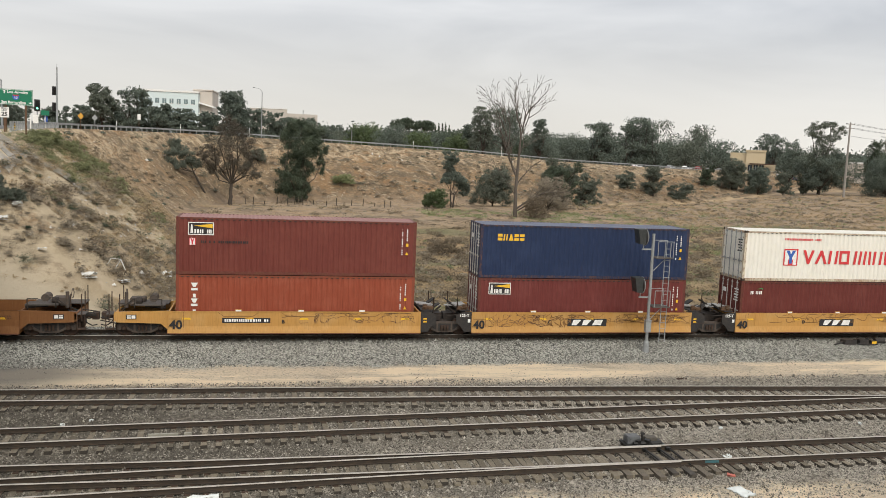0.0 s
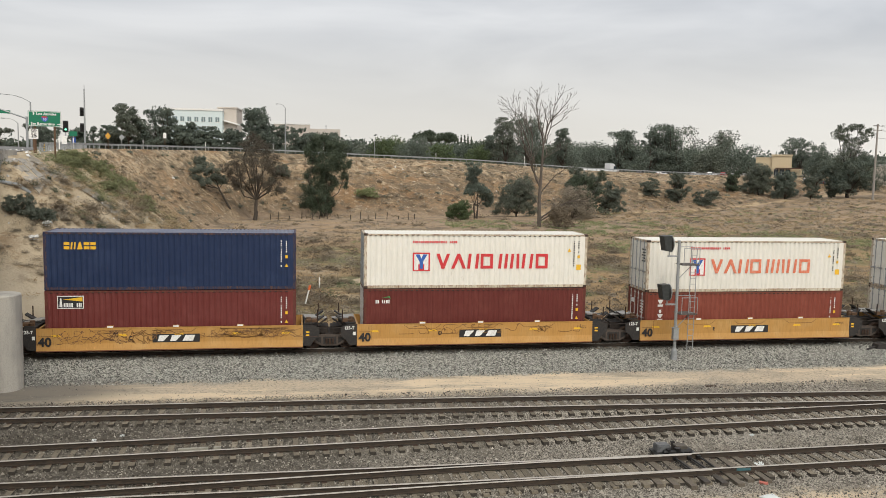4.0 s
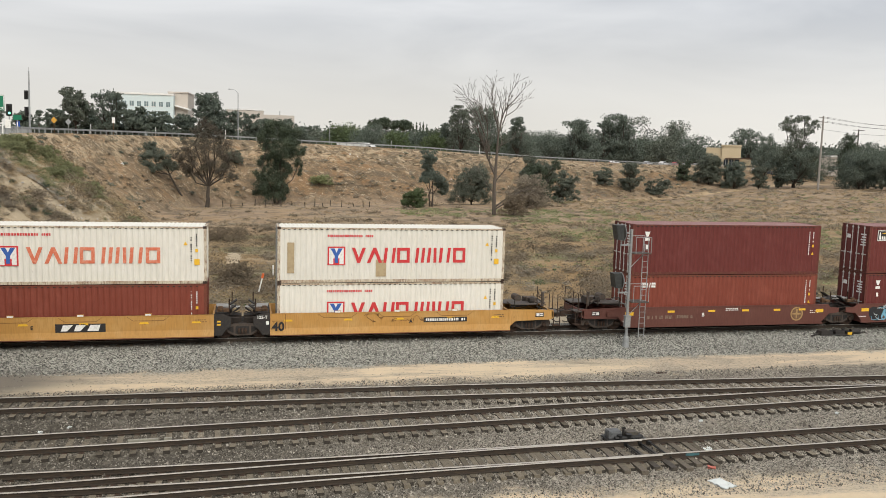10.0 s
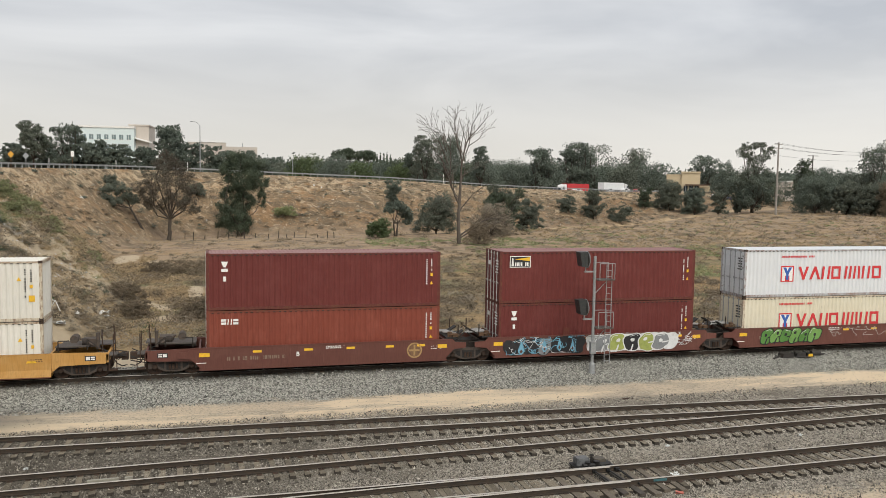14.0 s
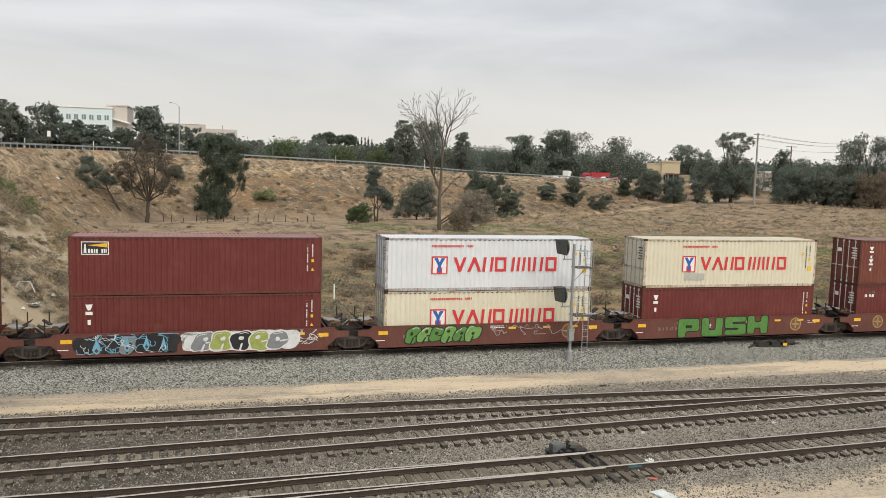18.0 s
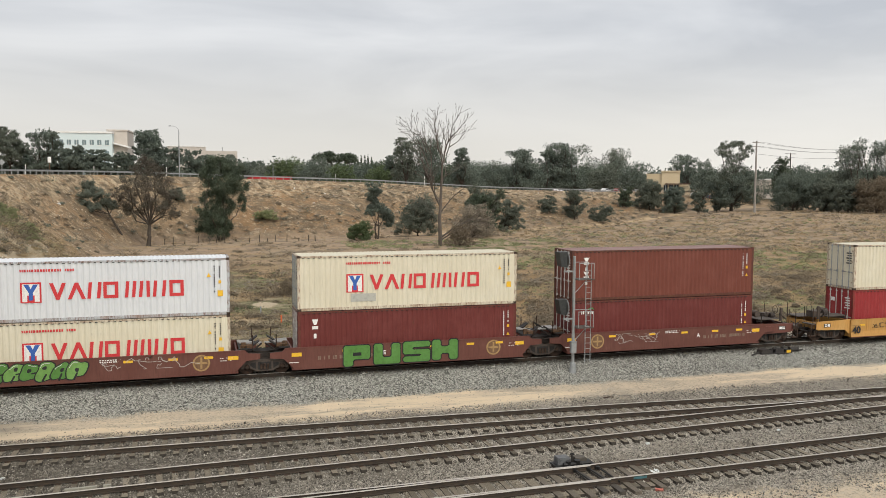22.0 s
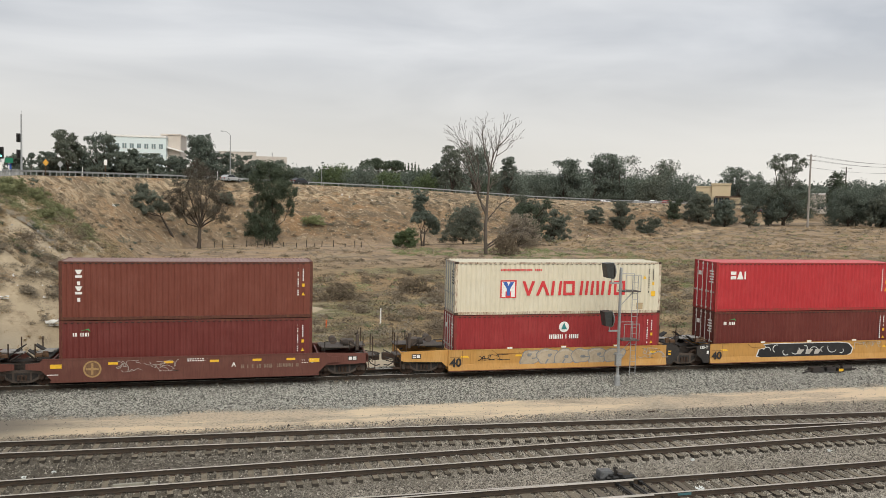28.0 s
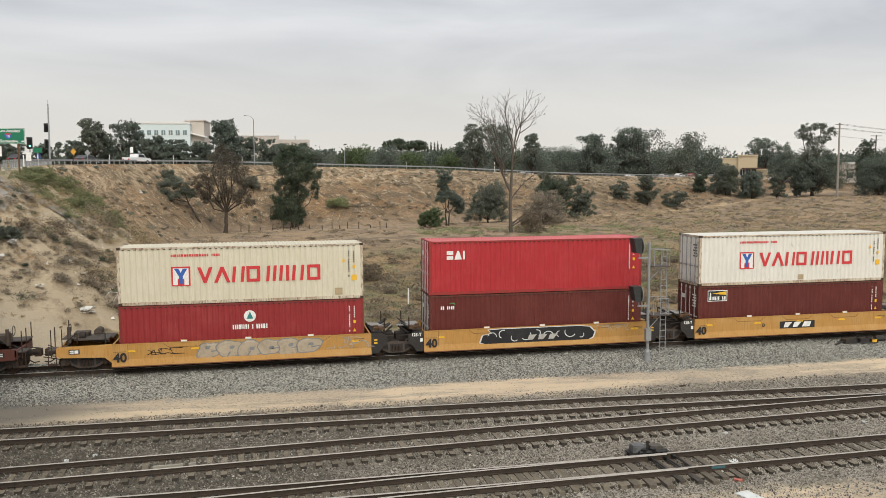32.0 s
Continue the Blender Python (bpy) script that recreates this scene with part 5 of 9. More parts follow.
            tagged(part("placard_bars", cached(("plb", sx), lambda: plate(plate(plate(Form(), *sorted((sx * 8.0, sx * 8.18)), 1.0, 1.16, -1.418), *sorted((sx * 8.22, sx * 8.4)), 1.0, 1.07, -1.418), *sorted((sx * 8.22, sx * 8.4)), 1.1, 1.16, -1.418).mesh("placard_bars", WHITE)), WHITE, bx), kind="stuff")
            truck(ob, sx * 7.7, n + 50)
    livery(ob, style, letter, plaque, n)
    TRAIN.append((ob, u, 0.0))
    return ob


def stripe(f, a, b, w=0.011, y=-1.513):
    d = Vector((b[0] - a[0], b[1] - a[1])).normalized() * w
    return f.add([(a[0] + d.y, y, a[1] - d.x), (b[0] + d.y, y, b[1] - d.x), (b[0] - d.y, y, b[1] + d.x), (a[0] - d.y, y, a[1] + d.x)], [(0, 1, 2, 3)])


def livery(ob, style, letter, plaque, n):
    """Number boards, reflectors and lettering on the near sill."""
    Y = -1.512
    if style == "brown":
        for x in (-6.2, 6.2):
            part("reflector", cached(("rf", "big"), lambda: plate(Form(), -0.26, 0.26, -0.1, 0.1, Y).mesh("reflector", YELLOW)), YELLOW, ob, at=pose(x, 0, 1.05))
        for x in (-3.6, -1.0, 1.2, 3.3, 5.0):
            part("reflector", cached(("rf", "small"), lambda: plate(Form(), -0.22, 0.22, -0.06, 0.06, Y).mesh("reflector", YELLOW)), YELLOW, ob, at=pose(x, 0, 1.14))
        if n != 7:
            em = part("emblem_ring", cached("ring", lambda: [f for f in [Form()] for i in range(24) for a, b in [(2 * math.pi * i / 24, 2 * math.pi * (i + 1) / 24)] if shape(f, [(0.42 * math.cos(a), 0.42 * math.sin(a)), (0.42 * math.cos(b), 0.42 * math.sin(b)), (0.34 * math.cos(b), 0.34 * math.sin(b)), (0.34 * math.cos(a), 0.34 * math.sin(a))][::-1], Y)][0].mesh("emblem_ring", mat("tan_marking", (0.36, 0.23, 0.10), 0.7, 0, (6, (0.22, 0.13, 0.06), 0.7)))), MATS["tan_marking"], ob, "faded tan round emblem", at=pose(-4.55 if n == 10 else 4.65, 0, 0.88))
            part("emblem_disc", cached("edisc", lambda: Form().lathe([(0.0, 0.0), (0.35, 0.0), (0.35, 0.003), (0.0, 0.003)], 20, "Y", (0, Y + 0.001, 0)).mesh("emblem_disc", mat("dull_gold_field", (0.17, 0.095, 0.05), 0.7, 0, (6, (0.10, 0.05, 0.03), 0.7)))), MATS["dull_gold_field"], em)
            part("emblem_cross", cached("cross", lambda: plate(plate(Form(), -0.29, 0.29, -0.05, 0.05, Y), -0.05, 0.05, -0.29, 0.29, Y - 0.002).mesh("emblem_cross", MATS["tan_marking"])), MATS["tan_marking"], em)
        fade = MATS.get("tan_marking") or WHITE
        r = cached("roadbars", lambda: dashes(dashes(Form(), -5.1, -3.5, 0.72, 0.92, 31, y=Y), -3.3, -2.2, 0.74, 0.92, 32, y=Y).mesh("number_bar", mat("faded_marking", (0.22, 0.16, 0.12), 0.8, 0, (7, (0.1, 0.05, 0.04), 0.8))))
        tagged(part("number_bar", r, MATS["faded_marking"], ob, at=pose(7.6 if n == 10 else 0, 0, 0)), kind="stuff")
        tagged(part("notice_bars", cached("notice", lambda: dashes(dashes(dashes(dashes(Form(), -0.1, 0.85, 1.24, 1.29, 41, y=Y), -0.1, 0.75, 1.15, 1.2, 42, y=Y), 5.55, 6.2, 1.05, 1.08, 44, y=Y), 5.55, 6.15, 0.92, 0.95, 46, y=Y).box(-6.6, -6.1, Y, Y + 0.004, 0.62, 0.66).mesh("notice_bars", WHITE)), WHITE, ob), kind="stuff")
        if letter:
            part("unit_letter", words(letter, 0.30, WHITE, 0.008), WHITE, ob, at=pose(2.15 if n == 10 else -1.55, Y, 0.92))
    else:
        part("lower_flange", cached("flange", lambda: Form().box(-HALF, HALF, -1.585, -1.54, 0.235, 0.285).mesh("lower_flange", mat("rust_red_flange", (0.13, 0.05, 0.03), 0.8, 0, (6, (0.22, 0.11, 0.05), 0.7, (0.4, 1, 1)), (1, (0.07, 0.035, 0.025), 0.6)))), MATS["rust_red_flange"], ob, "rust-red lower flange")
        for x in (-3.0, 0.15, 3.3):
            part("tab_label", cached("tab", lambda: plate(Form(), -0.14, 0.14, 1.40, 1.48, -1.526).mesh("tab_label", WHITE)), WHITE, ob, at=pose(x, 0, 0))
            part("gusset_seam", cached("gusset", lambda: stripe(stripe(stripe(Form(), (-1.0, 1.34), (-0.72, 1.14)), (-0.72, 1.14), (0.72, 1.14)), (0.72, 1.14), (1.0, 1.34)).mesh("gusset_seam", mat("grime_seam", (0.20, 0.105, 0.035), 0.8, 0, (5, (0.09, 0.05, 0.025), 0.8)))), MATS["grime_seam"], ob, at=pose(x, 0, 0))
        part("number_frame", cached("nframe", lambda: stripe(stripe(stripe(Form(), (-6.4, 0.34), (-6.4, 1.0)), (-5.68, 0.34), (-5.68, 1.36)), (-6.4, 1.0), (-5.68, 1.0)).mesh("number_frame", MATS["grime_seam"])), MATS["grime_seam"], ob)
        part("length_number", words("40", 0.62, DARK, 0.02), DARK, ob, at=pose(-6.05, Y - 0.055, 0.70))
        for x in (-5.55, -2.45, 0.3, 3.1, 5.6):
            part("reflector", cached(("rf", "y"), lambda: shape(Form(), [(-0.24, -0.05), (0.24, -0.05), (0.18, 0.05), (-0.18, 0.05)], Y).mesh("reflector", YELLOW)), YELLOW, ob, at=pose(x, 0, 1.02))
        if letter:
            part("unit_letter", words(letter, 0.26, DARK, 0.008), DARK, ob, at=pose(-0.75 if n == 1 else (0.9 if n == 5 else -2.05), Y - 0.002, 0.86))
        if plaque == "board":
            bd = part("name_board", cached("nb", lambda: plate(Form(), -1.15, 1.15, 0.62, 1.04, Y).mesh("name_board", DARK)), DARK, ob, "black name board", at=pose(0.15, 0, 0))
            for i, x in enumerate((-0.92, -0.32, 0.30)):
                part("board_shape", cached(("bs", i), lambda: shape(Form(), [(x + 0.02, 0.68), (x + 0.30, 0.68), (x + 0.58, 0.98), (x + 0.12, 0.98)] if i < 2 else [(x, 0.68), (x + 0.52, 0.68), (x + 0.62, 0.98), (x + 0.16, 0.98)], Y - 0.004).mesh("board_shape", WHITE)), WHITE, bd, "plain white slanted shape")
        elif plaque in ("number", "number_right"):
            x = -2.6 if plaque == "number" else 2.8
            bd = part("number_board", cached("nmb", lambda: plate(Form(), -1.2, 1.2, 0.80, 1.06, Y).mesh("number_board", DARK)), DARK, ob, "black number board", at=pose(x, 0, 0))
            tagged(part("number_bar", cached("nmx", lambda: dashes(Form(), -1.08, 1.1, 0.86, 1.0, 51, y=Y - 0.004).mesh("number_bar", WHITE)), WHITE, bd), kind="stuff")
        tagged(part("notice_bars", cached("nty", lambda: dashes(dashes(Form(), 5.55, 6.1, 1.12, 1.15, 61, y=Y), 5.55, 6.1, 1.02, 1.05, 62, y=Y).mesh("notice_bars", DARK)), DARK, ob), kind="stuff")


UNITS = [  # style, centre, left end, right end, letter, board, lower box, upper box
    ("yellow", 1.37, "coupler", "joint", "B", "number", ("orange", HIGH, "column"), ("rust", HIGH, "lighthouse")),
    ("yellow", 17.07, "joint", "joint", "C", "board", ("oxide", HIGH, "lighthouse"), ("navy", HIGH, "yellow_word")),
    ("yellow", 32.77, "joint", "joint", "D", "board", ("maroon", HIGH, "globe"), ("white", HIGH, "line")),
    ("yellow", 48.47, "joint", "joint", "E", "board", ("brick", LOW, "column"), ("white", HIGH, "line")),
    ("yellow", 64.17, "joint", "coupler", "A", "number_right", ("white", LOW, "line"), ("white", HIGH, "line")),
    ("brown", 83.9, "coupler", "joint", "B", "", ("brick", HIGH, "outline_word"), ("oxide", HIGH, "column_short")),
    ("brown", 99.5, "joint", "joint", "C", "graffiti", ("oxide", HIGH, "column_short"), ("oxide", HIGH, "lighthouse")),
    ("brown", 115.1, "joint", "joint", "D", "graffiti", ("cream", HIGH, "line"), ("grey", HIGH, "line")),
    ("brown", 130.7, "joint", "joint", "E", "graffiti", ("oxide", HIGH, "column_short"), ("cream", HIGH, "line")),
    ("brown", 146.3, "joint", "coupler", "A", "", ("oxide", HIGH, "globe"), ("umber", HIGH, "column")),
    ("yellow", 166.12, "coupler", "joint", "", "graffiti", ("crimson", HIGH, "disc"), ("cream", HIGH, "line")),
    ("yellow", 181.85, "joint", "joint", "", "graffiti", ("maroon", HIGH, "globe"), ("red", HIGH, "white_word")),
    ("yellow", 197.6, "joint", "joint", "D", "board", ("maroon", HIGH, "lighthouse"), ("white", HIGH, "line")),
]
WAGONS = {}
well_wagon("ochre", -18.4, "joint", "coupler", "", "", 0)
for n, (style, u, left, right, letter, board, low, up) in enumerate(UNITS, 1):
    WAGONS[n] = well_wagon(style, u, left, right, letter, board, n)
    base = 0.335
    container(low[0], low[1], low[2], u, base, n, False)
    container(up[0], up[1], up[2], u, base + low[1] + 0.02, n, True)


def move_train():
    """Everything on the train rolls by together; the wheels turn with the way it goes."""
    for ob, u, z in TRAIN:
        walk(ob, [(float(t), pose(u - s, MAIN_Y, z)) for t, s in enumerate(ROLLED)])
    ticks = [i / 10 for i in range(321)]
    way = np.interp(ticks, range(33), ROLLED)
    for ax, x in WHEELS:
        walk(ax, [(t, pose(x, 0, 0.46, 0, -math.degrees(s / 0.46), 0)) for t, s in zip(ticks, way)])

# ---- plants ----
def leafage(name, colours, rough=0.7, thin=0.0, clumped=0.0):
    if name in MATS:
        return MATS[name]
    m = bpy.data.materials.new(name)
    m.use_nodes = True
    n, l = m.node_tree.nodes, m.node_tree.links
    b = n["Principled BSDF"]
    b.inputs["Roughness"].default_value, b.inputs["Specular IOR Level"].default_value = rough, 0.25
    geo = n.new("ShaderNodeNewGeometry")
    r = n.new("ShaderNodeValToRGB")
    els = r.color_ramp.elements
    els[0].position, els[0].color = 0.0, (*colours[0], 1)
    els[1].position, els[1].color = 1.0, (*colours[-1], 1)
    for i, c in enumerate(colours[1:-1], 1):
        e = els.new(i / (len(colours) - 1))
        e.color = (*c, 1)
    tone = n.new("ShaderNodeAttribute")
    tone.attribute_name = "tone"
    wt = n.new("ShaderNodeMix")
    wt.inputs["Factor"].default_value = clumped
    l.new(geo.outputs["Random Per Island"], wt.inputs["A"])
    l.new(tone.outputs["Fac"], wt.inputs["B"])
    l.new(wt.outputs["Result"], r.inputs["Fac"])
    l.new(r.outputs["Color"], b.inputs["Base Color"])
    if thin:
        t = n.new("ShaderNodeBsdfTranslucent")
        l.new(r.outputs["Color"], t.inputs["Color"])
        mx = n.new("ShaderNodeMixShader")
        mx.inputs[0].default_value = thin
        l.new(b.outputs[0], mx.inputs[1])
        l.new(t.outputs[0], mx.inputs[2])
        l.new(mx.outputs[0], n["Material Output"].inputs["Surface"])
    MATS[name] = m
    return m


LEAF = {k: leafage(nm, cols, 0.65, 0.25, 0.7) for k, nm, cols in (
    # lowest tones of dark_leaves raised to put distance haze into the colour
    ("dark", "dark_leaves", [(0.10, 0.122, 0.102), (0.135, 0.162, 0.132), (0.175, 0.203, 0.165)]),
    ("deep", "deep_green_leaves", [(0.048, 0.064, 0.044), (0.08, 0.103, 0.068), (0.125, 0.15, 0.10)]),
    ("grey", "grey_green_leaves", [(0.098, 0.112, 0.088), (0.138, 0.155, 0.122), (0.18, 0.197, 0.155)]),
    ("brown", "brown_leaves", [(0.078, 0.066, 0.052), (0.122, 0.105, 0.082), (0.12, 0.117, 0.085)]),
    ("fresh", "fresh_leaves", [(0.065, 0.092, 0.045), (0.105, 0.14, 0.066), (0.15, 0.185, 0.095)]),
    ("weed", "soft_weed_leaves", [(0.165, 0.18, 0.092), (0.235, 0.25, 0.13), (0.315, 0.32, 0.175)]),
    ("straw", "straw_blades", [(0.27, 0.195, 0.11), (0.39, 0.295, 0.175), (0.49, 0.395, 0.25)]),
    ("scrub", "scrub_twigs", [(0.125, 0.098, 0.07), (0.185, 0.148, 0.104), (0.25, 0.205, 0.145)]),
    ("ash", "ash_twigs", [(0.19, 0.162, 0.122), (0.27, 0.232, 0.178), (0.36, 0.315, 0.245)]),
    ("sage", "sage_blades", [(0.155, 0.18, 0.085), (0.25, 0.28, 0.135), (0.37, 0.385, 0.21)]))}
BARK = mat("grey_brown_bark", (0.066, 0.053, 0.042), 0.9, 0, (6, (0.045, 0.036, 0.03), 0.8, (3, 3, 0.5)), (1, (0.10, 0.082, 0.066), 0.5), 0.01, 10)
DEADWOOD = mat("bleached_dead_wood", (0.105, 0.088, 0.073), 0.9, 0, (5, (0.06, 0.05, 0.042), 0.8, (3, 3, 0.5)), (0.6, (0.16, 0.138, 0.116), 0.5))


def leaf_cards(centres, spread, per, size, rng_, squash=0.8):
    """Small leaf clusters, each a bent card, strewn round the centres."""
    c = np.repeat(np.asarray(centres, float), per, axis=0)
    s = np.repeat(np.asarray(spread, float) * np.ones(len(centres)), per)
    p = c + rng_.normal(size=c.shape) * (s[:, None] * np.array([0.5, 0.5, 0.5 * squash]))
    k = len(p)
    a = rng_.normal(size=(k, 3))
    a /= np.linalg.norm(a, axis=1)[:, None]
    b = np.cross(a, rng_.normal(size=(k, 3)))
    b /= np.linalg.norm(b, axis=1)[:, None]
    w = size * (0.5 + rng_.rand(k))[:, None]
    v = np.stack([p - a * w * 0.5, p + b * w * 0.32, p + a * w * 0.5, p - b * w * 0.28], 1).reshape(-1, 3)
    f = np.arange(4 * k).reshape(-1, 4)
    return v, f


def sheet(name, v, f, material):
    me = bpy.data.meshes.new(name)
    me.from_pydata(v.tolist(), [], f.tolist())
    me.materials.append(material)
    return me


def limb(f, a, b, r0, r1, rng_, bend=0.12, seg=6):
    a, b = Vector(a), Vector(b)
    mid = (a + b) / 2 + Vector(rng_.normal(size=3)) * (b - a).length * bend
    f.tube(a, mid, r0, (r0 + r1) / 2, seg)
    f.tube(mid, b, (r0 + r1) / 2, r1, seg)
    return mid


def leaf_sheet(name, p, nrm, size, rg, droop, slim, tone, material, low=None, high=None, stray=0.45):
    """Leaf sprays lying on the skin of their clumps, drooping, each clump of one tone."""
    k = len(p)
    nrm = nrm / (np.linalg.norm(nrm, axis=1)[:, None] + 1e-9) + rg.normal(size=(k, 3)) * stray
    nrm /= np.linalg.norm(nrm, axis=1)[:, None]
    a = rg.normal(size=(k, 3))
    a[:, 2] -= droop
    a -= nrm * (a * nrm).sum(1)[:, None]
    a /= np.linalg.norm(a, axis=1)[:, None] + 1e-9
    b = np.cross(nrm, a)
    w = (size * (0.5 + 0.9 * rg.rand(k)))[:, None]
    v = np.stack([p - a * w * 0.3 - b * w * slim, p - a * w * 0.42 + b * w * slim, p + a * w * 0.64], 1).reshape(-1, 3)
    if low is not None:
        v[:, 2] = np.clip(v[:, 2], low, high)
    me = sheet(name, v, np.arange(len(v)).reshape(-1, 3), material)
    me.attributes.new("tone", "FLOAT", "FACE").data.foreach_set("value", np.asarray(tone, np.float32))
    return me


def habit_lobes(form, h, r, rg):
    """Masses of a crown as (x, y, z, radius, half height)."""
    out = []
    if form == "tall":
        for i in range(7):
            a = rg.rand() * 6.3
            q = rg.uniform(0.5, 0.93)
            out.append((math.cos(a) * r * 0.55 * rg.rand(), math.sin(a) * r * 0.5, h * q, r * rg.uniform(0.3, 0.45), h * rg.uniform(0.05, 0.09)))
        out.append((0, 0, h * 0.93, r * 0.5, h * 0.07))
    elif form == "round":
        for i in range(14):
            a = i * 2.4 + rg.rand()
            q = 0.14 + 0.66 * (i + rg.rand()) / 14
            out.append((math.cos(a) * r * 0.62 * (1.1 - q * 0.7), math.sin(a) * r * 0.5, h * q, r * rg.uniform(0.34, 0.52), h * rg.uniform(0.12, 0.2)))
    elif form == "open":
        for i in range(15):
            a = i * 2.4 + rg.rand()
            q = 0.34 + 0.6 * (i + rg.rand()) / 15
            out.append((math.cos(a) * r * rg.uniform(0.2, 0.8) * (1.15 - 0.6 * q), math.sin(a) * r * 0.6, h * q, r * rg.uniform(0.28, 0.46), h * rg.uniform(0.07, 0.13)))
    elif form == "dome":
        for i in range(13):
            a = i * 2.4
            q = math.sqrt((i + 0.5) / 13)
            out.append((math.cos(a) * r * 0.8 * q, math.sin(a) * r * 0.7 * q, h * (0.9 - 0.16 * q * q), r * 0.34, h * 0.07))
    else:
        heads = rg.uniform(-0.75, 0.75, 3) * r
        tops = rg.uniform(0.72, 0.97, 3)
        tops[rg.randint(3)] = 0.97
        for i in range(26):
            k = i % 3
            q = (0.99 if i < 3 else 0.18 + 0.8 * (i - 3) / 23 + rg.uniform(-0.05, 0.05))
            z = q * tops[k]
            lh = h * rg.uniform(0.05, 0.10)
            out.append((heads[k] * (0.4 + 0.7 * q) + rg.normal() * r * 0.2, rg.normal() * r * 0.4, min(h * z, h * tops[k] - lh * 0.9), r * rg.uniform(0.30, 0.50) * (1.1 - 0.3 * q), lh * 1.15))
    return out


def tree(label, x, y, h, r, leaf="dark", form="open", seed=0, card=0.4, count=2600, lean=(0, 0), base=None, name="tree", lobes=None, droop=0.8, fork=None, stems=1, slim=0.25):
    """A tapered trunk with limbs into every mass of the crown, and sprays of leaves in small clumps with gaps between."""
    rg = np.random.RandomState(seed)
    z = float(ground_z(x, y)) - 0.15 if base is None else base
    ob = empty(name, pose(x, y, z), label=label, category="tree" if name == "tree" else "bush")
    wood = Form()
    lobes = lobes or habit_lobes(form, h, r, rg)
    fork = (fork or {"open": 0.22, "dense": 0.12, "tall": 0.42, "round": 0.08, "dome": 0.45}[form]) * h
    tr = max(0.05, h * 0.019) / (1 if stems == 1 else 1.35)
    tops = []
    for i in range(stems):
        dx = (i - (stems - 1) / 2) * tr * 2.2
        top = Vector((dx * 2.2 + lean[0], lean[1], fork))
        wood.tube((dx, 0, 0), Vector((dx, 0, 0)).lerp(top, 0.5) + Vector((rg.normal() * 0.05 * h * 0.1, 0, 0)), tr * 1.3, tr, 8)
        wood.tube(Vector((dx, 0, 0)).lerp(top, 0.48), top, tr * 1.02, tr * 0.85, 8)
        tops.append(top)
    share = np.array([q[3] * q[3] * q[4] for q in lobes]) ** 0.6
    share = share / share.sum()
    pts, nrms, tones = [], [], []
    total = int(count * 7.2)
    for k, (lx, ly, lz, lr, lh) in enumerate(lobes):
        c = Vector((lx, ly, lz))
        m = limb(wood, tops[k % stems].lerp(c, 0.02), c, tr * 0.5, tr * 0.14, rg, 0.1, 6 if card < 0.4 else 3)
        clumps = 14 + int(3.5 * lr * lh)
        d = rg.normal(size=(clumps, 3))
        d /= np.linalg.norm(d, axis=1)[:, None]
        d *= (0.25 + 0.75 * rg.rand(clumps) ** 0.5)[:, None]
        cc = np.array([lx, ly, lz]) + d * np.array([lr, lr, lh])
        for q in cc[:3 if card < 0.4 else 0]:
            wood.tube(m.lerp(c, rg.uniform(0.4, 1.0)), Vector(q), tr * 0.13, tr * 0.05, 4)
        per = max(4, int(total * share[k] / clumps))
        sp = (lr * lh) ** 0.5 * rg.uniform(0.26, 0.56, clumps)
        o = rg.normal(size=(clumps * per, 3))
        o /= np.linalg.norm(o, axis=1)[:, None]
        o *= (np.repeat(sp, per) * (0.45 + 0.55 * rg.rand(clumps * per)))[:, None] * np.array([1.0, 1.0, 0.8])
        o[:, 2] -= np.abs(rg.normal(size=clumps * per)) * droop * 0.3 * np.repeat(sp, per)
        pts.append(np.repeat(cc, per, axis=0) + o)
        nrms.append(o / np.repeat(sp, per)[:, None] + np.array([0, 0, 0.35]))
        # tone rises towards each mass's top: lit tops put into the leaf colour
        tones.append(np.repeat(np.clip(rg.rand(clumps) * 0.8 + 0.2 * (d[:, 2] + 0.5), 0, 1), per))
    part("trunk", wood, BARK, ob)
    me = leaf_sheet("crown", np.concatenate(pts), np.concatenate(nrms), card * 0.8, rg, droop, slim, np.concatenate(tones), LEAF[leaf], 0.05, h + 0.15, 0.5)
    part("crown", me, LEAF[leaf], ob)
    return ob


def bough(f, p, d, length, rad, rg, up, depth=0):
    """A bare bough: a bent, tapering line of short pieces that turns upward and forks into side twigs."""
    n = max(3, int(length / (0.75 - 0.12 * depth)))
    p, d = Vector(p), Vector(d).normalized()
    for i in range(n):
        d = (d + Vector(rg.normal(size=3)) * 0.13 + Vector((0, 0, up))).normalized()
        q = p + d * (length / n)
        r0, r1 = rad * (1 - 0.85 * i / n), rad * (1 - 0.85 * (i + 1) / n)
        f.tube(p, q, max(r0, 0.02), max(r1, 0.017), 6 if rad > 0.1 else 4)
        for _ in range(2 if depth == 0 else 1):
            if depth >= 3 or i < n * 0.15 or rg.rand() > (0.85, 0.8, 0.65)[depth]:
                continue
            k = Vector(rg.normal(size=3))
            k = (k - d * k.dot(d)).normalized()
            bough(f, q, d * 1.0 + k * rg.uniform(0.35, 0.8), length * rg.uniform(0.25, 0.45) * (1.15 - 0.6 * i / n), max(r1 * 0.6, 0.02), rg, up + 0.02, depth + 1)
        p = q
    return p


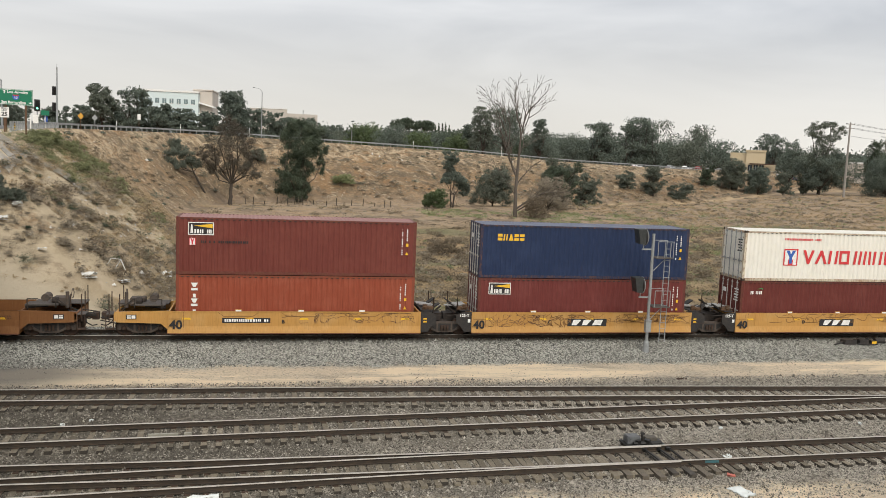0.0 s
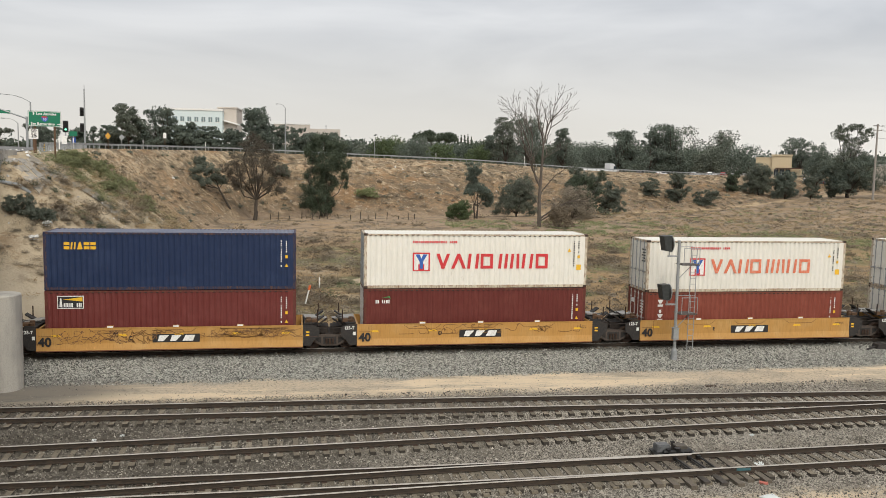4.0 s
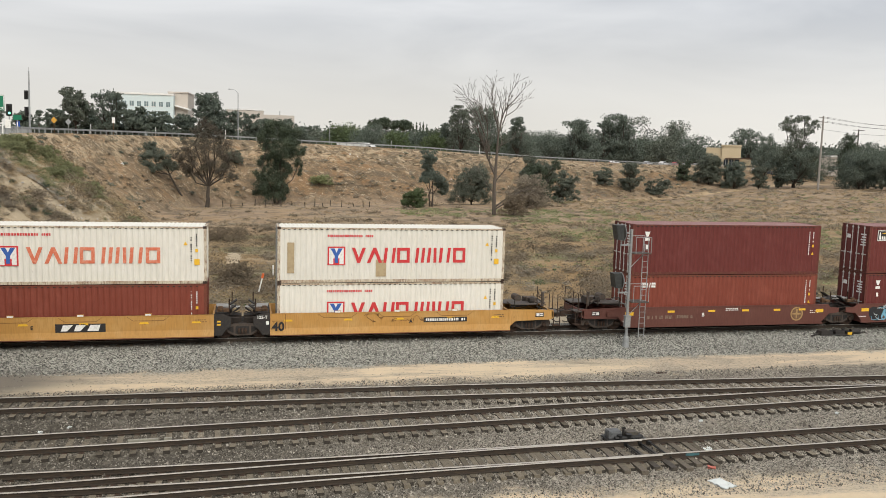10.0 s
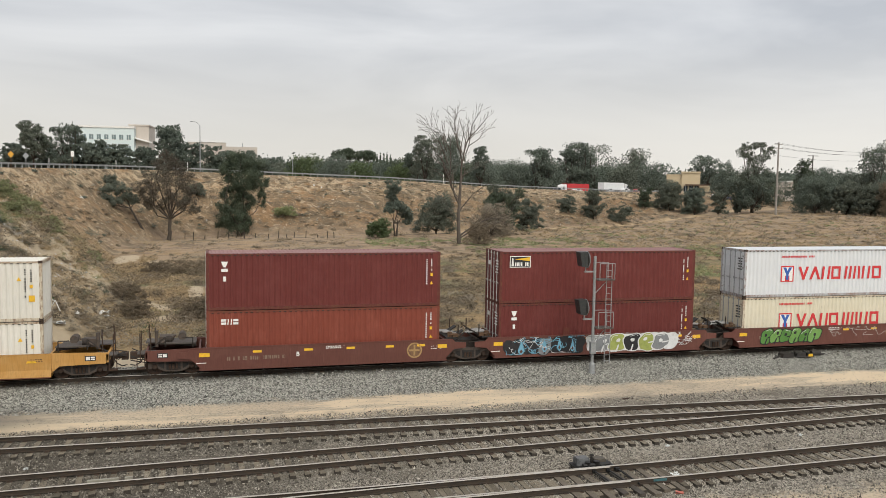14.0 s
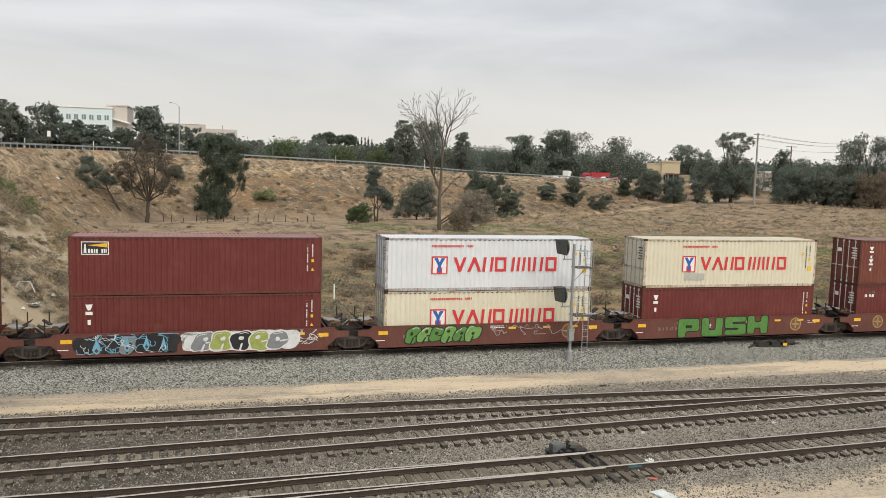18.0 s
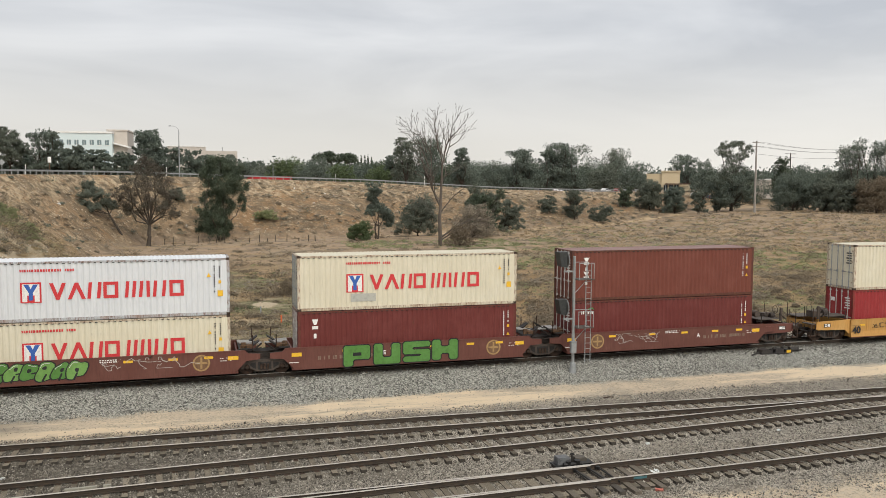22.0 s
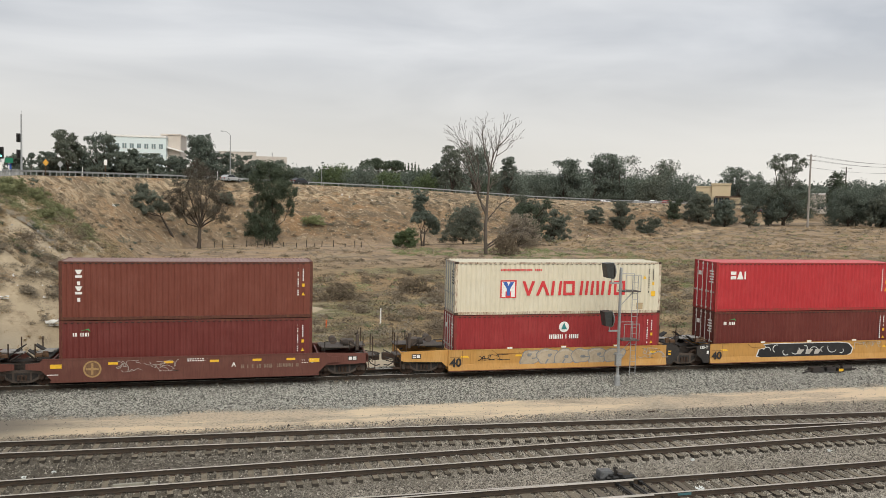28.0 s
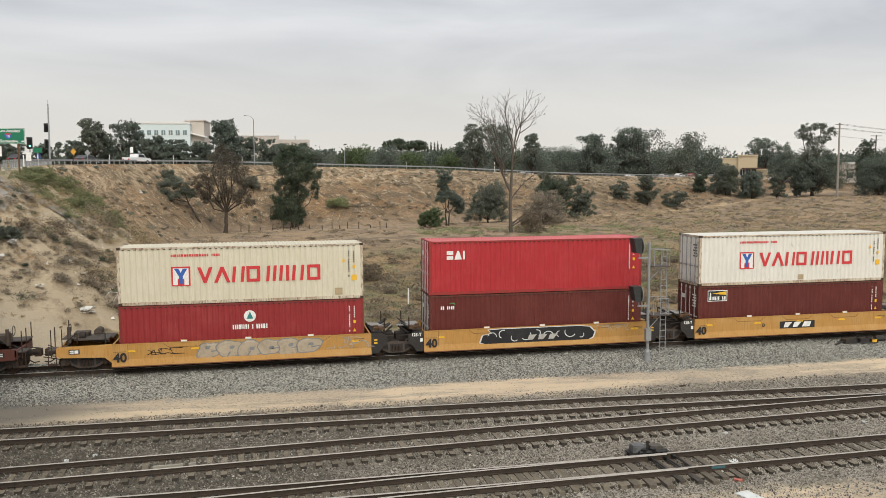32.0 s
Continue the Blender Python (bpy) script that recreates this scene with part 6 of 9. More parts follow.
def dead_tree(x, y, h):
    rg = np.random.RandomState(77)
    ob = empty("dead_tree", pose(x, y, float(ground_z(x, y)) - 0.2), label="tall bare dead tree with wide forked grey branches", category="tree")
    trunk = Form()
    trunk.tube((0, 0, 0), (-0.15, 0, h * 0.2), 0.34, 0.27, 9).tube((-0.15, 0, h * 0.2), (0.05, 0, h * 0.40), 0.27, 0.22, 9)
    trunk.tube((0.05, 0, h * 0.4), (0.25, 0, h * 0.58), 0.21, 0.15, 8)
    part("trunk", trunk, DEADWOOD, ob)
    for (p, d, length, rad, up) in (((-0.1, 0, h * 0.30), (-0.42, 0.1, 1), h * 0.42, 0.2, 0.035), ((-1.9, 0.2, h * 0.58), (-0.35, 0.0, 1), h * 0.36, 0.10, 0.03), ((-1.7, 0.2, h * 0.52), (0.10, 0.1, 1), h * 0.40, 0.10, 0.02),
                                    ((0.25, 0, h * 0.57), (0.02, 0, 1), h * 0.42, 0.16, 0.0), ((0.3, 0, h * 0.60), (0.55, 0, 1), h * 0.38, 0.16, 0.03), ((1.3, 0.1, h * 0.72), (1.0, 0.0, 0.75), h * 0.24, 0.08, 0.03),
                                    ((0.15, 0, h * 0.46), (0.55, 0.3, 1), h * 0.22, 0.09, 0.0), ((0.0, 0, h * 0.25), (0.75, -0.3, 0.9), h * 0.26, 0.10, -0.02), ((0.1, 0, h * 0.07), (0.62, 0.1, 0.75), h * 0.42, 0.15, -0.012),
                                    ((0.1, 0.1, h * 0.05), (0.9, 0.2, 0.62), h * 0.34, 0.12, -0.01), ((0.0, 0, h * 0.34), (-0.8, -0.2, 0.7), h * 0.16, 0.07, 0.02), ((-2.3, 0.2, h * 0.68), (-0.6, 0.2, 1), h * 0.27, 0.08, 0.02), ((0.3, 0, h * 0.66), (-0.25, 0.2, 1), h * 0.33, 0.09, 0.0),
                                    ((0.9, 0.1, h * 0.66), (0.35, -0.2, 1), h * 0.34, 0.10, 0.0), ((-1.0, 0.1, h * 0.46), (-0.15, 0.3, 1), h * 0.3, 0.09, 0.0), ((0.2, 0, h * 0.5), (0.9, 0.1, 0.6), h * 0.2, 0.08, 0.03), ((-0.2, 0, h * 0.16), (-0.5, 0.3, 0.9), h * 0.3, 0.08, 0.0)):
        f = Form()
        bough(f, p, d, length, rad, rg, up)
        part("branch", f, DEADWOOD, ob)
    return ob


tree("half-bare brown feathery tree at the foot of the bank", -7.1, 146.8, 15.4, 5.2, "brown", "open", 11, 0.2, 6000, (0.25, 0),
     lobes=[(-3.4, 0.5, 7.6, 1.9, 1.6), (-2.6, -1, 10.2, 1.8, 2.0), (-0.9, 0.8, 12.6, 1.7, 2.1), (1.2, 0, 12.9, 1.6, 2.0), (2.6, 1, 10.6, 1.9, 2.2), (3.9, 0, 8.2, 1.8, 1.9), (0.3, -1.2, 9.6, 2.4, 2.6), (2.8, -1, 6.2, 1.8, 1.4), (-4.6, 0, 9.0, 1.4, 1.2), (-2.0, 0.6, 6.0, 1.8, 1.3), (0.6, 0.5, 6.8, 2.2, 1.6), (4.4, 0.3, 5.6, 1.2, 1.1), (-0.4, 0, 14.4, 1.0, 1.2)], droop=0.2, fork=0.24)
tree("small grey-green tree leaning out from the bank", -11.4, 149.6, 8.6, 3.6, "grey", "open", 12, 0.26, 2300, (-1.9, 0),
     lobes=[(-5.6, 0, 6.0, 1.7, 1.2), (-4.2, 0.5, 7.1, 1.7, 1.1), (-2.6, 0, 6.3, 1.6, 1.3), (-6.6, -0.5, 5.0, 1.1, 0.9), (-1.4, 0.4, 5.2, 1.3, 1.0), (-4.4, -0.8, 5.0, 1.5, 0.9)], droop=0.5, fork=0.42)
tree("dense dark evergreen tree hanging to the ground", 4.9, 156.9, 16.4, 4.6, "deep", "dense", 13, 0.30, 7600,
     lobes=[(0.2, 0, 14.3, 2.4, 1.7), (2.2, 0.5, 13.0, 2.2, 2.0), (-1.6, 0, 12.0, 2.1, 2.0), (3.4, 0, 10.4, 1.6, 2.2), (1.0, -1, 10.4, 2.3, 2.4), (-1.3, 0.6, 8.4, 2.0, 2.2), (3.9, 0.2, 7.6, 0.8, 1.9), (0.9, 0, 6.6, 2.0, 2.2), (-2.6, 0, 5.2, 2.0, 2.0), (-0.6, -0.6, 3.6, 2.4, 2.2), (-2.7, 0.4, 2.6, 1.7, 1.5), (1.2, 0.3, 2.4, 1.4, 1.6)], droop=1.6, stems=2)
tree("slender dark tree in the dry field", 32.8, 151.5, 11.0, 2.9, "dark", "open", 14, 0.28, 2900,
     lobes=[(-0.6, 0, 9.6, 1.4, 1.3), (-1.0, 0.4, 7.4, 1.2, 1.6), (0.4, 0, 5.9, 1.6, 1.3), (1.9, 0, 4.9, 1.3, 1.2), (2.4, 0.3, 3.4, 0.9, 1.1), (-1.3, 0, 4.9, 0.9, 0.9)], droop=0.9, stems=2)
tree("low green bush beside a slender tree", 29.2, 149.2, 3.9, 2.9, "fresh", "round", 15, 0.26, 2000, name="bush")
tree("round grey-green bush in the field", 43.0, 160.5, 9.3, 4.6, "grey", "round", 16, 0.30, 3800, name="bush")
dead_tree(39.4, 132.3, 22.8)
tree("brown scrub at the foot of a dead tree", 42.2, 130.5, 4.2, 2.8, "scrub", "round", 18, 0.2, 1500, name="bush", droop=0.0)
tree("grey-green tree at the bank's foot", 62.0, 174, 11.2, 4.2, "grey", "dense", 19, 0.34, 3600)
tree("grey-green bush at the bank's foot", 66.5, 173, 7.5, 3.6, "grey", "dense", 20, 0.36, 2200, name="bush")
tree("grey scrub bush below a dead tree", 51.0, 150, 7.4, 4.6, "ash", "round", 36, 0.26, 3000, name="bush", droop=0.0)
tree("dark green bush behind a dead tree", 55.5, 156, 9.6, 3.4, "deep", "dense", 37, 0.30, 2600, name="bush")
tree("bush at the bank's foot", 91.7, 206, 5.0, 3.1, "grey", "dense", 21, 0.38, 1300, name="bush")
tree("small tree at the bank's foot", 97.7, 203, 8.2, 3.3, "grey", "dense", 22, 0.38, 2000)
tree("low bush at the bank's foot", 105.0, 204, 4.4, 3.6, "grey", "dense", 38, 0.38, 1300, name="bush")
tree("dark bush by the field", 128.0, 232, 6.8, 2.8, "deep", "dense", 23, 0.42, 1300, name="bush")
tree("broad dark tree by the field", 138.0, 233, 10.6, 5.0, "grey", "round", 24, 0.44, 3600)
tree("dark tree by the field", 145.1, 230.2, 9.6, 3.9, "dark", "round", 25, 0.44, 2600)
tree("small bush by the field", 150.0, 224.6, 7.4, 2.6, "grey", "dense", 26, 0.42, 1300, name="bush")
tree("tall eucalyptus with a flat crown over a dark thicket", 163.7, 227.2, 22.2, 6.6, "grey", "tall", 27, 0.40, 3000,
     lobes=[(-4.2, 0, 19.4, 2.6, 1.5), (-1.6, 0, 21.2, 2.3, 1.4), (2.0, 0, 21.6, 2.4, 1.5), (5.0, 0, 19.9, 2.4, 1.5), (-1.2, 1, 17.9, 2.6, 1.4), (2.8, -1, 17.4, 2.5, 1.4), (0.2, 0, 15.2, 2.9, 1.9),
            (-2.4, 0, 12.6, 2.8, 2.1), (2.6, 0, 12.9, 3.0, 2.1), (5.2, 0, 10.6, 2.2, 2.2), (-4.6, 0, 10.4, 2.3, 2.0), (0.4, -1, 10.0, 3.2, 2.4)], fork=0.36)
tree("dark thicket under a eucalyptus", 162.2, 224.6, 13.2, 7.6, "dark", "dense", 28, 0.40, 5200, name="bush")
tree("grey-green tree at a thicket's edge", 158.4, 227, 8.6, 2.6, "grey", "dense", 39, 0.46, 2200)
tree("dark tree at the field's edge", 178.1, 216.1, 13.4, 7.4, "dark", "round", 29, 0.40, 5000)
tree("dark tree at the field's edge", 182.1, 207.5, 11.0, 4.4, "grey", "round", 30, 0.46, 3800)
tree("dark tree at the field's edge", 182.9, 198.7, 10.8, 5.4, "grey", "round", 31, 0.46, 3800)
tree("dark tree at the field's edge", 184.1, 189.3, 11.8, 6.8, "scrub", "round", 32, 0.46, 3600)
tree("pale green bush on the bank", -3.0, 171, 3.0, 1.9, "grey", "round", 33, 0.25, 900, name="bush")
tree("pale green bush on the bank", 14.0, 169, 2.4, 2.6, "sage", "round", 34, 0.25, 900, name="bush")
for k, (x, y, h, r) in enumerate(((-5.7, 65.2, 1.7, 1.5), (-1.2, 64.6, 2.0, 1.6), (-5.6, 95.5, 1.7, 2.3), (-2.4, 93.5, 1.9, 2.4), (-6.9, 69.5, 1.8, 1.9), (9.0, 78, 1.8, 2.0), (17.5, 84, 1.8, 2.2))):
    tree("rounded dark brown scrub bush beside a sandy hollow", x, y, h, r, "scrub", "round", 300 + k, 0.13, 1300, name="bush", droop=0.0)
tree("grey bush high on the bank", -17.3, 157.3, 2.4, 1.6, "grey", "round", 35, 0.22, 700, name="bush")

# skyline trees beyond the roads: x, y, top height, radius, leaf, habit
SKYLINE = [(-48.8, 235.0, 18.5, 3.4, "dark", "dense"), (-42.4, 226.0, 23.4, 4.5, "grey", "open"), (-35.0, 227.0, 23.3, 5.2, "dark", "dense"), (-27.5, 223.0, 19.4, 3.6, "dark", "dense"), (-19.7, 219.0, 18.1, 5.0, "dark", "dense"),
           (-9.8, 210.0, 22.9, 4.6, "dark", "open"), (-6.5, 214.0, 19.0, 4.2, "dark", "dense"), (0.5, 230.0, 18.8, 3.6, "dark", "dense"), (7.7, 235.0, 18.2, 5.0, "dark", "dense"), (-58.0, 240.0, 17.5, 4.5, "dark", "dense"),
           (-68.0, 245.0, 18.5, 5.0, "dark", "dense"), (-75.0, 225.0, 17.0, 5.0, "grey", "dense"), (18.0, 330.0, 19.0, 6.0, "dark", "dense"), (-2.0, 330.0, 18.0, 8.0, "dark", "dense"), (-31.0, 232.0, 17.8, 4.2, "dark", "dense"),
           (-24.0, 236.0, 17.6, 4.4, "dark", "dense"), (-40.0, 238.0, 18.2, 4.2, "dark", "dense"), (-14.5, 226.0, 17.2, 4.2, "dark", "dense"), (-46.0, 232.0, 17.4, 3.6, "dark", "dense"), (35.1, 328.2, 21.6, 8.2, "fresh", "round"),
           (41.1, 297.3, 20.1, 6.9, "dark", "round"), (64.2, 415.2, 27.5, 7.3, "deep", "dome"), (76.1, 423.3, 27.4, 5.9, "deep", "dome"), (55.9, 325.3, 19.1, 6.9, "fresh", "round"), (64.5, 293.1, 17.7, 6.1, "fresh", "round"),
           (86.9, 390.5, 23.5, 5.3, "deep", "round"), (70.3, 291.7, 21.5, 3.4, "dark", "dense"), (63.7, 252.2, 24.3, 4.5, "grey", "open"), (70.9, 252.3, 25.4, 6.5, "dark", "open"), (92.7, 285.4, 23.2, 3.4, "dark", "open"),
           (96.9, 294.5, 19.3, 7.2, "dark", "round"), (116.3, 320.7, 21.5, 9.5, "dark", "round"), (126.2, 316.9, 25.4, 6.6, "dark", "dense"), (134.0, 316.0, 25.2, 6.9, "dark", "dense"), (149.1, 337.6, 26.0, 5.7, "dark", "dense"),
           (155.2, 337.3, 29.3, 6.8, "dark", "dense"), (163.3, 338.6, 29.9, 7.7, "dark", "dense"), (191.2, 374.0, 30.8, 11.9, "grey", "dense"), (184.1, 365.6, 22.4, 13.5, "dark", "round"), (224.3, 414.4, 28.4, 6.5, "dark", "open"),
           (201.6, 356.1, 22.9, 10.0, "dark", "round"), (223.2, 343.1, 25.0, 9.6, "dark", "open"), (184.7, 273.5, 20.7, 4.7, "dark", "round"), (187.7, 234.1, 20.2, 3.9, "deep", "dense"), (191.8, 230.8, 18.7, 5.5, "dark", "round"),
           (211.2, 240.5, 18.8, 5.3, "dark", "round"), (195.9, 213.9, 23.0, 6.9, "grey", "dense"), (194.3, 201.7, 24.3, 6.0, "dark", "dense"), (198.9, 197.1, 23.8, 7.4, "dark", "dense"), (129.8, 330.0, 21.0, 9.7, "dark", "round"),
           (157.8, 351.5, 22.2, 11.2, "dark", "round"), (76.0, 300.0, 18.5, 7.2, "dark", "round")]
fill = np.random.RandomState(9)
for k in range(58):
    an, ds = -0.30 + k * 0.0205 + fill.uniform(-0.008, 0.008), fill.uniform(345, 430)
    if 0.5 < an < 0.62:
        continue
    tall = 3.5 * float(smooth(-0.06, 0.0, an) * smooth(0.36, 0.26, an))
    tall += 3.5 * float(smooth(0.27, 0.31, an) * smooth(0.6, 0.5, an))
    SKYLINE.append((math.sin(an) * ds, math.cos(an) * ds, 9.8 + (fill.uniform(5.0, 8.5) + tall) * ds / 380, fill.uniform(7, 11), ("dark", "deep", "grey", "dark")[k % 4], "round"))
for i, (x, y, zt, r, leaf, habit) in enumerate(SKYLINE):
    zb = float(ground_z(x, y)) - 0.3
    tree("tree of the dark skyline beyond the road", x, y, zt - zb, r * 1.12, leaf, habit, 100 + i, 0.46 if y < 305 else 0.75, 1500 if y < 305 else 850, slim=0.36)


for k, (x, y, zt) in enumerate(((79.5, 412.5, 23.8), (81.1, 412.2, 24.7), (82.8, 411.9, 24.5), (84.4, 411.5, 25.1), (86.1, 411.2, 24.0), (77.8, 412.8, 23.4))):
    zb = float(ground_z(x, y)) - 0.3
    tree("slender dark cypress on the skyline", x, y, zt - zb, 0.9, "deep", "dense", 420 + k, 0.6, 420, slim=0.3, lobes=[(0, 0, (zt - zb) * q, 0.9 * (1.15 - q), (zt - zb) * 0.11) for q in (0.25, 0.4, 0.55, 0.7, 0.82, 0.9)])


def far_belt(seed):
    """The woods along the horizon."""
    rg = np.random.RandomState(seed)
    a = np.linspace(radians(-30), radians(62), 420)
    d = rg.uniform(480, 760, a.size)
    x, y = np.sin(a) * d, np.cos(a) * d
    h = (rg.uniform(6, 10, a.size) + 5 * smooth(-0.08, 0.0, a) * smooth(0.4, 0.28, a)) * d / 520 + 2
    cc = np.repeat(np.stack([x, y, 0 * h], -1), 4, axis=0)
    cc[:, 2] = 8 + np.repeat(h, 4) * rg.uniform(0.1, 0.85, cc.shape[0])
    v, f = leaf_cards(cc, 7.5, 30, 2.3, rg, 0.6)
    v[:, 2] = np.maximum(v[:, 2], 7.0)
    return sheet("far_woods", v, f, LEAF["dark"])


tagged(new("far_woods", far_belt(6)), "low dark belt of distant woods", "woods", kind="stuff")


def open_soil(x, y, rg):
    """Nothing grows on the worn path and in the sandy hollows."""
    free = trail_distance(x, y) > 0.55
    for hx, hy, rx, ry in HOLLOWS:
        free &= np.hypot((x - hx) / rx, (y - hy) / ry) > rg.uniform(0.85, 1.15, x.size)
    return free


def tufts(name, label, category, n, area, leaf, size, blades, seed, keep=None, flat=0.75, card=0.2, pull=1.0):
    """Low growth strewn over the ground: each tuft a small cloud of twigs and leaves on a rounded cushion."""
    rg = np.random.RandomState(seed)
    x, y = rg.uniform(area[0], area[1], n), area[2] + (area[3] - area[2]) * rg.rand(n) ** pull
    ok = np.ones(n, bool) if keep is None else keep(x, y, rg)
    ok &= open_soil(x, y, rg)
    x, y = x[ok], y[ok]
    z = ground_z(x, y)
    s = size * np.exp(rg.normal(size=x.size) * 0.45)
    k = np.repeat(np.arange(x.size), int(blades * 1.7))
    m = k.size
    d = rg.normal(size=(m, 3))
    d[:, 2] = np.abs(d[:, 2])
    d /= np.linalg.norm(d, axis=1)[:, None]
    p = np.stack([x[k], y[k], z[k]], -1) + d * (s[k] * (0.25 + 0.75 * rg.rand(m)))[:, None] * np.array([1, 1, flat])
    tone = rg.rand(x.size)[k]
    me = leaf_sheet(name, p, d * 0.6 + np.array([0, 0, 0.75]), card * 1.5, rg, 0.0, 0.16 if leaf == "straw" else 0.22, tone, LEAF[leaf])
    return tagged(new(name, me), label, category, kind="stuff")


def up_bank(x, y):
    d, t, w = crest_at(x, y)
    return 1 - d / w


def patchy(scale, limit, seed):
    return lambda x, y, rg: (waves(x, y, seed, 4, scale) + rg.normal(size=x.size) * 0.12 > limit) & (up_bank(x, y) < 0.93)


BANK = lambda lo, hi, size, limit, seed: (lambda x, y, rg: (up_bank(x, y) > lo) & (up_bank(x, y) < hi) & (waves(x, y, seed, 4, size) + rg.normal(size=x.size) * 0.15 > limit))
ZONE = lambda lo, hi, size, limit, seed: (lambda x, y, rg: (up_bank(x, y) > lo) & (up_bank(x, y) < hi) & (waves(x, y, seed, 4, size) + rg.normal(size=x.size) * 0.12 > limit))
tufts("dry_grass", "dry straw grass over the field and bank", "grass", 9000, (-34, 120, 51, 190), "straw", 0.36, 11, 1, patchy(14, -0.1, 21), 0.5, 0.12, 1.4)
tufts("dry_scrub", "brown dry scrub over the field", "scrub", 3000, (-12, 120, 54, 122), "scrub", 0.8, 34, 2, patchy(17, 0.0, 22), 0.5, 0.14, 1.2)
tufts("grey_scrub", "grey-brown low scrub over the field", "scrub", 3000, (-12, 150, 54, 150), "ash", 0.6, 44, 12, patchy(13, 0.10, 28), 0.5, 0.12, 1.2)
tufts("dark_scrub", "dark low bushes scattered over the field", "scrub", 1500, (-10, 190, 52, 225), "scrub", 0.95, 90, 13, patchy(9, 0.10, 29), 0.5, 0.14, 1.3)
tufts("green_weeds", "green weeds in the field", "weeds", 2200, (5, 120, 60, 118), "sage", 0.5, 30, 3, patchy(24, 0.16, 23), 0.5, 0.11, 1.2)
tufts("green_hollow_weeds", "broad patch of green weeds in a hollow of the field", "weeds", 1500, (38, 95, 84, 126), "sage", 0.62, 34, 41, patchy(18, 0.0, 42), 0.5, 0.13)
tufts("green_weed_patch", "patch of green weeds by the dead tree", "weeds", 900, (24, 66, 128, 146), "sage", 0.55, 30, 30, patchy(9, 0.02, 33), 0.5, 0.12)
tufts("far_dry_grass", "pale dry grass over the far field", "grass", 7000, (60, 185, 110, 222), "straw", 0.45, 16, 51, patchy(12, -0.2, 52), 0.55, 0.17, 1.6)
tufts("far_ash_scrub", "grey dead scrub over the far field", "scrub", 1300, (60, 185, 110, 222), "ash", 0.8, 60, 53, patchy(10, 0.02, 54), 0.55, 0.16, 1.4)
tufts("far_green_weeds", "green weeds over the far field", "weeds", 700, (60, 150, 110, 200), "sage", 0.55, 40, 55, patchy(16, 0.10, 56), 0.55, 0.15, 1.4)
tufts("bank_scrub", "dark scrub on the eroded bank", "scrub", 9500, (-34, 170, 90, 285), "scrub", 0.7, 40, 4, BANK(0.02, 0.94, 12, 0.02, 61), 0.5, 0.17)
tufts("bank_ash", "grey dead scrub on the eroded bank", "scrub", 5200, (-20, 170, 130, 285), "ash", 0.9, 50, 17, BANK(0.02, 0.85, 10, 0.06, 65), 0.5, 0.18)
tufts("bank_straw", "dry grass clinging to the eroded bank", "grass", 6500, (-34, 150, 54, 265), "straw", 0.45, 16, 14, BANK(0.02, 0.97, 9, -0.05, 62), 0.5, 0.12)
tufts("bank_bushes", "small dark green bushes on the bank", "bushes", 1100, (-34, 160, 75, 275), "grey", 0.85, 110, 5, BANK(0.04, 0.95, 20, -0.1, 63), 0.7, 0.15)
tufts("green_slope_weeds", "fresh green weeds along the bridge embankment", "weeds", 560, (-19.2, -14.4, 66.3, 82), "weed", 0.5, 70, 6, ZONE(0.3, 0.98, 6, -0.2, 31), 0.8, 0.068)
tufts("green_foot_weeds", "green weeds lower on the bridge embankment", "weeds", 460, (-19, -8, 70, 108), "weed", 0.42, 90, 32, ZONE(0.0, 0.6, 9, 0.10, 34), 0.7, 0.06)
tufts("pale_slope_grass", "pale dry grass on the bridge embankment", "grass", 4600, (-24, 4, 58, 116), "straw", 0.5, 34, 35, ZONE(-0.4, 0.92, 9, -0.25, 36), 0.6, 0.10)
UNDER = lambda lim, seed: (lambda x, y, rg: ((x + 15.4) * 0.797 - (y - 61.4) * 0.604 > 0.7 + 0.4 * rg.rand(x.size)) & (waves(x, y, seed, 4, 5) + rg.normal(size=x.size) * 0.2 > lim) & (up_bank(x, y) > 0))
tufts("brown_slope_scrub", "dense brown scrub below a worn path", "scrub", 430, (-17.5, -6.5, 55.2, 68), "scrub", 0.42, 130, 37, UNDER(-0.06, 66), 0.55, 0.045)
tufts("grey_slope_twigs", "grey dead twigs below a worn path", "scrub", 900, (-17.5, -6.5, 52.5, 69), "ash", 0.4, 110, 39, UNDER(-0.1, 67), 0.55, 0.045)
tufts("trackside_twigs", "grey-brown dead scrub behind the main track", "scrub", 900, (-30, 75, 53.5, 88), "ash", 0.8, 110, 40, patchy(10, 0.08, 38), 0.6, 0.09, 1.3)
tufts("grey_slope_scrub", "grey dead scrub on the bridge embankment", "scrub", 1100, (-27, -4, 52, 90), "ash", 0.45, 120, 16, BANK(0.0, 0.9, 10, 0.02, 64), 0.6, 0.05)
tufts("dark_slope_bushes", "small dark bushes on the bridge embankment", "bushes", 46, (-20, -6, 52, 76), "deep", 0.5, 300, 38, lambda x, y, rg: (up_bank(x, y) > 0.02) & (up_bank(x, y) < 0.85), 0.9, 0.055)
tufts("trackside_scrub", "dark brown scrub behind the main track", "scrub", 420, (-30, 75, 54.5, 80), "scrub", 1.15, 240, 7, patchy(9, 0.04, 25), 0.6, 0.10)
tufts("trackside_mounds", "rounded dark brown scrub mounds behind the main track", "scrub", 300, (-26, 56, 56, 100), "scrub", 1.5, 420, 71, patchy(8, 0.04, 72), 0.85, 0.09)
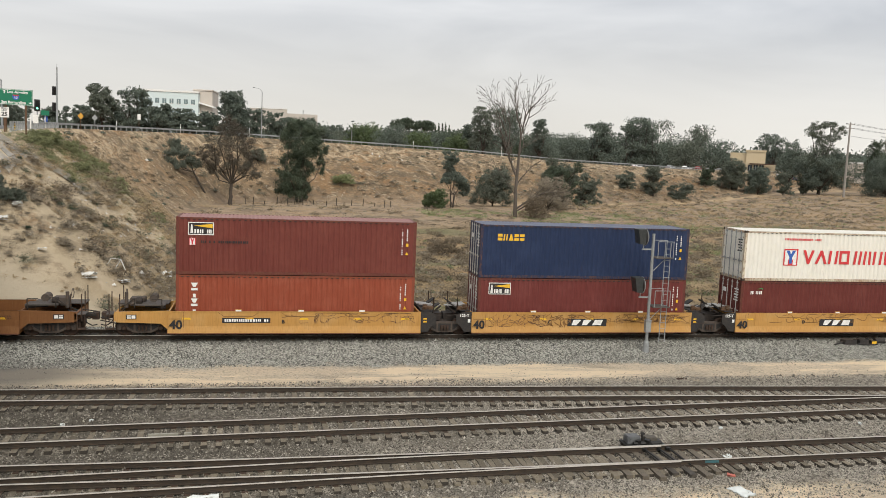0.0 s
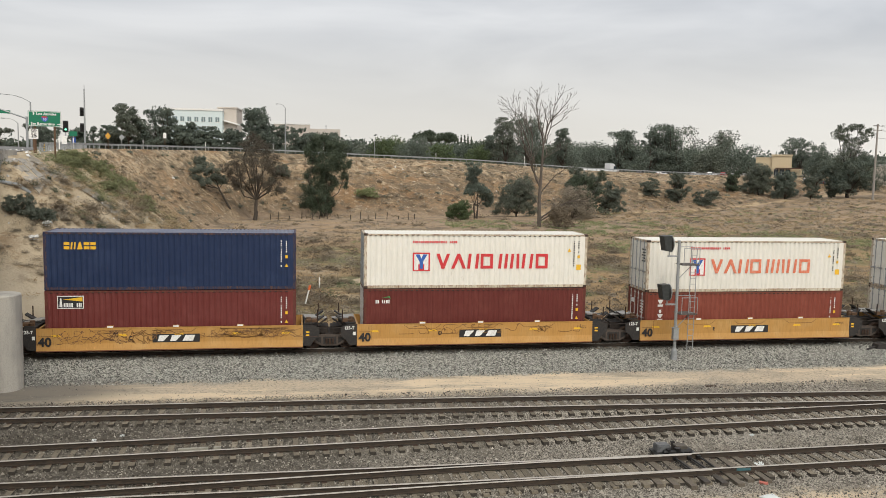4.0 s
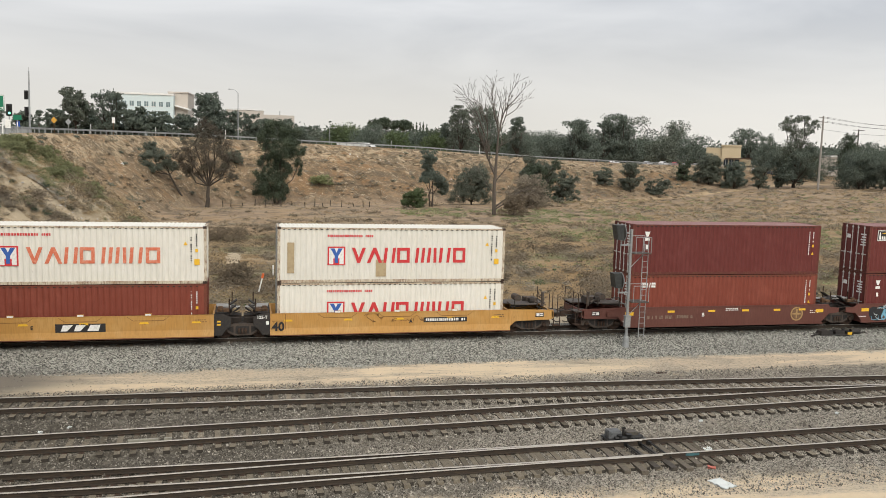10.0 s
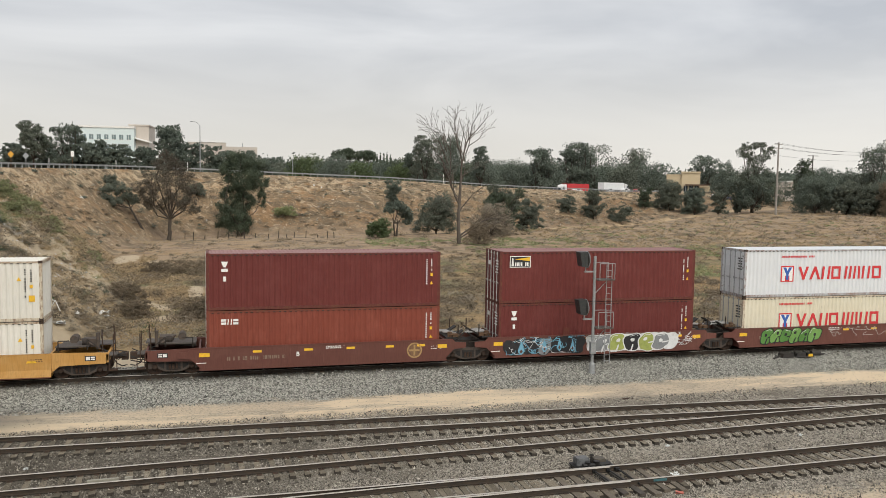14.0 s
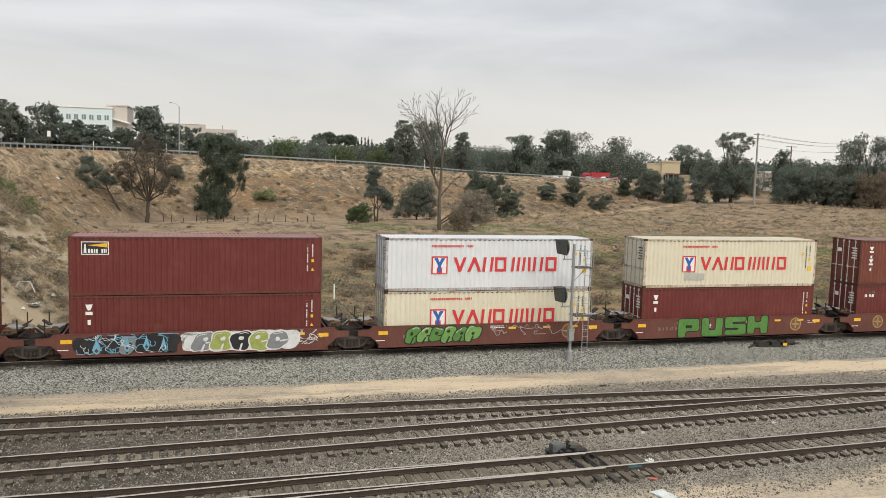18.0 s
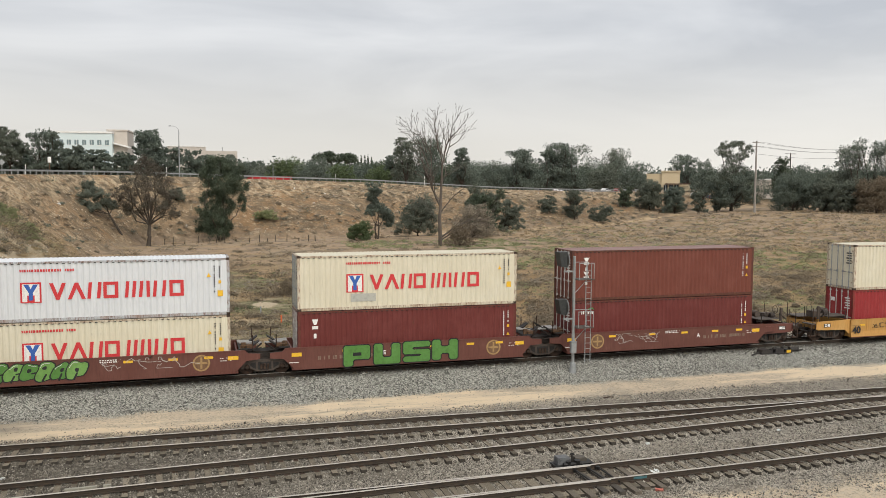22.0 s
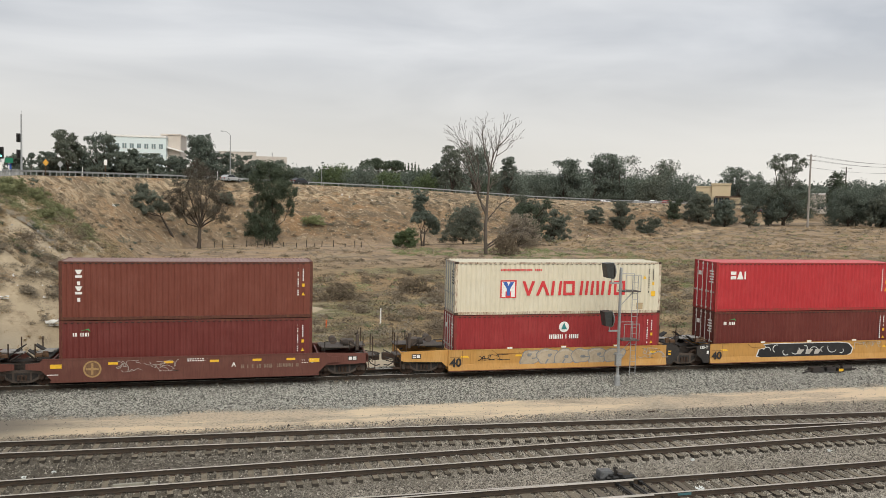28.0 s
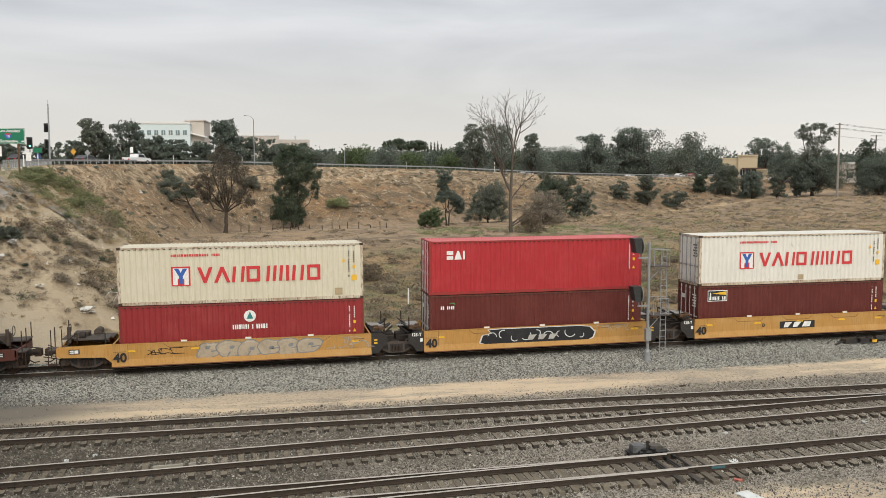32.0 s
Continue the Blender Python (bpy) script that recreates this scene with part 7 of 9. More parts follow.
tufts("trackside_ash_mounds", "rounded grey-brown dead scrub mounds behind the main track", "scrub", 140, (-26, 56, 55, 94), "ash", 1.2, 340, 73, patchy(8, 0.0, 74), 0.75, 0.08)
tufts("trackside_weeds", "green weeds behind the main track", "weeds", 300, (-25, 70, 52, 74), "fresh", 0.5, 60, 8, patchy(7, 0.14, 26), 0.8, 0.09)
drain = Form()
for i in range(9):
    a = i / 8
    x, y = -19.0 + 5.6 * a, 64.4 + 2.4 * a
    for d, up in ((-0.85, 0.03), (-0.3, -0.02), (0.3, -0.02), (0.85, 0.03)):
        drain.v.append((x + d * 0.39, y - d * 0.92, float(ground_z(x + d * 0.39, y - d * 0.92)) + up + 0.06))
    if i:
        drain.f += [(4 * i - 4 + k, 4 * i + k, 4 * i + k + 1, 4 * i - 3 + k) for k in range(3)]
tagged(part("drain_channel", drain, mat("dirt_filled_concrete", (0.27, 0.245, 0.205), 0.95, 0, (9, (0.16, 0.135, 0.10), 0.8), (1.1, (0.34, 0.285, 0.21), 0.9))), "broken concrete drain channel running down the slope", "drain channel")


paving = empty("slope_paving", label="cracked grey concrete paving on the slope under the bridge", category="slope paving", kind="structure")
PAVING = mat("dusty_grey_paving", (0.31, 0.295, 0.27), 0.95, 0, (5, (0.21, 0.195, 0.17), 0.8), (0.9, (0.42, 0.36, 0.275), 0.9), 0.004, 20, 0.3, 0.1)
prg = random.Random(8)
for i in range(4):
    for j in range(4):
        u0, u1, v0, v1 = i / 4 + 0.012, (i + 1) / 4 - 0.012, j / 4 + 0.012, (j + 1) / 4 - 0.012
        at_ = lambda u, v: (-19.3 + 2.6 * v + 0.7 * u * (1 - v), 59.8 + 7.2 * u - 1.2 * v + 0.4 * u * v)
        f, m = Form(), 4
        rows_ = [at_(u0 + (u1 - u0) * a / m, v0 + (v1 - v0) * b / m) for a in range(m + 1) for b in range(m + 1)]
        tilt = prg.uniform(0.015, 0.05)
        f.add([(px, py, float(ground_z(px, py)) + tilt) for px, py in rows_] + [(px, py, float(ground_z(px, py)) - 0.15) for px, py in rows_],
              [(a * (m + 1) + b, (a + 1) * (m + 1) + b, (a + 1) * (m + 1) + b + 1, a * (m + 1) + b + 1) for a in range(m) for b in range(m)] +
              [(b, b + 1, b + 26, b + 25) for b in range(m)] + [(20 + b + 1, 20 + b, 45 + b, 46 + b) for b in range(m)] + [(5 * a + 9, 5 * a + 4, 5 * a + 29, 5 * a + 34) for a in range(m)] + [(5 * a, 5 * a + 5, 5 * a + 30, 5 * a + 25) for a in range(m)])
        part("slab", f, PAVING, paving)
tagged(part("drain_pipe", [f for f in [Form()] for a, b in (((-20.4, 57.4, 8.3), (-18.9, 57.9, 8.15)), ((-18.9, 57.9, 8.15), (-17.9, 58.2, 7.95)), ((-17.9, 58.2, 7.95), (-17.2, 58.4, 7.4))) if f.tube(a, b, 0.13, seg=9)][0], GALV), "grey drain pipe bending down onto the slope", "pipe")
tree("dark green bush under the end of the bridge", -17.3, 56.4, 1.5, 1.2, "grey", "round", 361, 0.09, 2600, name="bush", droop=0.2)
tree("dark green bush under the end of the bridge", -16.0, 56.5, 1.0, 0.9, "grey", "round", 362, 0.09, 1800, name="bush", droop=0.2)
for k, (x, y, h, r) in enumerate(((-17.6, 68.6, 1.0, 1.3), (-17.9, 72.0, 1.2, 1.8), (-17.2, 75.0, 1.2, 2.0), (-17.0, 79.0, 1.2, 2.0), (-16.6, 83.5, 1.2, 2.0), (-15.2, 71.0, 0.8, 1.2), (-13.5, 76.0, 0.9, 1.4), (-15.6, 88.0, 1.1, 1.8), (-11.0, 82.0, 1.0, 1.6))):
    tree("soft green weeds growing over the slope", x, y, h, r, "weed", "round", 370 + k, 0.11, 2200, name="bush", droop=0.0)


def bedded_z(x, y):
    """Height of the gravel: the ground, or the packed bed inside a yard track."""
    z = ground_z(x, y)
    for line in TRACK_LINES[1:]:
        side = np.abs(y - np.interp(x, line[:, 0], line[:, 1], left=-99, right=-99))
        z = np.where(side < 1.05, np.maximum(z, YARD_TOP - 0.225), z)
    return z


def stones(name, label, n, area, size, material, seed, keep=None, sink=0.35):
    """Loose angular stones lying on the ground."""
    rg = np.random.RandomState(seed)
    x, y = rg.uniform(area[0], area[1], n), rg.uniform(area[2], area[3], n)
    if keep is not None:
        ok = keep(x, y, rg)
        x, y = x[ok], y[ok]
    k = x.size
    s = size * np.exp(rg.normal(size=k) * 0.35)
    unit = np.array([(1, 0, -0.3), (-0.5, 0.87, -0.3), (-0.5, -0.87, -0.3), (0, 0, 0.8)], float)
    v = unit[None] * (0.7 + 0.6 * rg.rand(k, 4, 1)) * s[:, None, None] + rg.normal(size=(k, 4, 3)) * s[:, None, None] * 0.22
    a = rg.rand(k) * 6.3
    c, sn = np.cos(a)[:, None], np.sin(a)[:, None]
    v = np.stack([v[..., 0] * c - v[..., 1] * sn, v[..., 0] * sn + v[..., 1] * c, v[..., 2]], -1)
    v += np.stack([x, y, bedded_z(x, y) + s * sink], -1)[:, None]
    f = np.array([(0, 1, 3), (1, 2, 3), (2, 0, 3)])
    f = (f[None] + 4 * np.arange(k)[:, None, None]).reshape(-1, 3)
    return tagged(new(name, sheet(name, v.reshape(-1, 3), f, material)), label, "stones", kind="stuff")


GREYSTONE = leafage("grey_ballast_stone", [(0.055, 0.055, 0.049), (0.20, 0.197, 0.177), (0.49, 0.485, 0.435)], 0.9)
YARDSTONE = leafage("brown_ballast_stone", [(0.055, 0.049, 0.042), (0.20, 0.18, 0.152), (0.47, 0.435, 0.375)], 0.9)
PALEROCK = leafage("pale_clods", [(0.24, 0.175, 0.11), (0.40, 0.315, 0.215), (0.58, 0.50, 0.385)], 0.95)
# stone tones for the painted shade and grime under the train
SHADEGRIME = leafage("shade_and_grime_stone", [(0.03, 0.028, 0.025), (0.085, 0.08, 0.07), (0.21, 0.20, 0.175)], 0.9)
stones("main_ballast", "loose grey ballast stones along the main track", 52000, (-22, 58, 39.4, 47.0), 0.036, GREYSTONE, 41, lambda x, y, rg: np.abs(y - 44.3) + rg.normal(size=x.size) * 0.3 > 1.35)
stones("dusty_ballast", "ballast stones coloured dark for shade and grime under the train", 20000, (-22, 58, 41.6, 47.0), 0.036, SHADEGRIME, 46, lambda x, y, rg: np.abs(y - 44.3) + rg.normal(size=x.size) * 0.3 < 1.6)
stones("yard_ballast", "loose brown-grey ballast stones in the yard", 120000, (-15, 42, 22.5, 36.9), 0.027, YARDSTONE, 42, lambda x, y, rg: (np.abs(waves(x, y, 51, 4, 5)) < 0.34 + 0.1 * rg.rand(x.size)) & (rg.rand(x.size) < smooth(-8, 12, x) + 0.12))
# darker stones grow more frequent towards the bridge, like the ground colour
DARKSTONE = leafage("darker_ballast_stone", [(0.035, 0.031, 0.027), (0.125, 0.112, 0.094), (0.32, 0.295, 0.25)], 0.9)
stones("stained_ballast", "darker ballast stones towards the bridge end of the yard", 52000, (-15, 13, 22.5, 36.9), 0.027, DARKSTONE, 50, lambda x, y, rg: rg.rand(x.size) > smooth(-8, 12, x))
stones("dirt_pebbles", "pebbles on the dirt strip", 15000, (-18, 50, 36.0, 40), 0.019, YARDSTONE, 43, lambda x, y, rg: rg.rand(x.size) < 0.25 + 0.75 * smooth(0.8, 1.9, np.abs(y - 38.0)))
stones("bank_clods", "pale clods and stones on the bank", 16000, (-34, 150, 105, 270), 0.10, PALEROCK, 44, lambda x, y, rg: (up_bank(x, y) > 0.03) & (up_bank(x, y) < 0.97))
stones("crest_rubble", "pale rubble along the top of the bank", 90000, (-34, 150, 110, 270), 0.105, PALEROCK, 45, lambda x, y, rg: (up_bank(x, y) > 0.62) & (up_bank(x, y) < 0.96) & (waves(x, y, 52, 4, 7) + rg.normal(size=x.size) * 0.25 > 0.05))

# ---- roads, bridge and rails on the embankment ----
ASPHALT = mat("worn_asphalt", (0.16, 0.155, 0.15), 0.9, 0, (30, (0.10, 0.10, 0.098), 0.6), (0.5, (0.22, 0.215, 0.205), 0.6))


def crest_line(inset, i0=2, i1=12, step=1.0):
    """Points along the crest, set in towards the road."""
    k = CREST[i0:i1 + 1, :3]
    s = np.concatenate([[0], np.cumsum(np.hypot(*np.diff(k[:, :2], axis=0).T))])
    q = np.arange(0, s[-1], step)
    p = np.stack([np.interp(q, s, k[:, j]) for j in range(3)], -1)
    for _ in range(int(12 / step)):
        p[1:-1] = (p[:-2] + 2 * p[1:-1] + p[2:]) / 4
    d = np.gradient(p[:, :2], axis=0)
    d /= np.linalg.norm(d, axis=1)[:, None]
    p[:, 0] -= d[:, 1] * inset
    p[:, 1] += d[:, 0] * inset
    return p


def ribbon(name, label, inner, outer, lift, material):
    a, b = crest_line(inner, step=3.0), crest_line(outer, step=3.0)
    f = Form()
    n = len(a)
    f.add([(p[0], p[1], p[2] + lift) for p in a] + [(p[0], p[1], p[2] + lift) for p in b], [(i, i + 1, n + i + 1, n + i) for i in range(n - 1)])
    return tagged(part(name, f, material), label, "road", kind="structure")


ribbon("road", "worn grey asphalt road on the embankment", 3.0, 25.0, 0.05, ASPHALT)

RAIL_LINE = crest_line(1.3, 2, 11, 2.0)
guard = empty("guard_rail", label="galvanised steel guard rail on posts along the road", category="guard rail", kind="structure")
post_mesh = Form().box(-0.07, 0.07, -0.07, 0.07, -0.2, 0.78).mesh("post", GALV)
beam = Form()
for i, p in enumerate(RAIL_LINE):
    zz = p[2] + 0.02
    part("post", post_mesh, GALV, guard, at=pose(p[0], p[1], zz))
    if i:
        o = RAIL_LINE[i - 1]
        for za, zb, off in ((0.50, 0.62, 0.0), (0.66, 0.78, 0.0), (0.61, 0.67, 0.03)):
            beam.add([(o[0], o[1] - 0.1 + off, o[2] + za), (p[0], p[1] - 0.1 + off, p[2] + za), (p[0], p[1] - 0.1 + off, p[2] + zb), (o[0], o[1] - 0.1 + off, o[2] + zb)], [(0, 1, 2, 3)])
part("beam", beam, GALV, guard, "long corrugated steel beam")

bridge = empty("bridge", label="concrete road bridge crossing the tracks on piers", category="bridge", kind="structure")
DECK = [(-2.8, -40, 8.0), (-19.3, 60.2, 8.95)]


def deck_box(f, off0, off1, z0, z1):
    (ax, ay, az), (bx, by, bz) = DECK
    f.add([(ax + off0, ay, az + z0), (ax + off1, ay, az + z0), (bx + off1, by, bz + z0), (bx + off0, by, bz + z0), (ax + off0, ay, az + z1), (ax + off1, ay, az + z1), (bx + off1, by, bz + z1), (bx + off0, by, bz + z1)],
          [(0, 3, 2, 1), (4, 5, 6, 7), (0, 1, 5, 4), (1, 2, 6, 5), (2, 3, 7, 6), (3, 0, 4, 7)])
    return f


part("deck", deck_box(Form(), -16, 0, -1.3, 0.0), CONC, bridge)
part("barrier", deck_box(deck_box(Form(), -0.35, -0.05, 0.0, 1.25), -0.45, 0.02, 1.05, 1.3), CONC, bridge, "concrete parapet")
part("barrier", deck_box(Form(), -16, -15.7, 0.0, 1.2), CONC, bridge)
part("abutment", Form().box(-36, -19.2, 59.4, 60.6, 3.0, 9.9).box(-20.3, -19.5, 59.2, 63.5, 6.0, 10.2), CONC, bridge, "stained concrete abutment wall")
pier = Form()
cx, cy, rr, top = -12.95, 39.3, 0.82, 3.72
outline = [(cx + rr * math.cos(a), cy + rr * math.sin(a)) for a in np.linspace(-math.pi / 2, math.pi / 2, 13)] + [(-30, cy + rr), (-30, cy - rr)]
k = len(outline)
bev = [(cx + (px - cx) * (0.95 if px > cx else 1), cy + (py - cy) * 0.95) for px, py in outline]
pier.add([(px, py, -0.8) for px, py in outline] + [(px, py, top - 0.05) for px, py in outline] + [(px, py, top) for px, py in bev],
         [(i, (i + 1) % k, k + (i + 1) % k, k + i) for i in range(k)] + [(k + i, k + (i + 1) % k, 2 * k + (i + 1) % k, 2 * k + i) for i in range(k)] + [tuple(range(2 * k, 3 * k))])
part("pier", pier, CONC, bridge, "rounded concrete pier wall")
for x in (-18.5, -26.5):
    part("column", Form().lathe([(0.6, 3.7), (0.6, 7.8)], 16, "Z", (x, cy, 0)), CONC, bridge)

# ---- signs and lamps by the road ----
GREENSIGN = mat("green_sign_sheeting", (0.006, 0.16, 0.085), 0.5, 0, (4, (0.01, 0.13, 0.075), 0.4))
WOODPOST = mat("brown_wooden_post", (0.13, 0.075, 0.045), 0.85, 0, (8, (0.07, 0.04, 0.025), 0.7, (3, 3, 0.4)))
AMBER = mat("amber_sign_sheeting", (0.62, 0.33, 0.05), 0.6, 0, (3, (0.4, 0.2, 0.03), 0.5))
SIGNBLUE = mat("shield_blue", (0.03, 0.10, 0.42), 0.5)
SIGNRED = mat("shield_red", (0.5, 0.03, 0.04), 0.5)


def facing(x, y, z):
    """The pose of a board at x, y, z whose face looks back along the tracks' viewpoint."""
    return pose(x, y, z, 0, 0, math.degrees(math.atan2(-x, y)))


gs = empty("road_sign", facing(-19.26, 69.5, 9.83), label="green highway direction sign with white lettering on wooden posts", category="road sign")
part("board", Form().box(-1.16, 1.16, -0.02, 0.02, 2.28, 3.45), GREENSIGN, gs, "green panel")
part("border", [f for f in [Form()] for q in ((-1.13, 1.13, 3.39, 3.42), (-1.13, 1.13, 2.31, 2.34), (-1.13, -1.10, 2.34, 3.39), (1.10, 1.13, 2.34, 3.39)) if f.box(q[0], q[1], -0.026, -0.021, q[2], q[3])][0], WHITE, gs)
part("lettering", words("Los Angeles", 0.29, WHITE, 0.006), WHITE, gs, at=pose(0.12, -0.026, 3.24))
part("lettering", words("San Bernardino", 0.27, WHITE, 0.006), WHITE, gs, at=pose(-0.14, -0.026, 2.47))
part("arrow", shape(Form(), [(-0.80, 3.12), (-0.74, 3.12), (-0.74, 3.26), (-0.67, 3.26), (-0.77, 3.37), (-0.87, 3.26), (-0.80, 3.26)], -0.027), WHITE, gs)
part("arrow", shape(Form(), [(0.88, 2.44), (1.0, 2.44), (1.0, 2.38), (1.09, 2.47), (1.0, 2.56), (1.0, 2.50), (0.88, 2.50)], -0.027), WHITE, gs)
sh = part("shield", shape(Form(), [(0.0, 2.63), (0.2, 2.76), (0.24, 2.94), (0.18, 3.05), (-0.18, 3.05), (-0.24, 2.94), (-0.2, 2.76)], -0.026), SIGNBLUE, gs)
part("shield_band", shape(Form(), [(-0.2, 2.96), (0.2, 2.96), (0.18, 3.05), (-0.18, 3.05)], -0.030), SIGNRED, sh)
part("shield_number", words("10", 0.24, WHITE, 0.006), WHITE, sh, at=pose(0, -0.030, 2.82))
for x in (-0.68, 0.68):
    part("post", Form().box(x - 0.07, x + 0.07, 0.03, 0.16, -0.8, 2.6), WOODPOST, gs)
sp = empty("speed_sign", facing(-19.76, 68.4, 9.7), label="white speed limit sign on a wooden post", category="road sign")
part("board", Form().box(-0.31, 0.31, -0.012, 0.012, 1.42, 2.18), WHITE, sp)
part("number", words("25", 0.40, DARK, 0.012), DARK, sp, at=pose(0, -0.016, 1.66))
part("lettering", words("SPEED", 0.15, DARK, 0.003), DARK, sp, at=pose(0, -0.016, 2.08))
part("lettering", words("LIMIT", 0.15, DARK, 0.003), DARK, sp, at=pose(0, -0.016, 1.94))
part("post", Form().box(-0.06, 0.06, 0.014, 0.12, -0.8, 2.2), WOODPOST, sp)

SIGNALGREEN = bpy.data.materials.new("lit_green_lens")
SIGNALGREEN.use_nodes = True
SIGNALGREEN.node_tree.nodes["Principled BSDF"].inputs["Emission Color"].default_value = (0.1, 1.0, 0.55, 1)
SIGNALGREEN.node_tree.nodes["Principled BSDF"].inputs["Emission Strength"].default_value = 2.0


def signal_head(parent, x, y, z, s=1.0, lit=None):
    hd = part("signal_head", Form().box(x - 0.17 * s, x + 0.17 * s, y - 0.12, y + 0.12, z - 0.53 * s, z + 0.53 * s), DARK, parent, "black three-lens signal head")
    part("backplate", Form().box(x - 0.3 * s, x + 0.3 * s, y + 0.1, y + 0.13, z - 0.66 * s, z + 0.66 * s), DARK, hd)
    for i in range(3):
        on = lit == i
        part("lens", Form().lathe([(0.0, -0.02), (0.11 * s, 0.0)], 10, "Y", (x, y - 0.125, z + (1 - i) * 0.34 * s)), SIGNALGREEN if on else BLACK, hd)
        part("visor", Form().lathe([(0.13 * s, -0.16), (0.13 * s, 0.0)], 10, "Y", (x, y - 0.125, z + (1 - i) * 0.34 * s)), DARK, hd)


tp = empty("traffic_signal", facing(-32.02, 136.4, 11.2), label="tall galvanised pole with two traffic signal heads", category="traffic signal")
part("pole", Form().tube((0, 0, -0.5), (0.05, 0, 9.0), 0.16, 0.10, 10).tube((0.05, 0, 9.0), (0.05, 0, 9.6), 0.03, 0.02, 6), GALV, tp)
signal_head(tp, -0.35, 0, 5.5)
signal_head(tp, -0.35, 0, 3.1)
tq = empty("traffic_signal", facing(-25.99, 101.9, 10.4), label="traffic signal on a pole showing green", category="traffic signal")
part("pole", Form().tube((0, 0.2, -0.5), (0, 0.2, 3.4), 0.07, 0.06, 8), GALV, tq)
signal_head(tq, 0, 0, 2.85, 1.0, 2)


def board_on_post(label, x, y, zb, w, h, zc, material, kind="rect", post=GALV):
    ob = empty("roadside_sign", facing(x, y, zb), label=label, category="road sign")
    if kind == "diamond":
        part("board", shape(Form(), [(0, zc - h / 2), (w / 2, zc), (0, zc + h / 2), (-w / 2, zc)], -0.02, 0.02), material, ob)
    else:
        part("board", Form().box(-w / 2, w / 2, -0.02, 0.0, zc - h / 2, zc + h / 2), material, ob)
    part("post", Form().box(-0.05, 0.05, 0.005, 0.1, -0.6, zc + h * 0.4), post, ob)
    return ob


board_on_post("amber diamond warning sign on a wooden post", -28.41, 135.2, 11.0, 0.85, 1.05, 2.1, AMBER, "diamond", WOODPOST)
board_on_post("grey back of a diamond sign on a post", -27.94, 143, 11.1, 0.9, 1.05, 2.0, GALV, "diamond")
board_on_post("blank white panel on a short post", -22.43, 87.3, 10.3, 0.46, 0.8, 1.15, WHITE)
board_on_post("white sign on a brown post", -23.60, 159, 11.3, 0.55, 1.0, 2.7, WHITE, post=WOODPOST)
board_on_post("green route sign beside the road", -27.62, 111.8, 10.5, 0.9, 0.6, 2.2, GREENSIGN)
board_on_post("blue route marker beside the road", -27.63, 112.1, 10.5, 0.4, 0.7, 1.45, SIGNBLUE)
ch = board_on_post("yellow and black striped marker board", -21.09, 75.2, 9.85, 0.36, 0.6, 0.75, YELLOW)
for i in range(3):
    part("stripe", shape(Form(), [(-0.18, 0.45 + i * 0.2), (0.18, 0.56 + i * 0.2), (0.18, 0.66 + i * 0.2), (-0.18, 0.55 + i * 0.2)] if i < 2 else [(-0.18, 0.86), (0.18, 0.97), (0.18, 1.05), (-0.18, 0.96)], -0.026), DARK, ch)
for x, y, z, h in ((-21.5, 82, 10.2, 1.2), (-27.2, 110, 10.8, 1.3), (-25.5, 148, 11.2, 1.6), (-17.5, 169, 11.5, 1.7), (6, 191.5, 11.2, 1.8), (34, 205, 10.7, 1.8), (60, 217, 9.8, 2.6), (-5, 184, 11.4, 2.0)):
    mp = empty("marker_post", pose(x, y, float(ground_z(x, y))), label="slim pale marker post beside the guard rail", category="marker post", group="marker posts")
    part("shaft", Form().box(-0.05, 0.05, -0.02, 0.02, -0.4, h), WHITE, mp)


def street_lamp(x, y, z, h, reach, seed):
    ob = empty("street_lamp", facing(x, y, z), label="tall galvanised street lamp with a curved arm", category="street lamp", group="street lamps")
    part("pole", Form().tube((0, 0, -0.5), (0, 0, h - 0.8), 0.12, 0.08, 8), GALV, ob)
    pts = [(0, 0, h - 0.8), (reach * 0.3, 0, h - 0.3), (reach * 0.65, 0, h - 0.05), (reach, 0, h)]
    part("arm", [f for f in [Form()] for a, b in zip(pts[:-1], pts[1:]) if f.tube(a, b, 0.05, 0.045, 6)][0], GALV, ob)
    part("lantern", Form().box(*sorted((reach, reach * 1.35)), -0.16, 0.16, h - 0.1, h + 0.08), GALV, ob)


street_lamp(-2.5, 189, 11.2, 11.1, -1.5, 1)
street_lamp(-30.80, 105.8, 10.6, 6.3, -3.0, 2)
street_lamp(-49.62, 163, 10.9, 5.6, -2.0, 3)
street_lamp(24, 262, 10.5, 7.0, 1.2, 4)
arm = empty("mast_arm_signal", facing(-29.78, 100.8, 10.5), label="signal mast arm with a green street name board", category="traffic signal")
part("pole", Form().tube((0, 0, -0.5), (0, 0, 3.7), 0.14, 0.12, 8), GALV, arm)
part("arm", Form().tube((0, 0, 3.5), (-5.5, 0, 5.4), 0.10, 0.07, 8), GALV, arm)
part("name_board", Form().box(-2.9, -1.6, -0.04, 0.0, 3.95, 4.3), GREENSIGN, arm)
signal_head(arm, -4.2, -0.1, 4.2)

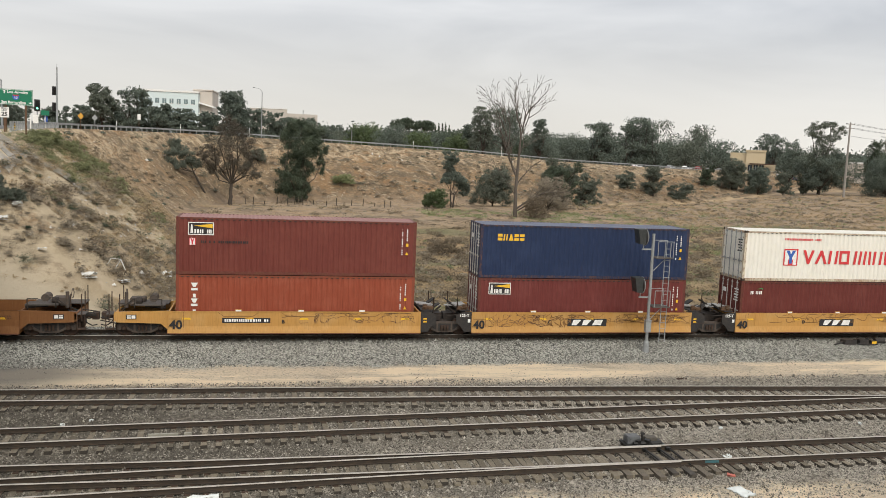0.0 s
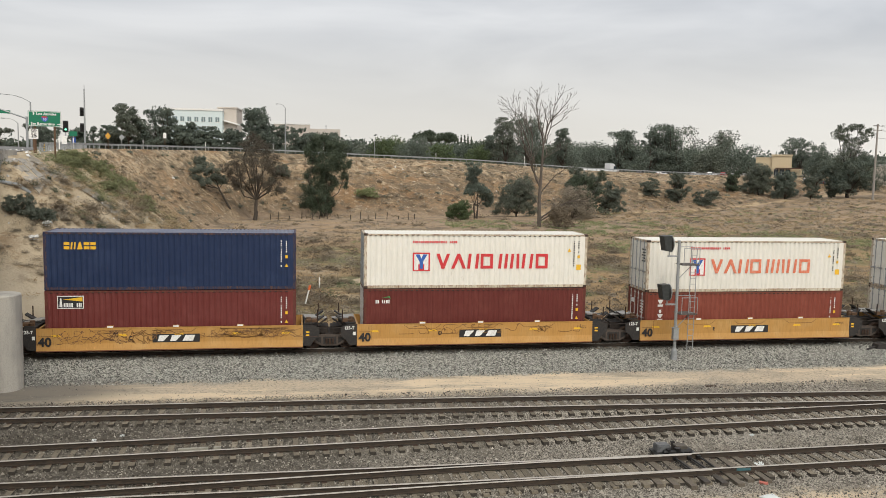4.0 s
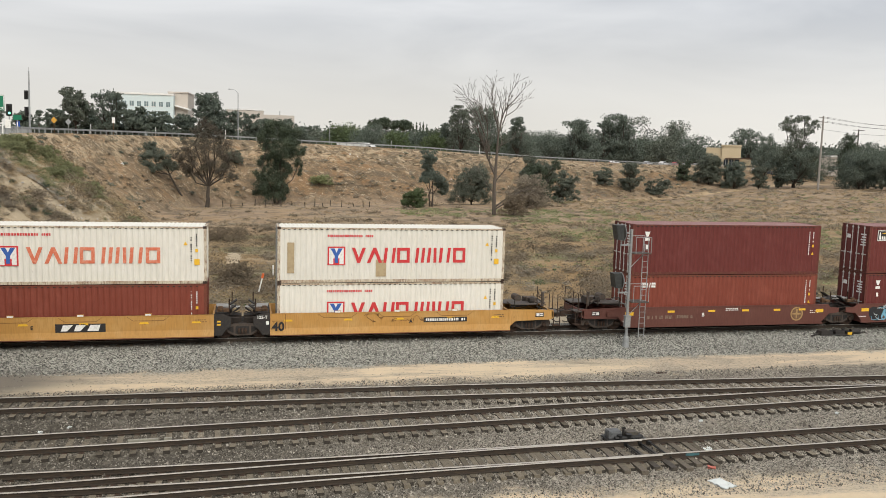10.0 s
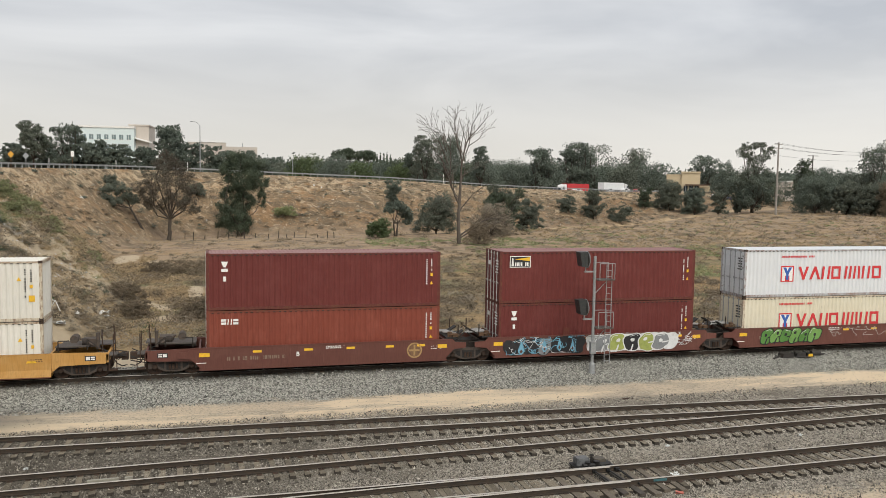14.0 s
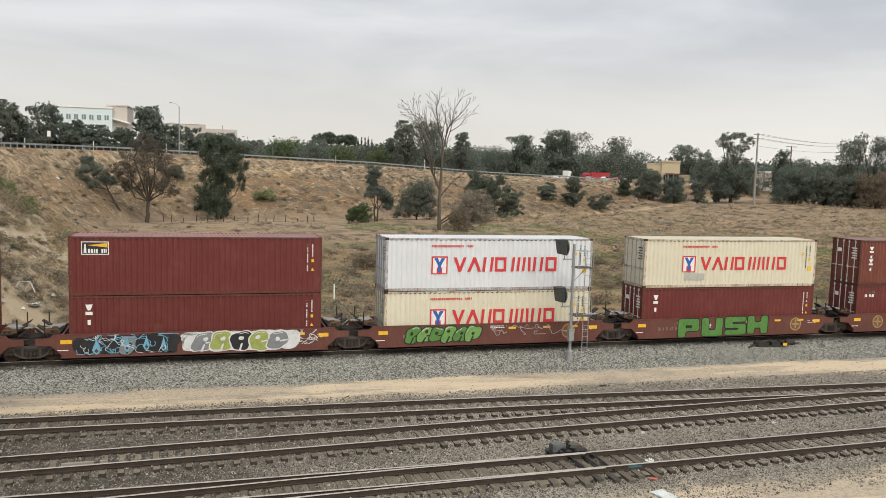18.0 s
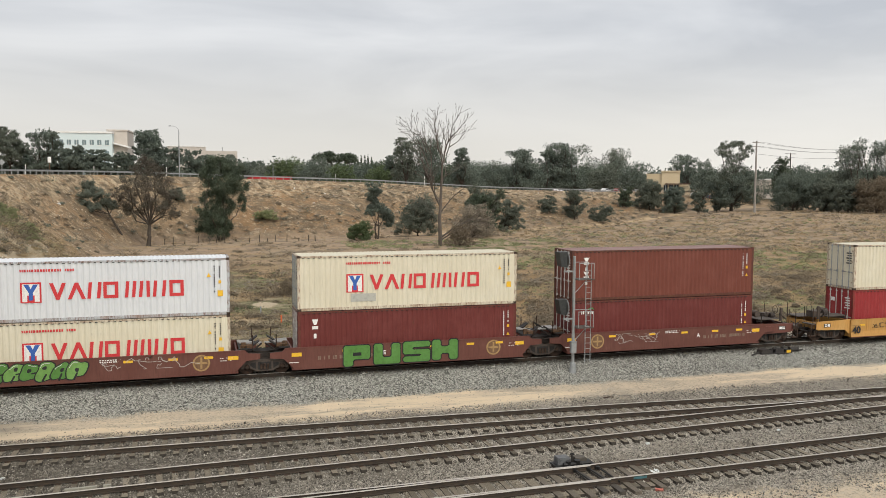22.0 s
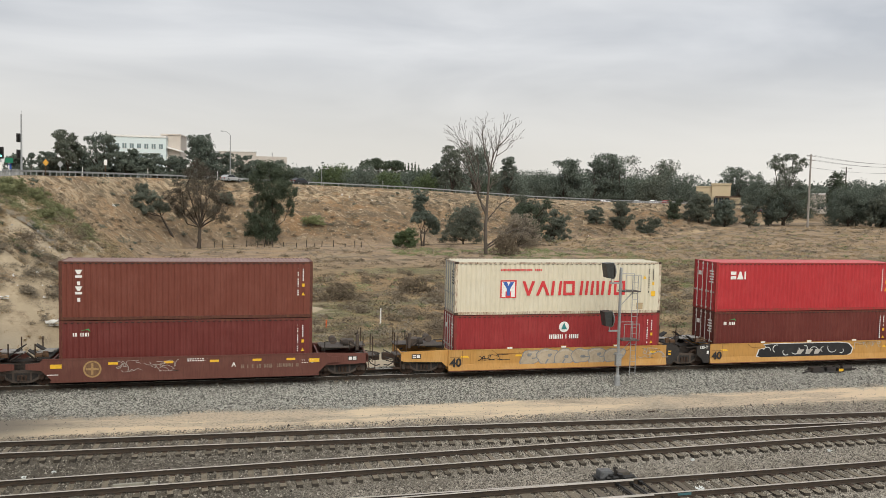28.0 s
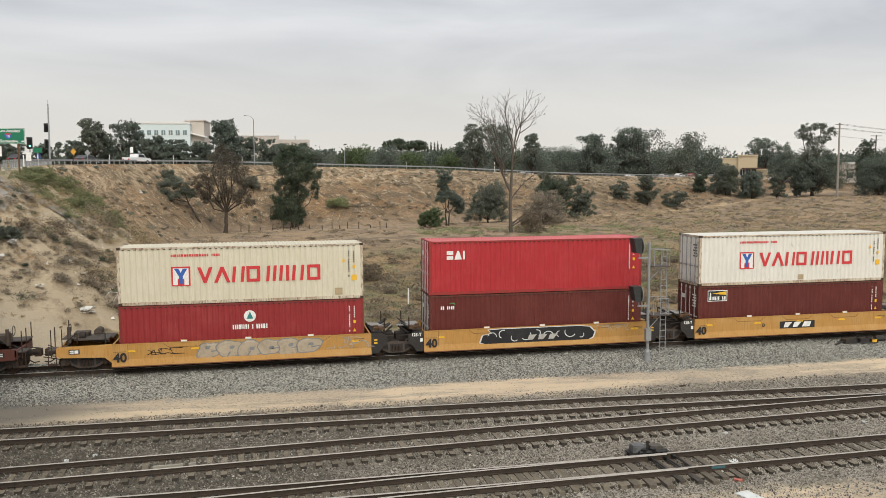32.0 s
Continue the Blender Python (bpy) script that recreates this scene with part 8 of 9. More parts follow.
pole = empty("utility_pole", pose(160.2, 211, 2.4), label="tall wooden utility pole with crossarms and wires", category="utility pole")
PALEWOOD = mat("grey_pole_wood", (0.30, 0.275, 0.25), 0.9, 0, (6, (0.2, 0.18, 0.16), 0.7, (3, 3, 0.3)))
part("shaft", Form().tube((0, 0, -1.0), (0, 0, 21.0), 0.34, 0.22, 8), PALEWOOD, pole)
for z in (20.4, 19.2):
    part("crossarm", Form().box(-1.4, 1.4, -0.08, 0.08, z, z + 0.16), PALEWOOD, pole)
    for x in (-1.3, -0.5, 0.5, 1.3):
        part("insulator", Form().lathe([(0.03, 0), (0.06, 0.05), (0.03, 0.16)], 6, "Z", (x, 0, z + 0.16)), DARK, pole)
for i, (dx, z) in enumerate(((-1.3, 20.7), (1.3, 20.7), (-1.3, 19.5), (1.3, 19.5), (0, 17.2))):
    f, pts = Form(), []
    for q in np.linspace(0, 1, 13):
        pts.append((dx + q * 133.2, q * 103.4, z + q * 4.5 - 10.0 * q * (1 - q) * 0.5))
    for a, b in zip(pts[:-1], pts[1:]):
        f.tube(a, b, 0.035, 0.035, 4)
    part("wire", f, DARK, pole)

pole2 = empty("utility_pole", pose(240.4, 294.4, 0.5), label="distant wooden utility pole with a wide crossarm", category="utility pole")
part("shaft", Form().tube((0, 0, -1.0), (0, 0, 23.5), 0.3, 0.2, 8), BARK, pole2)
part("crossarm", Form().box(-2.6, 2.6, -0.1, 0.1, 23.1, 23.3), BARK, pole2)


# ---- buildings ----
def windows(ob, w, z0, rows, cols, gap, wh, y, material, x0=0.0, frame=None):
    cw = w / cols
    pane = Form().box(-cw * 0.5 + gap, cw * 0.5 - gap, y - 0.05, y + 0.1, 0, wh).mesh("window", material)
    fr = Form().box(-cw * 0.5 + gap - 0.12, cw * 0.5 - gap + 0.12, y - 0.12, y + 0.02, -0.14, 0).box(-0.05, 0.05, y - 0.1, y + 0.02, 0, wh).mesh("mullion", frame or WHITE)
    for i in range(rows):
        for j in range(cols):
            wdw = part("window", pane, material, ob, at=pose(x0 - w / 2 + (j + 0.5) * cw, 0, z0 + i * 4.2))
            part("mullion", fr, frame or WHITE, wdw)


PALEPANEL = mat("pale_blue_panel", (0.60, 0.69, 0.70), 0.5, 0, (2, (0.54, 0.63, 0.65), 0.5), (0.3, (0.62, 0.70, 0.71), 0.6))
BLUEGLASS = mat("blue_green_glass", (0.17, 0.23, 0.245), 0.2, 0.0, (1, (0.26, 0.34, 0.36), 0.5))
BEIGE = mat("beige_stucco", (0.52, 0.47, 0.42), 0.9, 0, (3, (0.46, 0.41, 0.36), 0.5), (0.3, (0.57, 0.53, 0.48), 0.5))
TAN = mat("tan_stucco", (0.56, 0.455, 0.30), 0.9, 0, (3, (0.48, 0.38, 0.25), 0.5), (0.3, (0.60, 0.50, 0.35), 0.5))
hosp = empty("office_building", pose(-38.4, 350, 9.1, 0, 0, -4), label="pale blue-green glass building of several storeys", category="building")
part("wall", Form().box(-14, 9, 0, 20, 0, 20.3), PALEPANEL, hosp)
part("wall", Form().box(6.5, 14, 4, 22, 0, 21.6), BEIGE, hosp, "beige taller wing")
part("parapet", Form().box(-14.3, 9.2, -0.3, 20.3, 20.3, 21.0), WHITE, hosp)
part("parapet", Form().box(6.3, 14.3, 3.7, 22.3, 21.6, 22.1), BEIGE, hosp)
windows(hosp, 22, 3.2, 4, 8, 0.62, 1.9, -0.02, BLUEGLASS, -2.6)
for i in range(3):
    part("balcony", Form().prism([(9.0, 8 + i * 4.2), (15.2, 6.4 + i * 4.2), (15.2, 7.0 + i * 4.2), (9.0, 8.6 + i * 4.2)][::-1], 1.0, 4.4), WHITE, hosp)
b2 = empty("warehouse", pose(4, 382, 8), label="long low beige building behind the trees", category="building")
part("wall", Form().box(-14, 2, 0, 25, 0, 18.2), BEIGE, b2)
part("wall", Form().box(2, 15.5, 1, 25, 0, 16.6), BEIGE, b2)
part("parapet", Form().box(-14.2, 2.2, -0.2, 25, 18.2, 18.6), WHITE, b2)
part("vent", Form().box(9, 9.4, 4, 4.4, 16.6, 18.4), GALV, b2)
b3 = empty("shop_building", pose(203.5, 326, 7.6, 0, 0, -30), label="tan stuccoed flat-roofed shop building", category="building")
part("wall", Form().box(-4.1, 3.7, 0, 6.5, 0, 8.5), TAN, b3)
part("cornice", Form().box(-4.4, 4.0, -0.35, 6.8, 8.5, 9.2), TAN, b3, "projecting tan cornice")
part("wing", Form().box(-10.5, -4.1, 1, 9, 0, 7.4).box(-10.7, -4.1, 0.8, 9, 7.4, 7.9), TAN, b3)
part("wing", Form().box(3.7, 8.0, 1, 6, 0, 3.6), TAN, b3)
part("canopy", Form().box(-2.6, 8.2, -2.2, -0.02, 3.1, 3.6), mat("brown_canopy", (0.10, 0.06, 0.04), 0.8), b3, "dark brown entrance canopy")
windows(b3, 7, 0.4, 1, 3, 0.3, 2.5, -0.02, GLASS)
b4_ = empty("warehouse", pose(250, 305, 4.6, 0, 0, -36), label="pale grey low warehouse beyond the field", category="building")
part("wall", Form().box(-14, 14, 0, 18, 0, 8.2), BEIGE, b4_)
part("roof", Form().box(-14.4, 14.4, -0.4, 18.4, 8.2, 8.8), WHITE, b4_)
windows(b4_, 24, 2.0, 1, 6, 0.8, 2.4, -0.02, GLASS)


def palm(x, y, h, seed):
    rg = np.random.RandomState(seed)
    ob = empty("palm_tree", pose(x, y, float(ground_z(x, y))), label="tall thin fan palm", category="tree", group="palms")
    part("trunk", Form().tube((0, 0, 0), (0.2, 0, h), 0.2, 0.15, 7), BARK, ob)
    c = np.array([(0.2, 0, h)])
    v, f = leaf_cards(np.repeat(c, 8, 0), 0.9, 40, 0.6, rg)
    part("crown", sheet("crown", v, f, LEAF["dark"]), LEAF["dark"], ob)


palm(-70.6, 292, 7.2, 1)
palm(-66.1, 293, 7.6, 2)

# ---- signal mast by the main track ----
MX, MY = 20.0, 41.3
sm = empty("railway_signal", pose(MX, MY, -0.12), label="grey steel railway signal mast with two hooded heads and a ladder", category="railway signal")
part("base", Form().lathe([(0.0, -0.6), (0.2, -0.6), (0.16, 0.2), (0.10, 0.32)], 10, "Z"), GALV, sm)
part("mast", Form().tube((0, 0, 0.2), (0, 0, 6.15), 0.085, 0.08, 10), GALV, sm)
part("relay_box", Form().box(-0.24, 0.06, -0.32, -0.09, 0.85, 1.45).box(-0.26, 0.08, -0.35, -0.08, 1.45, 1.49), GALV, sm, "grey junction box")
for z in (5.55, 2.95):
    br = part("bracket", Form().box(-0.62, 0.0, -0.05, 0.05, z - 0.28, z - 0.20).tube((-0.55, 0, z - 0.26), (-0.55, 0, z + 0.2), 0.035), GALV, sm)
    hd = part("signal_head", Form().lathe([(0.0, -0.05), (0.40, -0.05), (0.42, 0.0), (0.40, 0.05), (0.0, 0.05)], 18, "X", (-0.50, 0, z + 0.42)), BLACK, sm, "round black signal backboard")
    part("hood", Form().prism([(-0.55, z + 0.02), (-0.55, z + 0.86), (-1.02, z + 0.84), (-0.88, z + 0.06)], -0.3, 0.3), mat("faded_black_hood", (0.028, 0.031, 0.031), 0.5, 0, (6, (0.06, 0.062, 0.06), 0.6)), hd)
    part("rim", Form().lathe([(0.41, -0.03), (0.46, 0.0), (0.41, 0.03)], 18, "X", (-0.48, 0, z + 0.42)), GALV, hd)
for x in (0.66, 0.98):
    part("ladder_rail", Form().tube((x, -0.12, 0.25), (x, -0.12, 5.7), 0.026, seg=6), GALV, sm)
for i in range(17):
    part("rung", Form().tube((0.66, -0.12, 0.4 + i * 0.31), (0.98, -0.12, 0.4 + i * 0.31), 0.014, seg=5), GALV, sm)
for z in (4.85, 2.2):
    part("platform", Form().box(0.05, 1.02, -0.42, 0.42, z, z + 0.05), GRATE, sm)
    for y in (-0.4, 0.4):
        part("guard", Form().tube((0.12, y, z), (0.12, y, z + 0.92), 0.02, seg=5).tube((1.0, y, z), (1.0, y, z + 0.92), 0.02, seg=5).tube((0.12, y, z + 0.92), (1.0, y, z + 0.92), 0.02, seg=5), GALV, sm)
    part("strut", Form().tube((0.05, 0, z - 0.75), (0.8, 0, z), 0.025, seg=5), GALV, sm)

# ---- things lying in the yard ----
OILY = mat("oily_tie", (0.065, 0.055, 0.044), 0.7, 0, (10, (0.02, 0.018, 0.016), 0.8), (2, (0.09, 0.078, 0.066), 0.7))
sw = empty("switch_machine", pose(13.45, 27.7, -0.55), label="greasy black switch machine beside the rails", category="switch machine")
part("gearbox", Form().box(-0.62, -0.12, -0.2, 0.2, 0.12, 0.34).box(-0.6, -0.14, -0.18, 0.18, 0.34, 0.38), mat("dark_grey_enamel", (0.13, 0.135, 0.14), 0.5, 0, (8, (0.04, 0.04, 0.04), 0.7)), sw)
part("motor", Form().box(0.1, 0.55, -0.18, 0.18, 0.12, 0.29).box(0.12, 0.53, -0.16, 0.16, 0.29, 0.315), mat("brown_grey_enamel", (0.10, 0.088, 0.072), 0.6, 0, (8, (0.04, 0.035, 0.03), 0.7)), sw)
part("post", Form().tube((0.02, -0.02, 0.12), (0.02, -0.02, 0.46), 0.045).box(-0.04, 0.1, -0.07, 0.03, 0.40, 0.46), BLACK, sw)
part("crank_case", Form().tube((-0.45, -0.32, 0.17), (0.65, -0.32, 0.17), 0.07).lathe([(0.0, -0.1), (0.12, -0.1), (0.12, 0.1), (0.0, 0.1)], 10, "Z", (0.1, -0.3, 0.2)).lathe([(0.0, -0.08), (0.1, -0.08), (0.1, 0.08), (0.0, 0.08)], 10, "Z", (-0.25, -0.3, 0.2)), GREASE, sw)
for x in (-0.3, 0.25, 0.62):
    part("throw_rod", Form().tube((x, -0.35, 0.16), (x + 0.12, -2.35, 0.13), 0.028).box(x - 0.05, x + 0.09, -0.95, -0.8, 0.1, 0.2), GREASE, sw)
part("base_plate", Form().box(-0.75, 0.8, -0.45, 0.28, 0.07, 0.12), GREASE, sw)
for i in range(8):
    x = 11.7 + i * 0.545
    tw = part("long_tie", Form().box(-0.115, 0.115, -1.45 - 0.15 * (i % 3), 1.4 + (0.5 if 3 <= i <= 4 else 0), -0.16, 0.004), OILY if 3 <= i <= 4 else mat("dark_oiled_tie", (0.135, 0.113, 0.086), 0.85, 0, (14, (0.05, 0.042, 0.035), 0.8, (6, 0.6, 1)), (1.2, (0.17, 0.145, 0.115), 0.6)), at=pose(x, 26.2, YARD_TOP - 0.181, 0, 0, 1.5 * math.sin(i * 5)))
    tagged(tw, "long oil-dark wooden tie under a turnout", "railway tie", "ties of the turnout")
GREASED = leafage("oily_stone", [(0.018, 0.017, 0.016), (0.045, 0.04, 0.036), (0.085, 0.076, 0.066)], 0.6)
stones("oily_ballast", "oil-blackened stones round the switch machine", 2600, (11.8, 15.6, 24.6, 28.1), 0.032, GREASED, 49, lambda x, y, rg: np.hypot((x - 13.6) / 1.8, (y - 26.6) / 1.5) + rg.normal(size=x.size) * 0.15 < 0.95)
jm = empty("switch_machine", pose(34.2, 42.2, -0.25), label="black switch machine with a yellow tag beside the main track", category="switch machine")
part("gearbox", Form().prism([(-1.45, 0.0), (-0.6, 0.0), (-0.66, 0.2), (-0.9, 0.3), (-1.35, 0.26)], -0.25, 0.25).box(-0.45, 0.15, -0.28, 0.2, 0.0, 0.24).box(-0.4, 0.1, -0.24, 0.16, 0.24, 0.28), BLACK, jm)
part("motor", Form().tube((0.75, 0, 0.17), (1.3, 0, 0.17), 0.15, seg=10).tube((1.3, 0, 0.17), (1.38, 0, 0.17), 0.11, seg=10), BLACK, jm)
part("cover", Form().prism([(0.2, 0.0), (0.72, 0.0), (0.68, 0.2), (0.28, 0.24)], -0.3, 0.22), GREASE, jm)
part("tag", Form().box(0.32, 0.62, -0.325, -0.30, 0.05, 0.2), YELLOW, jm, "yellow tag")
for a, b, r in (((-1.4, 0, 0.1), (-2.2, -0.4, 0.05), 0.05), ((1.3, -0.1, 0.1), (1.9, 0.2, 0.06), 0.06), ((-0.6, -0.3, 0.06), (0.3, -0.5, 0.05), 0.04)):
    part("cable", Form().tube(a, b, r), BLACK, jm)
part("lug", Form().lathe([(0.0, 0.0), (0.13, 0.0), (0.11, 0.2), (0.0, 0.24)], 9, "Z", (-0.55, 0.05, 0.05)), GREASE, jm)
part("lug", Form().lathe([(0.0, 0.0), (0.1, 0.0), (0.08, 0.16), (0.0, 0.2)], 9, "Z", (0.17, -0.1, 0.2)), GREASE, jm)
PAPER = mat("white_paper", (0.64, 0.67, 0.66), 0.8, 0, (3, (0.6, 0.6, 0.58), 0.4))


def scrap(label, x, y, w, d, h, turn, material, name="litter"):
    rg = np.random.RandomState(int(abs(x * 31 + y * 17)))
    f = Form()
    n = 5
    g = [(w * (i / n - 0.5), d * (j / n - 0.5) * (1 - 0.2 * rg.rand()), h * (0.2 + rg.rand())) for i in range(n + 1) for j in range(n + 1)]
    f.add(g, [(i * (n + 1) + j, (i + 1) * (n + 1) + j, (i + 1) * (n + 1) + j + 1, i * (n + 1) + j + 1) for i in range(n) for j in range(n)])
    k = (n + 1) ** 2
    f.add([(px, py, 0.0) for px, py, pz in g], [(i * (n + 1) + j, i * (n + 1) + j + 1, (i + 1) * (n + 1) + j + 1, (i + 1) * (n + 1) + j) for i in range(n) for j in range(n)])
    ob = part(name, f, material, at=pose(x, y, float(ground_z(x, y)) + 0.01, 0, 0, turn))
    return tagged(ob, label, "litter")


scrap("crumpled white paper sheet on the gravel", 14.9, 23.3, 0.55, 0.85, 0.05, 15, PAPER)
scrap("crumpled white cloth lying beside the rail", -1.9, 24.35, 0.9, 0.36, 0.16, 4, PAPER)
scrap("white rag between the rails", 16.05, 26.1, 0.34, 0.3, 0.16, 30, PAPER)
scrap("red and white wrapper on the gravel", 15.3, 24.6, 0.22, 0.3, 0.05, 60, mat("faded_red_wrapper", (0.5, 0.16, 0.12), 0.7))
scrap("rusty brown scrap on the dirt strip", 19.6, 36.4, 0.55, 0.12, 0.06, 0, RUST)
for i, (x, y) in enumerate(((-4.4, 33.6), (-6.5, 32.0), (5.6, 34.5), (12.4, 34.0), (11.6, 30.6), (17.6, 29.3), (21.5, 34.2), (24.0, 29.4), (2.1, 34.1), (-7.4, 31.6), (28.3, 32.0))):
    scrap("small pale scrap of paper among the stones", x, y, 0.16, 0.13, 0.06, i * 40, PAPER)
# insulated joint with pale bars on a yard rail
tagged(part("joint_bar", Form().box(-0.95, 0.05, -0.06, 0.06, -0.14, -0.02).box(0.25, 0.5, -0.06, 0.06, -0.14, -0.02), mat("pale_joint_bar", (0.30, 0.29, 0.24), 0.8, 0, (8, (0.16, 0.14, 0.12), 0.6)), at=pose(-3.2, 29.28 + 0.70 - 0.36, YARD_TOP, 0, 0, 2.4)), "pale insulated joint bar bolted to a rail", "joint bar")

tagged(part("joint_bar", Form().box(-0.26, 0.26, -0.045, 0.0, -0.13, -0.02).box(-0.2, -0.14, -0.06, -0.045, -0.10, -0.05).box(0.14, 0.2, -0.06, -0.045, -0.10, -0.05), mat("teal_paint", (0.05, 0.14, 0.16), 0.7, 0, (8, (0.07, 0.08, 0.08), 0.6)), at=pose(15.04, 25.47, YARD_TOP, 0, 0, 0.6)), "teal-painted joint bar bolted to a rail", "joint bar")

# stakes and markers behind the main track
ORANGE = mat("orange_tape", (0.75, 0.16, 0.05), 0.6)
lp = empty("marker_post", pose(0.55, 60, float(ground_z(0.55, 60)), 0, 14, 0), label="leaning white marker post with an orange head", category="marker post", group="marker posts")
part("shaft", Form().tube((0, 0, -0.3), (0, 0, 1.15), 0.055, seg=7), WHITE, lp)
part("head", Form().tube((0, 0, 1.15), (0, 0, 1.5), 0.085, seg=7), ORANGE, lp)
for x, y, h, m in ((1.8, 68, 0.9, WHITE), (5.1, 66.5, 0.75, GALV), (6.3, 62.5, 0.6, ORANGE), (10.5, 63, 1.3, WHITE)):
    st = empty("marker_post", pose(x, y, float(ground_z(x, y))), label="short marker post in the scrub", category="marker post", group="marker posts")
    part("shaft", Form().tube((0, 0, -0.3), (0, 0, h), 0.06, seg=7), m, st)
fence = empty("old_fence", label="row of old wooden fence posts by the bank", category="fence", kind="structure")
for i in range(16):
    x = -4.5 + i * 1.7 + 0.4 * math.sin(i * 5)
    y = 147.5 + 0.3 * math.sin(i * 3)
    part("post", Form().tube((0, 0, -0.3), (0.08 * math.sin(i * 7), 0, 1.0 + 0.4 * math.sin(i * 2.3)), 0.07, seg=5), BARK, fence, at=pose(x, y, float(ground_z(x, y))))

LITTER = leafage("pale_litter", [(0.35, 0.33, 0.30), (0.62, 0.60, 0.57), (0.8, 0.8, 0.78)], 0.8)
stones("slope_litter", "pale rubbish strewn on the embankment slope", 520, (-27, -6, 54, 92), 0.085, LITTER, 47, lambda x, y, rg: up_bank(x, y) > 0.0)
stones("bank_litter", "pale rubbish strewn on the far bank", 260, (-20, 110, 130, 250), 0.16, LITTER, 48, lambda x, y, rg: (up_bank(x, y) > 0.05) & (up_bank(x, y) < 0.9))


TARP = mat("dirty_white_plastic", (0.66, 0.66, 0.64), 0.6, 0, (4, (0.42, 0.40, 0.37), 0.5))
for x, y, w, d, h, a, nm in ((-10.9, 53.7, 0.9, 0.5, 0.3, 20, "crumpled white sack on the slope"), (-9.2, 55.6, 0.7, 0.5, 0.12, 50, "white board lying on the slope"), (-7.5, 61.8, 1.0, 0.8, 0.35, 10, "heap of white sacks in the scrub"),
                            (-15.6, 56.1, 0.5, 0.5, 0.3, 70, "pale broken panel on the slope"), (-16.0, 54.7, 0.5, 0.4, 0.25, 30, "white rubbish bag on the slope"), (-13.6, 53.9, 0.5, 0.3, 0.15, 0, "white rag on the slope")):
    scrap(nm, x, y, w, d, h, a, TARP)
fr = empty("bent_frame", pose(-9.9, 56.1, float(ground_z(-9.9, 56.1))), label="bent white metal frame thrown on the slope", category="litter")
for a, b in (((-0.6, 0, 0.1), (-0.2, 0.2, 0.75)), ((-0.2, 0.2, 0.75), (0.4, 0.1, 0.7)), ((0.4, 0.1, 0.7), (0.7, -0.1, 0.05)), ((0.0, 0.3, 0.05), (0.4, 0.1, 0.7))):
    part("bar", Form().tube(a, b, 0.03, seg=6), TARP, fr)


# ---- vehicles ----
CARS = []


def car(label, colour, kind, length=4.7):
    paint_ = mat("car_" + label.split()[0] + "_" + label.split()[1], colour, 0.3, 0.0, spec=0.5)
    ob = empty("pickup" if kind == "pickup" else "car", label=label, category="car")
    L = length / 2
    prof = {"car": [(-L, 0.35), (L, 0.35), (L, 0.72), (L * 0.62, 0.86), (L * 0.30, 1.0), (L * 0.02, 1.44), (-L * 0.55, 1.46), (-L * 0.88, 1.02), (-L, 0.95)],
            "pickup": [(-L, 0.45), (L, 0.45), (L, 0.95), (L * 0.5, 1.1), (L * 0.28, 1.75), (-L * 0.22, 1.78), (-L * 0.28, 1.15), (-L, 1.15)]}[kind]
    part("body", Form().prism(prof[::-1], -0.88, 0.88), paint_, ob)
    gl = {"car": [(L * 0.25, 0.98), (L * 0.0, 1.36), (-L * 0.52, 1.38), (-L * 0.78, 1.0)], "pickup": [(L * 0.42, 1.12), (L * 0.25, 1.66), (-L * 0.18, 1.68), (-L * 0.2, 1.14)]}[kind]
    part("glazing", Form().prism(gl, -0.895, 0.895), GLASS, ob)
    for x in (-L * 0.62, L * 0.62):
        for y in (-0.82, 0.82):
            w = part("wheel", cached("carwheel", lambda: Form().lathe([(0.0, -0.1), (0.33, -0.1), (0.34, 0.0), (0.33, 0.1), (0.0, 0.1)], 14, "Y").mesh("wheel", TYRE)), TYRE, ob, at=pose(x, y, 0.34))
            part("rim", cached("carrim", lambda: Form().lathe([(0.0, -0.11), (0.2, -0.11), (0.2, 0.11), (0.0, 0.11)], 10, "Y").mesh("rim", GALV)), GALV, w)
    for y in (-0.6, 0.6):
        part("headlight", Form().box(L - 0.02, L + 0.015, y - 0.15, y + 0.15, 0.62, 0.76), WHITE, ob)
        part("tail_light", Form().box(-L - 0.015, -L + 0.02, y - 0.15, y + 0.15, 0.7, 0.88), RED, ob)
    return ob


